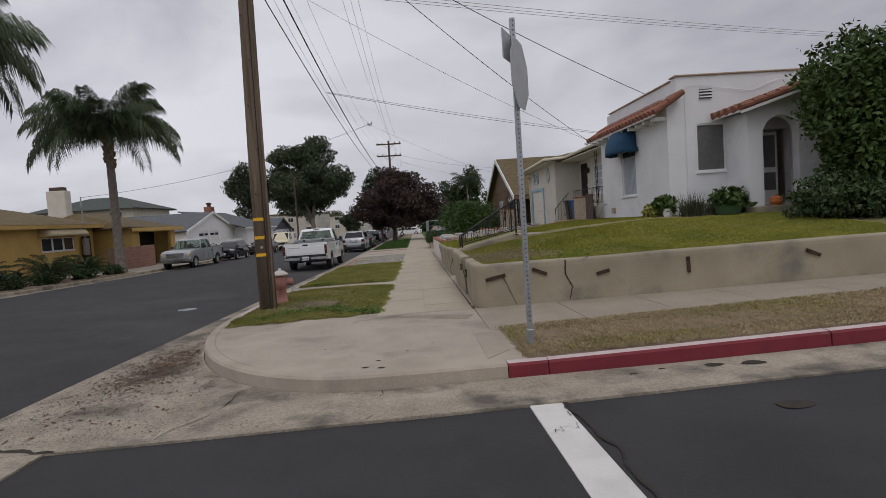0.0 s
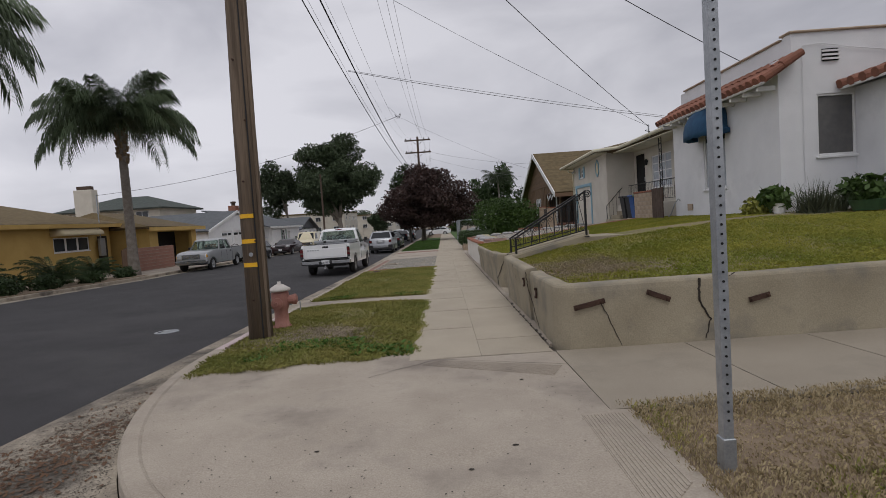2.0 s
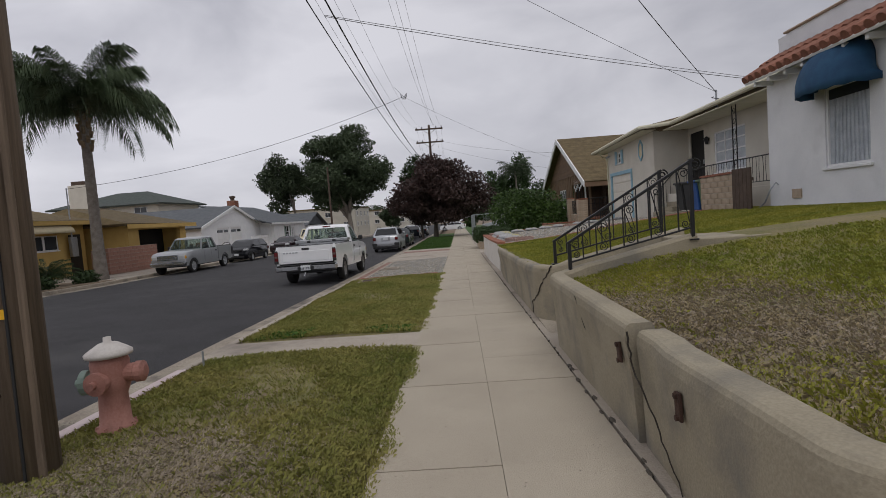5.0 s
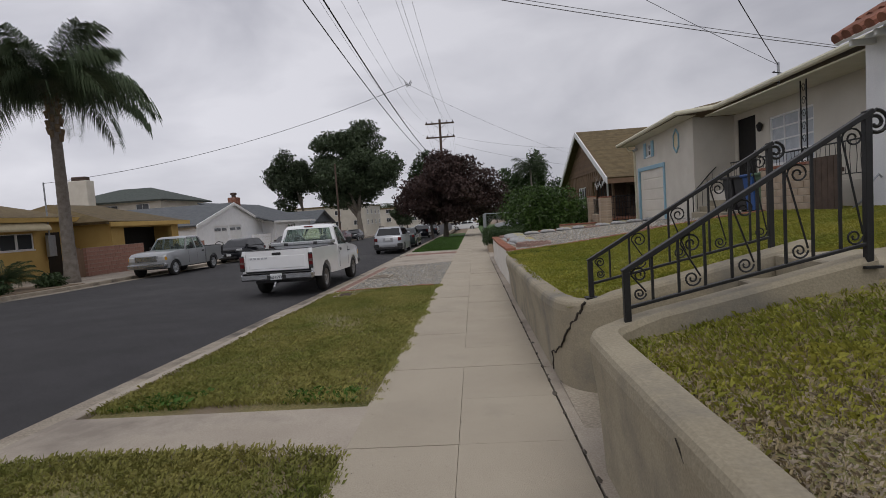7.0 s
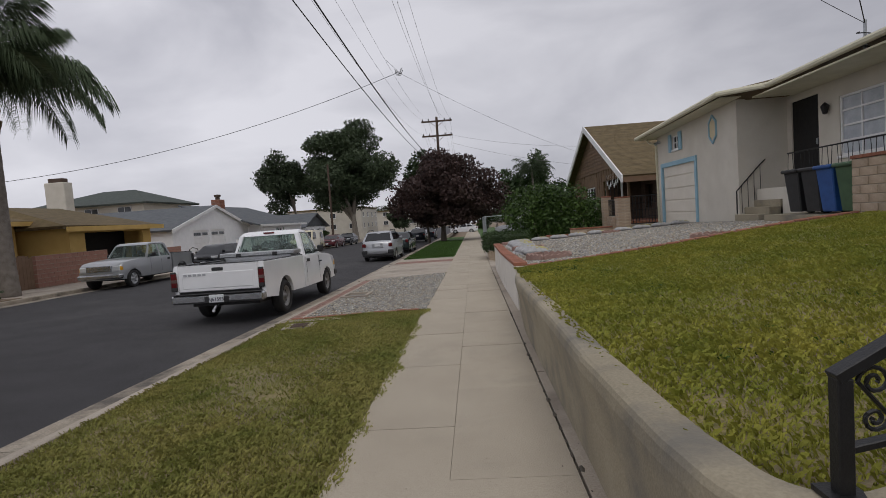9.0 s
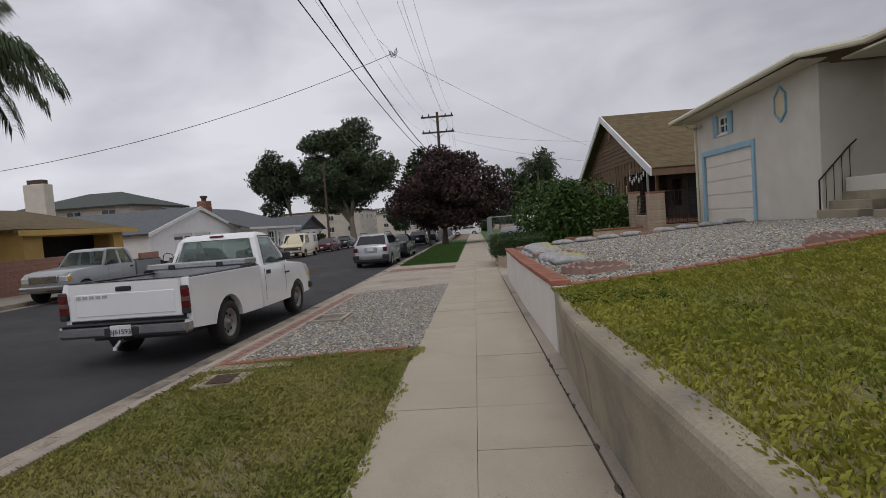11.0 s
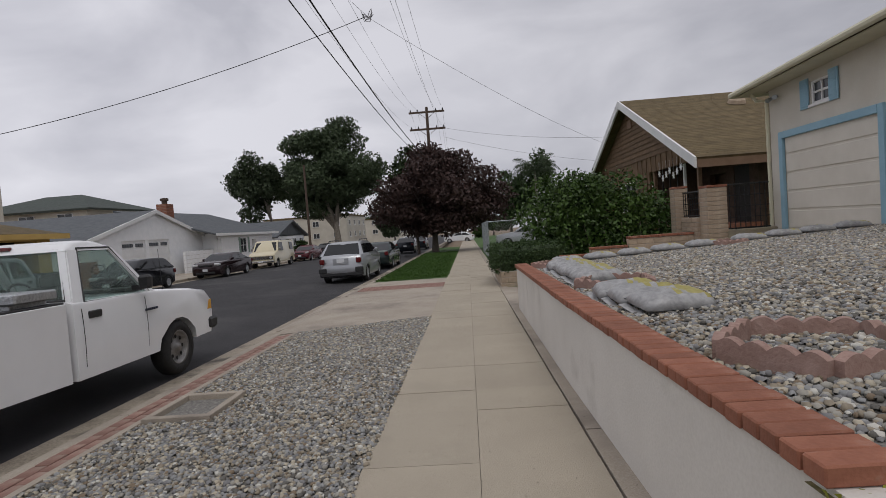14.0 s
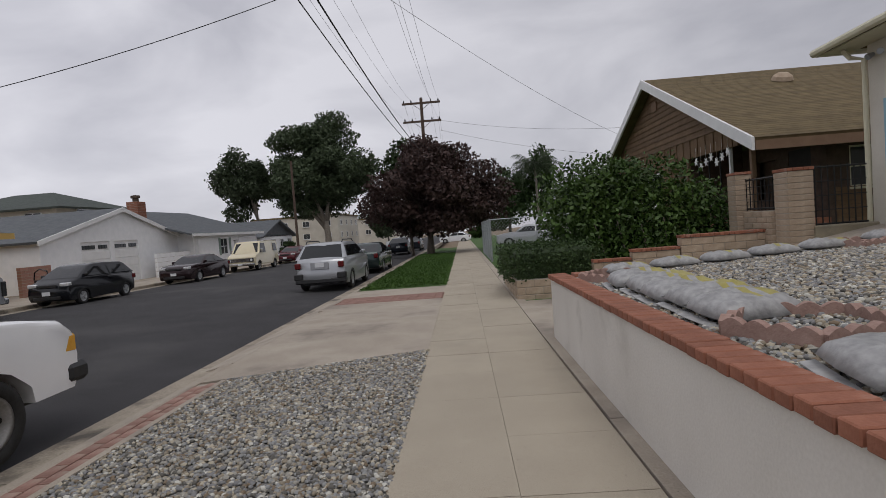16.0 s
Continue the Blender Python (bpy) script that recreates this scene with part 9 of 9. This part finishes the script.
p2 = thing("utility_pole", "dark wooden utility pole with two crossarms", "utility pole")
part("pole", tube(bmesh.new(), [(-2.75, 66.8, -1.5), (-2.72, 66.8, 6), (-2.68, 66.8, 11.6)], 0.17, 10, 0.12), M["dark_wood"], p2)
for z in (11.15, 9.68):
    part("crossarm", block(-4.25, -1.15, 66.7, 66.82, z - 0.06, z + 0.1, 0.01), M["dark_wood"], p2)
    for x in (-4.1, -3.5, -1.9, -1.3):
        part("insulator", lathe(bmesh.new(), [(0.05, 0), (0.06, 0.1), (0.03, 0.2), (0.0, 0.22)], 8, pose(x, 66.76, z + 0.1)), M["black_plastic"], p2)
    for s in (-1, 1):
        part("brace", tube(bmesh.new(), [(-2.7 + s * 0.7, 66.68, z - 0.05), (-2.7, 66.68, z - 0.6)], 0.02, 5), M["dark_wood"], p2)
p3 = thing("utility_pole", "plain dark wooden pole across the street", "utility pole")
part("pole", tube(bmesh.new(), [(-17.3, 78, -1.6), (-17.3, 78, 9.0)], 0.15, 8, 0.11), M["dark_wood"], p3)


def wire(a, c, sag, r, mat, label, n=26):
    a, c = Vector(a), Vector(c)
    pts = [a.lerp(c, k / n) - Vector((0, 0, sag * 4 * (k / n) * (1 - k / n))) for k in range(n + 1)]
    ob = part("overhead_cable", tube(bmesh.new(), pts, r, 5), M[mat], None)
    return tagged(ob, label, "cable", "overhead cables")


heavy = "thick black overhead cable along the street"
thin = "thin grey overhead wire"
wire((-2.85, 10.5, 7.35), (-2.55, 66.8, 7.0), 1.35, 0.020, "cable", heavy)
wire((-3.05, 10.5, 6.85), (-2.75, 66.8, 6.9), 1.30, 0.014, "cable", heavy)
for x0, x1, z0, z1 in ((-4.2, -4.1, 11.4, 11.35), (-3.6, -3.5, 11.4, 11.35), (-2.3, -1.9, 11.4, 11.35), (-1.7, -1.3, 11.4, 11.35), (-4.2, -4.0, 10.0, 9.85), (-1.7, -1.4, 10.0, 9.85)):
    wire((x0, 10.5, z0), (x1, 66.8, z1), 1.9, 0.006, "thin_cable", thin)
    wire((x1, 66.8, z1), (x1 - 1, 140, z1 - 1), 1.5, 0.008, "thin_cable", thin)
    wire((x0, 10.5, z0), (x0, -40, z0), 1.5, 0.006, "thin_cable", thin)
A_ = (8.2, 24.1, 4.62)
wire((-3.1, 10.5, 8.8), A_, 0.25, 0.010, "cable", "service cable to the cream house")
wire((-3.48, 20.6, 10.1), A_, 0.2, 0.006, "cable", "service cable to the cream house")
wire((-3.05, 20.5, 6.55), (9.6, 23.2, 4.58), 0.12, 0.009, "thin_cable", "service cable to the cream house")
wire((-3.05, 20.5, 6.58), (9.6, 23.2, 4.62), 0.07, 0.007, "thin_cable", "service cable to the cream house")
for dz in (0, 0.06, 0.13):
    wire((-3.1, 10.55, 6.25 + dz), (14.5, 16.4, 6.35 + dz), 0.12, 0.0045, "thin_cable", "bundle of thin wires over the white house")
wire((-3.1, 10.5, 8.3), (7.7, 16.6, 4.95), 0.2, 0.009, "cable", "service cable to the white house")
wire((-2.9, 39.75, 8.83), (-22.75, 37.2, 4.55), 0.75, 0.012, "cable", "service cable to the yellow house")
wire((-2.9, 39.75, 8.8), (12.0, 58, 5.2), 0.5, 0.007, "thin_cable", "service wire towards the brown house")
wire((-1.3, 66.8, 9.7), (18.0, 52, 5.8), 0.9, 0.010, "thin_cable", "service wire towards the brown house")
wire((-1.3, 66.8, 8.9), (18.0, 58, 4.0), 0.7, 0.010, "thin_cable", "service wire towards the brown house")
tw = thing("wire_tap", "tangle of tapped wires hanging on the lines", "wire tap")
part("loop", tube(bmesh.new(), [(-2.9 + 0.2 * math.sin(t * 0.7), 39.75 + 0.25 * math.cos(t * 0.9), 8.83 + 0.15 * math.sin(t * 1.3)) for t in range(24)], 0.012, 5), M["thin_cable"], tw)
part("strand", tube(bmesh.new(), [(-2.9, 39.75, 8.83), (-3.5, 39.9, 9.5)], 0.008, 5), M["thin_cable"], tw)

# sign on its pierced post
sg = thing("street_sign", "sign plates on a pierced galvanised steel post", "street sign")
b = bmesh.new()
for s in (-1, 1):
    box(b, 1.185 + s * 0.022 - 0.004, 1.185 + s * 0.022 + 0.004, 5.67, 5.73, 0.02, 3.58)
box(b, 1.167, 1.203, 5.67, 5.678, 0.02, 3.58)
box(b, 1.167, 1.203, 5.722, 5.73, 0.02, 3.58)
part("post", b, M["galv"], sg)
# the post is closed here; near-black discs paint the darkness of its holes
for k in range(66):
    z = 0.30 + k * 0.05
    part("hole", lathe(bmesh.new(), [(0.0, 0.0), (0.0075, 0.0), (0.0075, 0.003), (0.0, 0.003)], 6, pose(1.185, 5.669, z, 90)), M["shade_and_door_black"], sg)
part("sleeve", block(1.15, 1.22, 5.66, 5.74, 0.0, 0.20, 0.004), M["galv"], sg)
# eight-sided plate seen from its edge and back
b = bmesh.new()
f0 = [b.verts.new((1.225 + 0.012, 5.70 + 0.39 * math.cos(radians(22.5 + 45 * k)), 2.98 + 0.39 * math.sin(radians(22.5 + 45 * k)))) for k in range(8)]
f1 = [b.verts.new((v.co.x + 0.004, v.co.y, v.co.z)) for v in f0]
b.faces.new(f0), b.faces.new(list(reversed(f1)))
for k in range(8):
    b.faces.new((f0[k], f0[(k + 1) % 8], f1[(k + 1) % 8], f1[k]))
sp_ = part("sign_plate", b, M["sign_grey"], sg, "bare grey back of an eight-sided sign")
bmesh_rot = pose(1.225, 5.70, 0, 0, 0, -26) @ pose(-1.225, -5.70, 0)
sp_.matrix_basis = bmesh_rot
pl = part("sign_plate", block(-0.30, 0.0, -0.006, 0.006, 3.10, 3.40, 0.002), M["sign_grey"], sg, "small grey plate")
pl.matrix_basis = pose(1.16, 5.70, 0, 0, 0, 62)

# fire hydrant
hy = thing("fire_hydrant", "faded pink fire hydrant with a white bonnet", "fire hydrant", pose(-2.97, 11.3, G(11.3)))
part("barrel", lathe(bmesh.new(), [(0.0, -0.05), (0.15, -0.05), (0.15, 0.03), (0.115, 0.05), (0.105, 0.28), (0.125, 0.33), (0.135, 0.36), (0.14, 0.55), (0.125, 0.60), (0.0, 0.60)], 20), M["hydrant"], hy, smooth=True)
part("bonnet", lathe(bmesh.new(), [(0.17, 0.60), (0.172, 0.63), (0.13, 0.66), (0.07, 0.70), (0.03, 0.71), (0.028, 0.75), (0.0, 0.75)], 20), M["hydrant_cap"], hy, "chipped white bonnet", True)
part("outlet", lathe(bmesh.new(), [(0.07, 0.08), (0.075, 0.19), (0.085, 0.20), (0.085, 0.25), (0.05, 0.27), (0.0, 0.27)], 14, pose(0, 0, 0.45, 0, 90, 8)), M["hydrant"], hy)
part("outlet", lathe(bmesh.new(), [(0.07, 0.08), (0.075, 0.15), (0.09, 0.16), (0.09, 0.2), (0.03, 0.21), (0.03, 0.25), (0.0, 0.25)], 14, pose(0, 0, 0.42, 90, 0, 0)), M["hydrant"], hy)
part("outlet_cap", lathe(bmesh.new(), [(0.07, 0.08), (0.08, 0.15), (0.1, 0.16), (0.1, 0.21), (0.03, 0.22), (0.03, 0.26), (0.0, 0.26)], 14, pose(0, 0, 0.40, 0, -90, 10)), M["hydrant_green"], hy, "greenish capped outlet")
for k in range(8):
    part("flange_bolt", lathe(bmesh.new(), [(0.012, 0.03), (0.012, 0.05), (0, 0.05)], 6, pose(0.135 * math.cos(k * 0.785), 0.135 * math.sin(k * 0.785), 0)), M["hydrant"], hy)
mk = tagged(link(tube(bmesh.new(), [(-3.2, 13.2, G(13.2) - 0.05), (-3.2, 13.2, G(13.2) + 0.18)], 0.012, 6), "marker_stake", M["galv"]), "thin metal marker stake in the grass", "stake")

# brick coping of the white wall: 84 headers
bz = lambda y: wt(y) + 0.001
me_b = None
rnd = random.Random(9)
n = 82
for k in range(n):
    y = 22.40 + k * (8.80 / n)
    if me_b is None:
        ob = part("brick", block(0, 0.235, 0, 8.80 / n - 0.010, 0, 0.062, 0.006), M["red_brick"], whitewall)
        me_b = ob.data
    else:
        ob = new("brick", me_b)
        ob.parent = whitewall
    ob.matrix_basis = pose((0.975 - 0.045 * (y - 22.4) / 3.6 if y < 26 else 0.93 + 0.025 * (y - 26) / 5.2) + rnd.uniform(-0.004, 0.004), y, bz(y) + rnd.uniform(-0.002, 0.003), -0.7, rnd.uniform(-0.6, 0.6), rnd.uniform(-0.7, 0.7))
for k in range(5):
    ob = new("brick", me_b)
    ob.parent = whitewall
    ob.matrix_basis = pose(1.26 + k * 0.108 + 0.1, 30.965, bz(31), 0, 0, 90)
# brick edging between lawn and yard
eb = thing("brick_edging", "row of worn red bricks between lawn and gravel", "edging")
for k in range(24):
    x = 1.19 + k * 0.25
    y = 22.5 + 0.012 * k
    ob = part("brick", block(0, 0.235, -0.05, 0.05, -0.06, 0.03, 0.012), M["red_brick"], eb)
    ob.matrix_basis = pose(x, y, max(lawn_z(x, y), yard_z(x, y)) + 0.005, rnd.uniform(-4, 4), -3.5, rnd.uniform(-5, 5))
# brick band along the kerb and its front row
bk = thing("brick_band", "red brick band between kerb and gravel", "edging", kind="structure")
part("bed", slab(bmesh.new(), [(-3.345, 22.7), (-3.11, 22.7), (-3.11, 30.0), (-3.345, 30.0)], lambda x, y: G(y) - 0.2, lambda x, y: G(y) - 0.012), M["mortar"], bk)
me_k = None
for k in range(35):
    y = 22.72 + k * 0.2045
    for j in range(2):
        yy = y + (0.1 if j == 1 else 0.0)
        if me_k is None:
            ob = part("brick", block(0, 0.112, 0, 0.195, 0, 0.05, 0.004), M["faded_brick"], bk)
            me_k = ob.data
        else:
            ob = new("brick", me_k)
            ob.parent = bk
        ob.matrix_basis = pose(-3.335 + j * 0.122, yy, G(yy) - 0.046 + rnd.uniform(-0.002, 0.003), -1.15, 0, rnd.uniform(-0.8, 0.8))
part("edge_strip", slab(bmesh.new(), [(-3.105, 22.75), (-3.04, 22.75), (-3.04, 30.08), (-3.105, 30.05)], lambda x, y: G(y) - 0.2, lambda x, y: G(y) + 0.012), M["ramp_concrete"], bk)
fr = thing("brick_row", "single row of red bricks fronting the gravel", "edging")
for k in range(11):
    x = -3.2 + k * 0.215
    y = 22.68 + (x + 3.2) * 0.16
    ob = part("brick", block(0, 0.205, -0.045, 0.045, -0.06, 0.045, 0.007), M["red_brick"], fr)
    ob.matrix_basis = pose(x, y, G(y) + rnd.uniform(-0.012, 0.008), 0, 0, 9 + rnd.uniform(-2, 2))
bp2 = thing("brick_apron", "strip of red brick paving across the drive", "paving", kind="structure")
part("bed", slab(bmesh.new(), [(-3.36, 36.31), (-0.74, 36.31), (-0.74, 37.59), (-3.36, 37.59)], lambda x, y: G(y) - 0.2, lambda x, y: G(y) - 0.014), M["mortar"], bp2)
me_p = None
for i in range(12):
    for j in range(12):
        if me_p is None:
            ob = part("brick", block(0, 0.205, 0, 0.098, 0, 0.04, 0.004), M["faded_brick"], bp2)
            me_p = ob.data
        else:
            ob = new("brick", me_p)
            ob.parent = bp2
        x, y = -3.34 + i * 0.214 + (0.05 if j % 2 else 0), 36.32 + j * 0.106
        ob.matrix_basis = pose(x, y, G(y) - 0.039 + rnd.uniform(-0.002, 0.002), -0.7)
# concrete meter frame in the gravel and plate in the grass
mf = thing("meter_pit", "sunken meter pit with a pale concrete frame", "meter pit", pose(-2.715, 26.0, G(26.0), -1.15))
for a in ((-0.33, 0.33, -0.39, -0.32), (-0.33, 0.33, 0.32, 0.39), (-0.33, -0.26, -0.32, 0.32), (0.26, 0.33, -0.32, 0.32)):
    part("frame", block(a[0], a[1], a[2], a[3], -0.30, 0.045, 0.006), M["ramp_concrete"], mf)
part("pit_floor", block(-0.26, 0.26, -0.32, 0.32, -0.30, -0.20), M["joint"], mf)
cp = thing("utility_cover", "square concrete meter lid with an iron plate", "meter lid", pose(-2.8, 21.95, G(21.95) - 0.01, -1.15, 0, 6))
part("frame", block(-0.28, 0.28, -0.26, 0.26, -0.1, 0.045, 0.02), M["old_concrete"], cp)
part("iron_plate", block(-0.13, 0.13, -0.18, 0.18, 0.045, 0.053), M["rust_iron"], cp)
tagged(link(slab(bmesh.new(), [(-3.3, 22.35), (-2.2, 22.45), (-2.25, 22.66), (-3.3, 22.62)], lambda x, y: G(y) - 0.1, lambda x, y: G(y) + 0.03), "broken_slab", M["old_concrete"]), "broken concrete slab before the brick row", "slab")

# sacks lying on the gravel
def sack(x, y, turn, tip=0.0, L=0.62, W=0.42, H=0.13):
    z = yard_z(x, y)
    t = thing("sack", "full plastic sack with yellow print lying on gravel", "sack", pose(x, y, z + 0.02, tip, 0, turn), "sacks on the gravel")
    bm = bmesh.new()
    nx, ny = 14, 8
    rr = random.Random(int(x * 50 + y * 31))
    ph = rr.uniform(0, 6)
    def at_(i, j, s):
        u, v = 2 * i / nx - 1, 2 * j / ny - 1
        e = max(0.0, (1 - abs(u) ** 4)) * max(0.0, (1 - abs(v) ** 3))
        wr = 0.012 * math.sin(9 * u + 5 * v + ph) + 0.009 * math.sin(17 * v - 6 * u + ph)
        return (u * L / 2 * (1 - 0.05 * abs(v)), v * W / 2 * (1 - 0.08 * u * u), s * (H * (0.72 if s > 0 else 0.28) * e ** 0.5 + wr * (s > 0) * e) + H * 0.28)
    for s in (1, -1):
        g = [[bm.verts.new(at_(i, j, s)) for i in range(nx + 1)] for j in range(ny + 1)]
        for j in range(ny):
            for i in range(nx):
                bm.faces.new((g[j][i], g[j][i + 1], g[j + 1][i + 1], g[j + 1][i]))
    bmesh.ops.remove_doubles(bm, verts=bm.verts, dist=0.001)
    ob = part("bag", bm, [M["bag"], M["bag_print"]], t, smooth=True)
    for p in ob.data.polygons:
        c = p.center
        if c.z > H * 0.35 and (-0.02 < c.x < 0.25) and abs(c.y) < W * 0.30 and not (0.06 < c.x < 0.11):
            p.material_index = 1
    for s in (-1, 1):
        part("sealed_end", block(s * L / 2 - 0.035, s * L / 2 + 0.035, -W * 0.42, W * 0.42, H * 0.25, H * 0.30, 0.002, pose(0, 0, 0, 0, 8 * s, 0)), M["bag"], t)


for k in range(3):
    sack(1.70 - 0.05 * k, 25.36 + k * 0.42, 8 - 6 * k, 7, 0.64, 0.46, 0.14)
for k, y in enumerate((27.62, 28.08, 28.55, 29.05, 29.6)):
    sack(1.66 + 0.03 * (k % 2), y, 14 - 4 * k, 6, 0.66, 0.46, 0.16)
for k in range(5):
    sack(1.9 + 0.62 * k, 30.85 + 0.03 * (k % 2), 88 + 4 * (k % 3) - 80, 0, 0.6, 0.36, 0.12)
for k in range(4):
    sack(5.3 + 0.62 * k, 31.0, 4 * (k % 3), 0, 0.6, 0.36, 0.12)


# scalloped concrete edging
def scallop_ring(x, y, rad, n, z, group="scalloped edging"):
    t = thing("scalloped_edging", "ring of scalloped pink concrete edging stones", "edging", pose(x, y, z), group)
    for k in range(n):
        bm = bmesh.new()
        prof = [(-0.26, -0.06), (0.26, -0.06)]
        prof += [(0.26 - 0.52 * i / 24, 0.065 + 0.032 * abs(math.sin(math.pi * 4 * i / 24))) for i in range(25)]
        f0 = [bm.verts.new((u, -0.028, v)) for u, v in prof]
        f1 = [bm.verts.new((u, 0.028, v)) for u, v in prof]
        bm.faces.new(f0), bm.faces.new(list(reversed(f1)))
        for i in range(len(prof)):
            bm.faces.new((f0[i], f0[(i + 1) % len(prof)], f1[(i + 1) % len(prof)], f1[i]))
        ob = part("edging_stone", bm, M["scallop"], t)
        a = 360 / n * k + 12
        ob.matrix_basis = pose(0, 0, 0, 0, 0, a) @ pose(0, -rad, 0)
    return t


scallop_ring(1.80, 23.72, 0.38, 5, yard_z(1.8, 23.7) + 0.02)
scallop_ring(1.75, 27.12, 0.36, 5, yard_z(1.7, 27.0) + 0.01)
scallop_ring(1.65, 30.4, 0.35, 5, yard_z(1.6, 30.3) + 0.01)
scallop_ring(4.9, 23.3, 0.4, 5, yard_z(4.9, 23.3) + 0.02)
scallop_ring(4.8, 30.9, 0.3, 5, yard_z(4.8, 30.9))
rows = thing("red_edging", "low red edging stones beside the drive", "edging")
for k in range(5):
    part("edging_stone", block(6.3 + k * 0.3, 6.58 + k * 0.3, 31.15, 31.22, yard_z(6.5, 31) - 0.05, yard_z(6.5, 31) + 0.07, 0.015), M["red_brick"], rows)


# wheelie bins by the cream porch
def bin_(x, y, m, lab, turn=0):
    z = 0.915
    t = thing("wheelie_bin", lab, "bin", pose(x, y, z + 0.02, 0, 0, turn), "wheelie bins")
    bm = bmesh.new()
    lo = [bm.verts.new(p) for p in ((-0.2, -0.25, 0.05), (0.2, -0.25, 0.05), (0.2, 0.25, 0.05), (-0.2, 0.25, 0.05))]
    hi = [bm.verts.new(p) for p in ((-0.25, -0.34, 0.92), (0.25, -0.34, 0.92), (0.25, 0.34, 0.92), (-0.25, 0.34, 0.92))]
    bm.faces.new(lo), bm.faces.new(hi)
    for i in range(4):
        bm.faces.new((lo[i], lo[(i + 1) % 4], hi[(i + 1) % 4], hi[i]))
    bmesh.ops.bevel(bm, geom=bm.edges[:], offset=0.02, segments=1, affect="EDGES")
    part("body", bm, M[m], t)
    part("lid", block(-0.27, 0.27, -0.37, 0.36, 0.92, 1.0, 0.025, pose(0, 0, 0, 2)), M[m], t)
    part("handle", tube(bmesh.new(), [(-0.2, 0.36, 0.90), (-0.2, 0.42, 0.90), (0.2, 0.42, 0.90), (0.2, 0.36, 0.90)], 0.016, 6), M[m], t)
    for s in (-1, 1):
        part("wheel", lathe(bmesh.new(), [(0.0, -0.025), (0.12, -0.025), (0.12, 0.025), (0.0, 0.025)], 14, pose(s * 0.24, 0.24, 0.11, 0, 90, 0)), M["tyre"], t)


bin_(7.72, 25.25, "bin_black", "black plastic wheelie bin", -90)
bin_(7.74, 24.68, "bin_black", "black plastic wheelie bin", -86)
bin_(7.7, 24.12, "bin_blue", "blue plastic wheelie bin", -90)
bin_(7.7, 23.55, "bin_green", "green plastic wheelie bin", -90)
tagged(link(block(7.3, 8.2, 23.1, 26.2, 0.5, 0.93, 0.01), "porch_pad", M["wall_grey"]), "concrete pad under the wheelie bins", "slab", kind="structure")

# chain-link fence of galvanised pipe, beyond the hedge
cf = thing("chain_link_fence", "galvanised chain-link fence beside the pavement", "fence")
y0, y1, x = 48.5, 58.0, 1.15
for k in range(5):
    y = y0 + (y1 - y0) * k / 4
    part("post", tube(bmesh.new(), [(x, y, G(y) - 0.2), (x, y, G(y) + 2.0)], 0.03 if k else 0.05, 8), M["galv"], cf)
part("top_rail", tube(bmesh.new(), [(x, y0, G(y0) + 1.95), (x, y1, G(y1) + 1.95)], 0.022, 8), M["galv"], cf)
part("top_rail", tube(bmesh.new(), [(x, y0, G(y0) + 1.95), (8.5, y0 + 1.5, G(y0) + 1.95)], 0.022, 8), M["galv"], cf)
for k in range(1, 4):
    part("post", tube(bmesh.new(), [(x + 2.2 * k, y0 + 0.45 * k, G(y0) - 0.2), (x + 2.2 * k, y0 + 0.45 * k, G(y0) + 2.0)], 0.03, 8), M["galv"], cf)
def mesh_wires(p, q, h, step, zf):
    bm = bmesh.new()
    p, q = Vector(p), Vector(q)
    L = (q - p).length
    d = (q - p) / L
    n = int((L + h) / step)
    for k in range(n):
        for s in (0, 1):
            u0 = k * step - h
            a0, a1 = max(0.0, u0), min(L, u0 + h)
            if a1 - a0 < 0.05:
                continue
            z0, z1 = a0 - u0, a1 - u0
            if s:
                z0, z1 = h - z0, h - z1
            A, B = p + d * a0, p + d * a1
            tube(bm, [(A.x, A.y, zf(A.y) + z0), (B.x, B.y, zf(B.y) + z1)], 0.004, 3, None, False)
    return bm


part("wire_mesh", mesh_wires((x, y0, 0), (x, y1, 0), 1.95, 0.16, G), M["galv"], cf)
part("wire_mesh", mesh_wires((x, y0, 0), (8.5, y0 + 1.5, 0), 1.95, 0.16, G), M["galv"], cf)
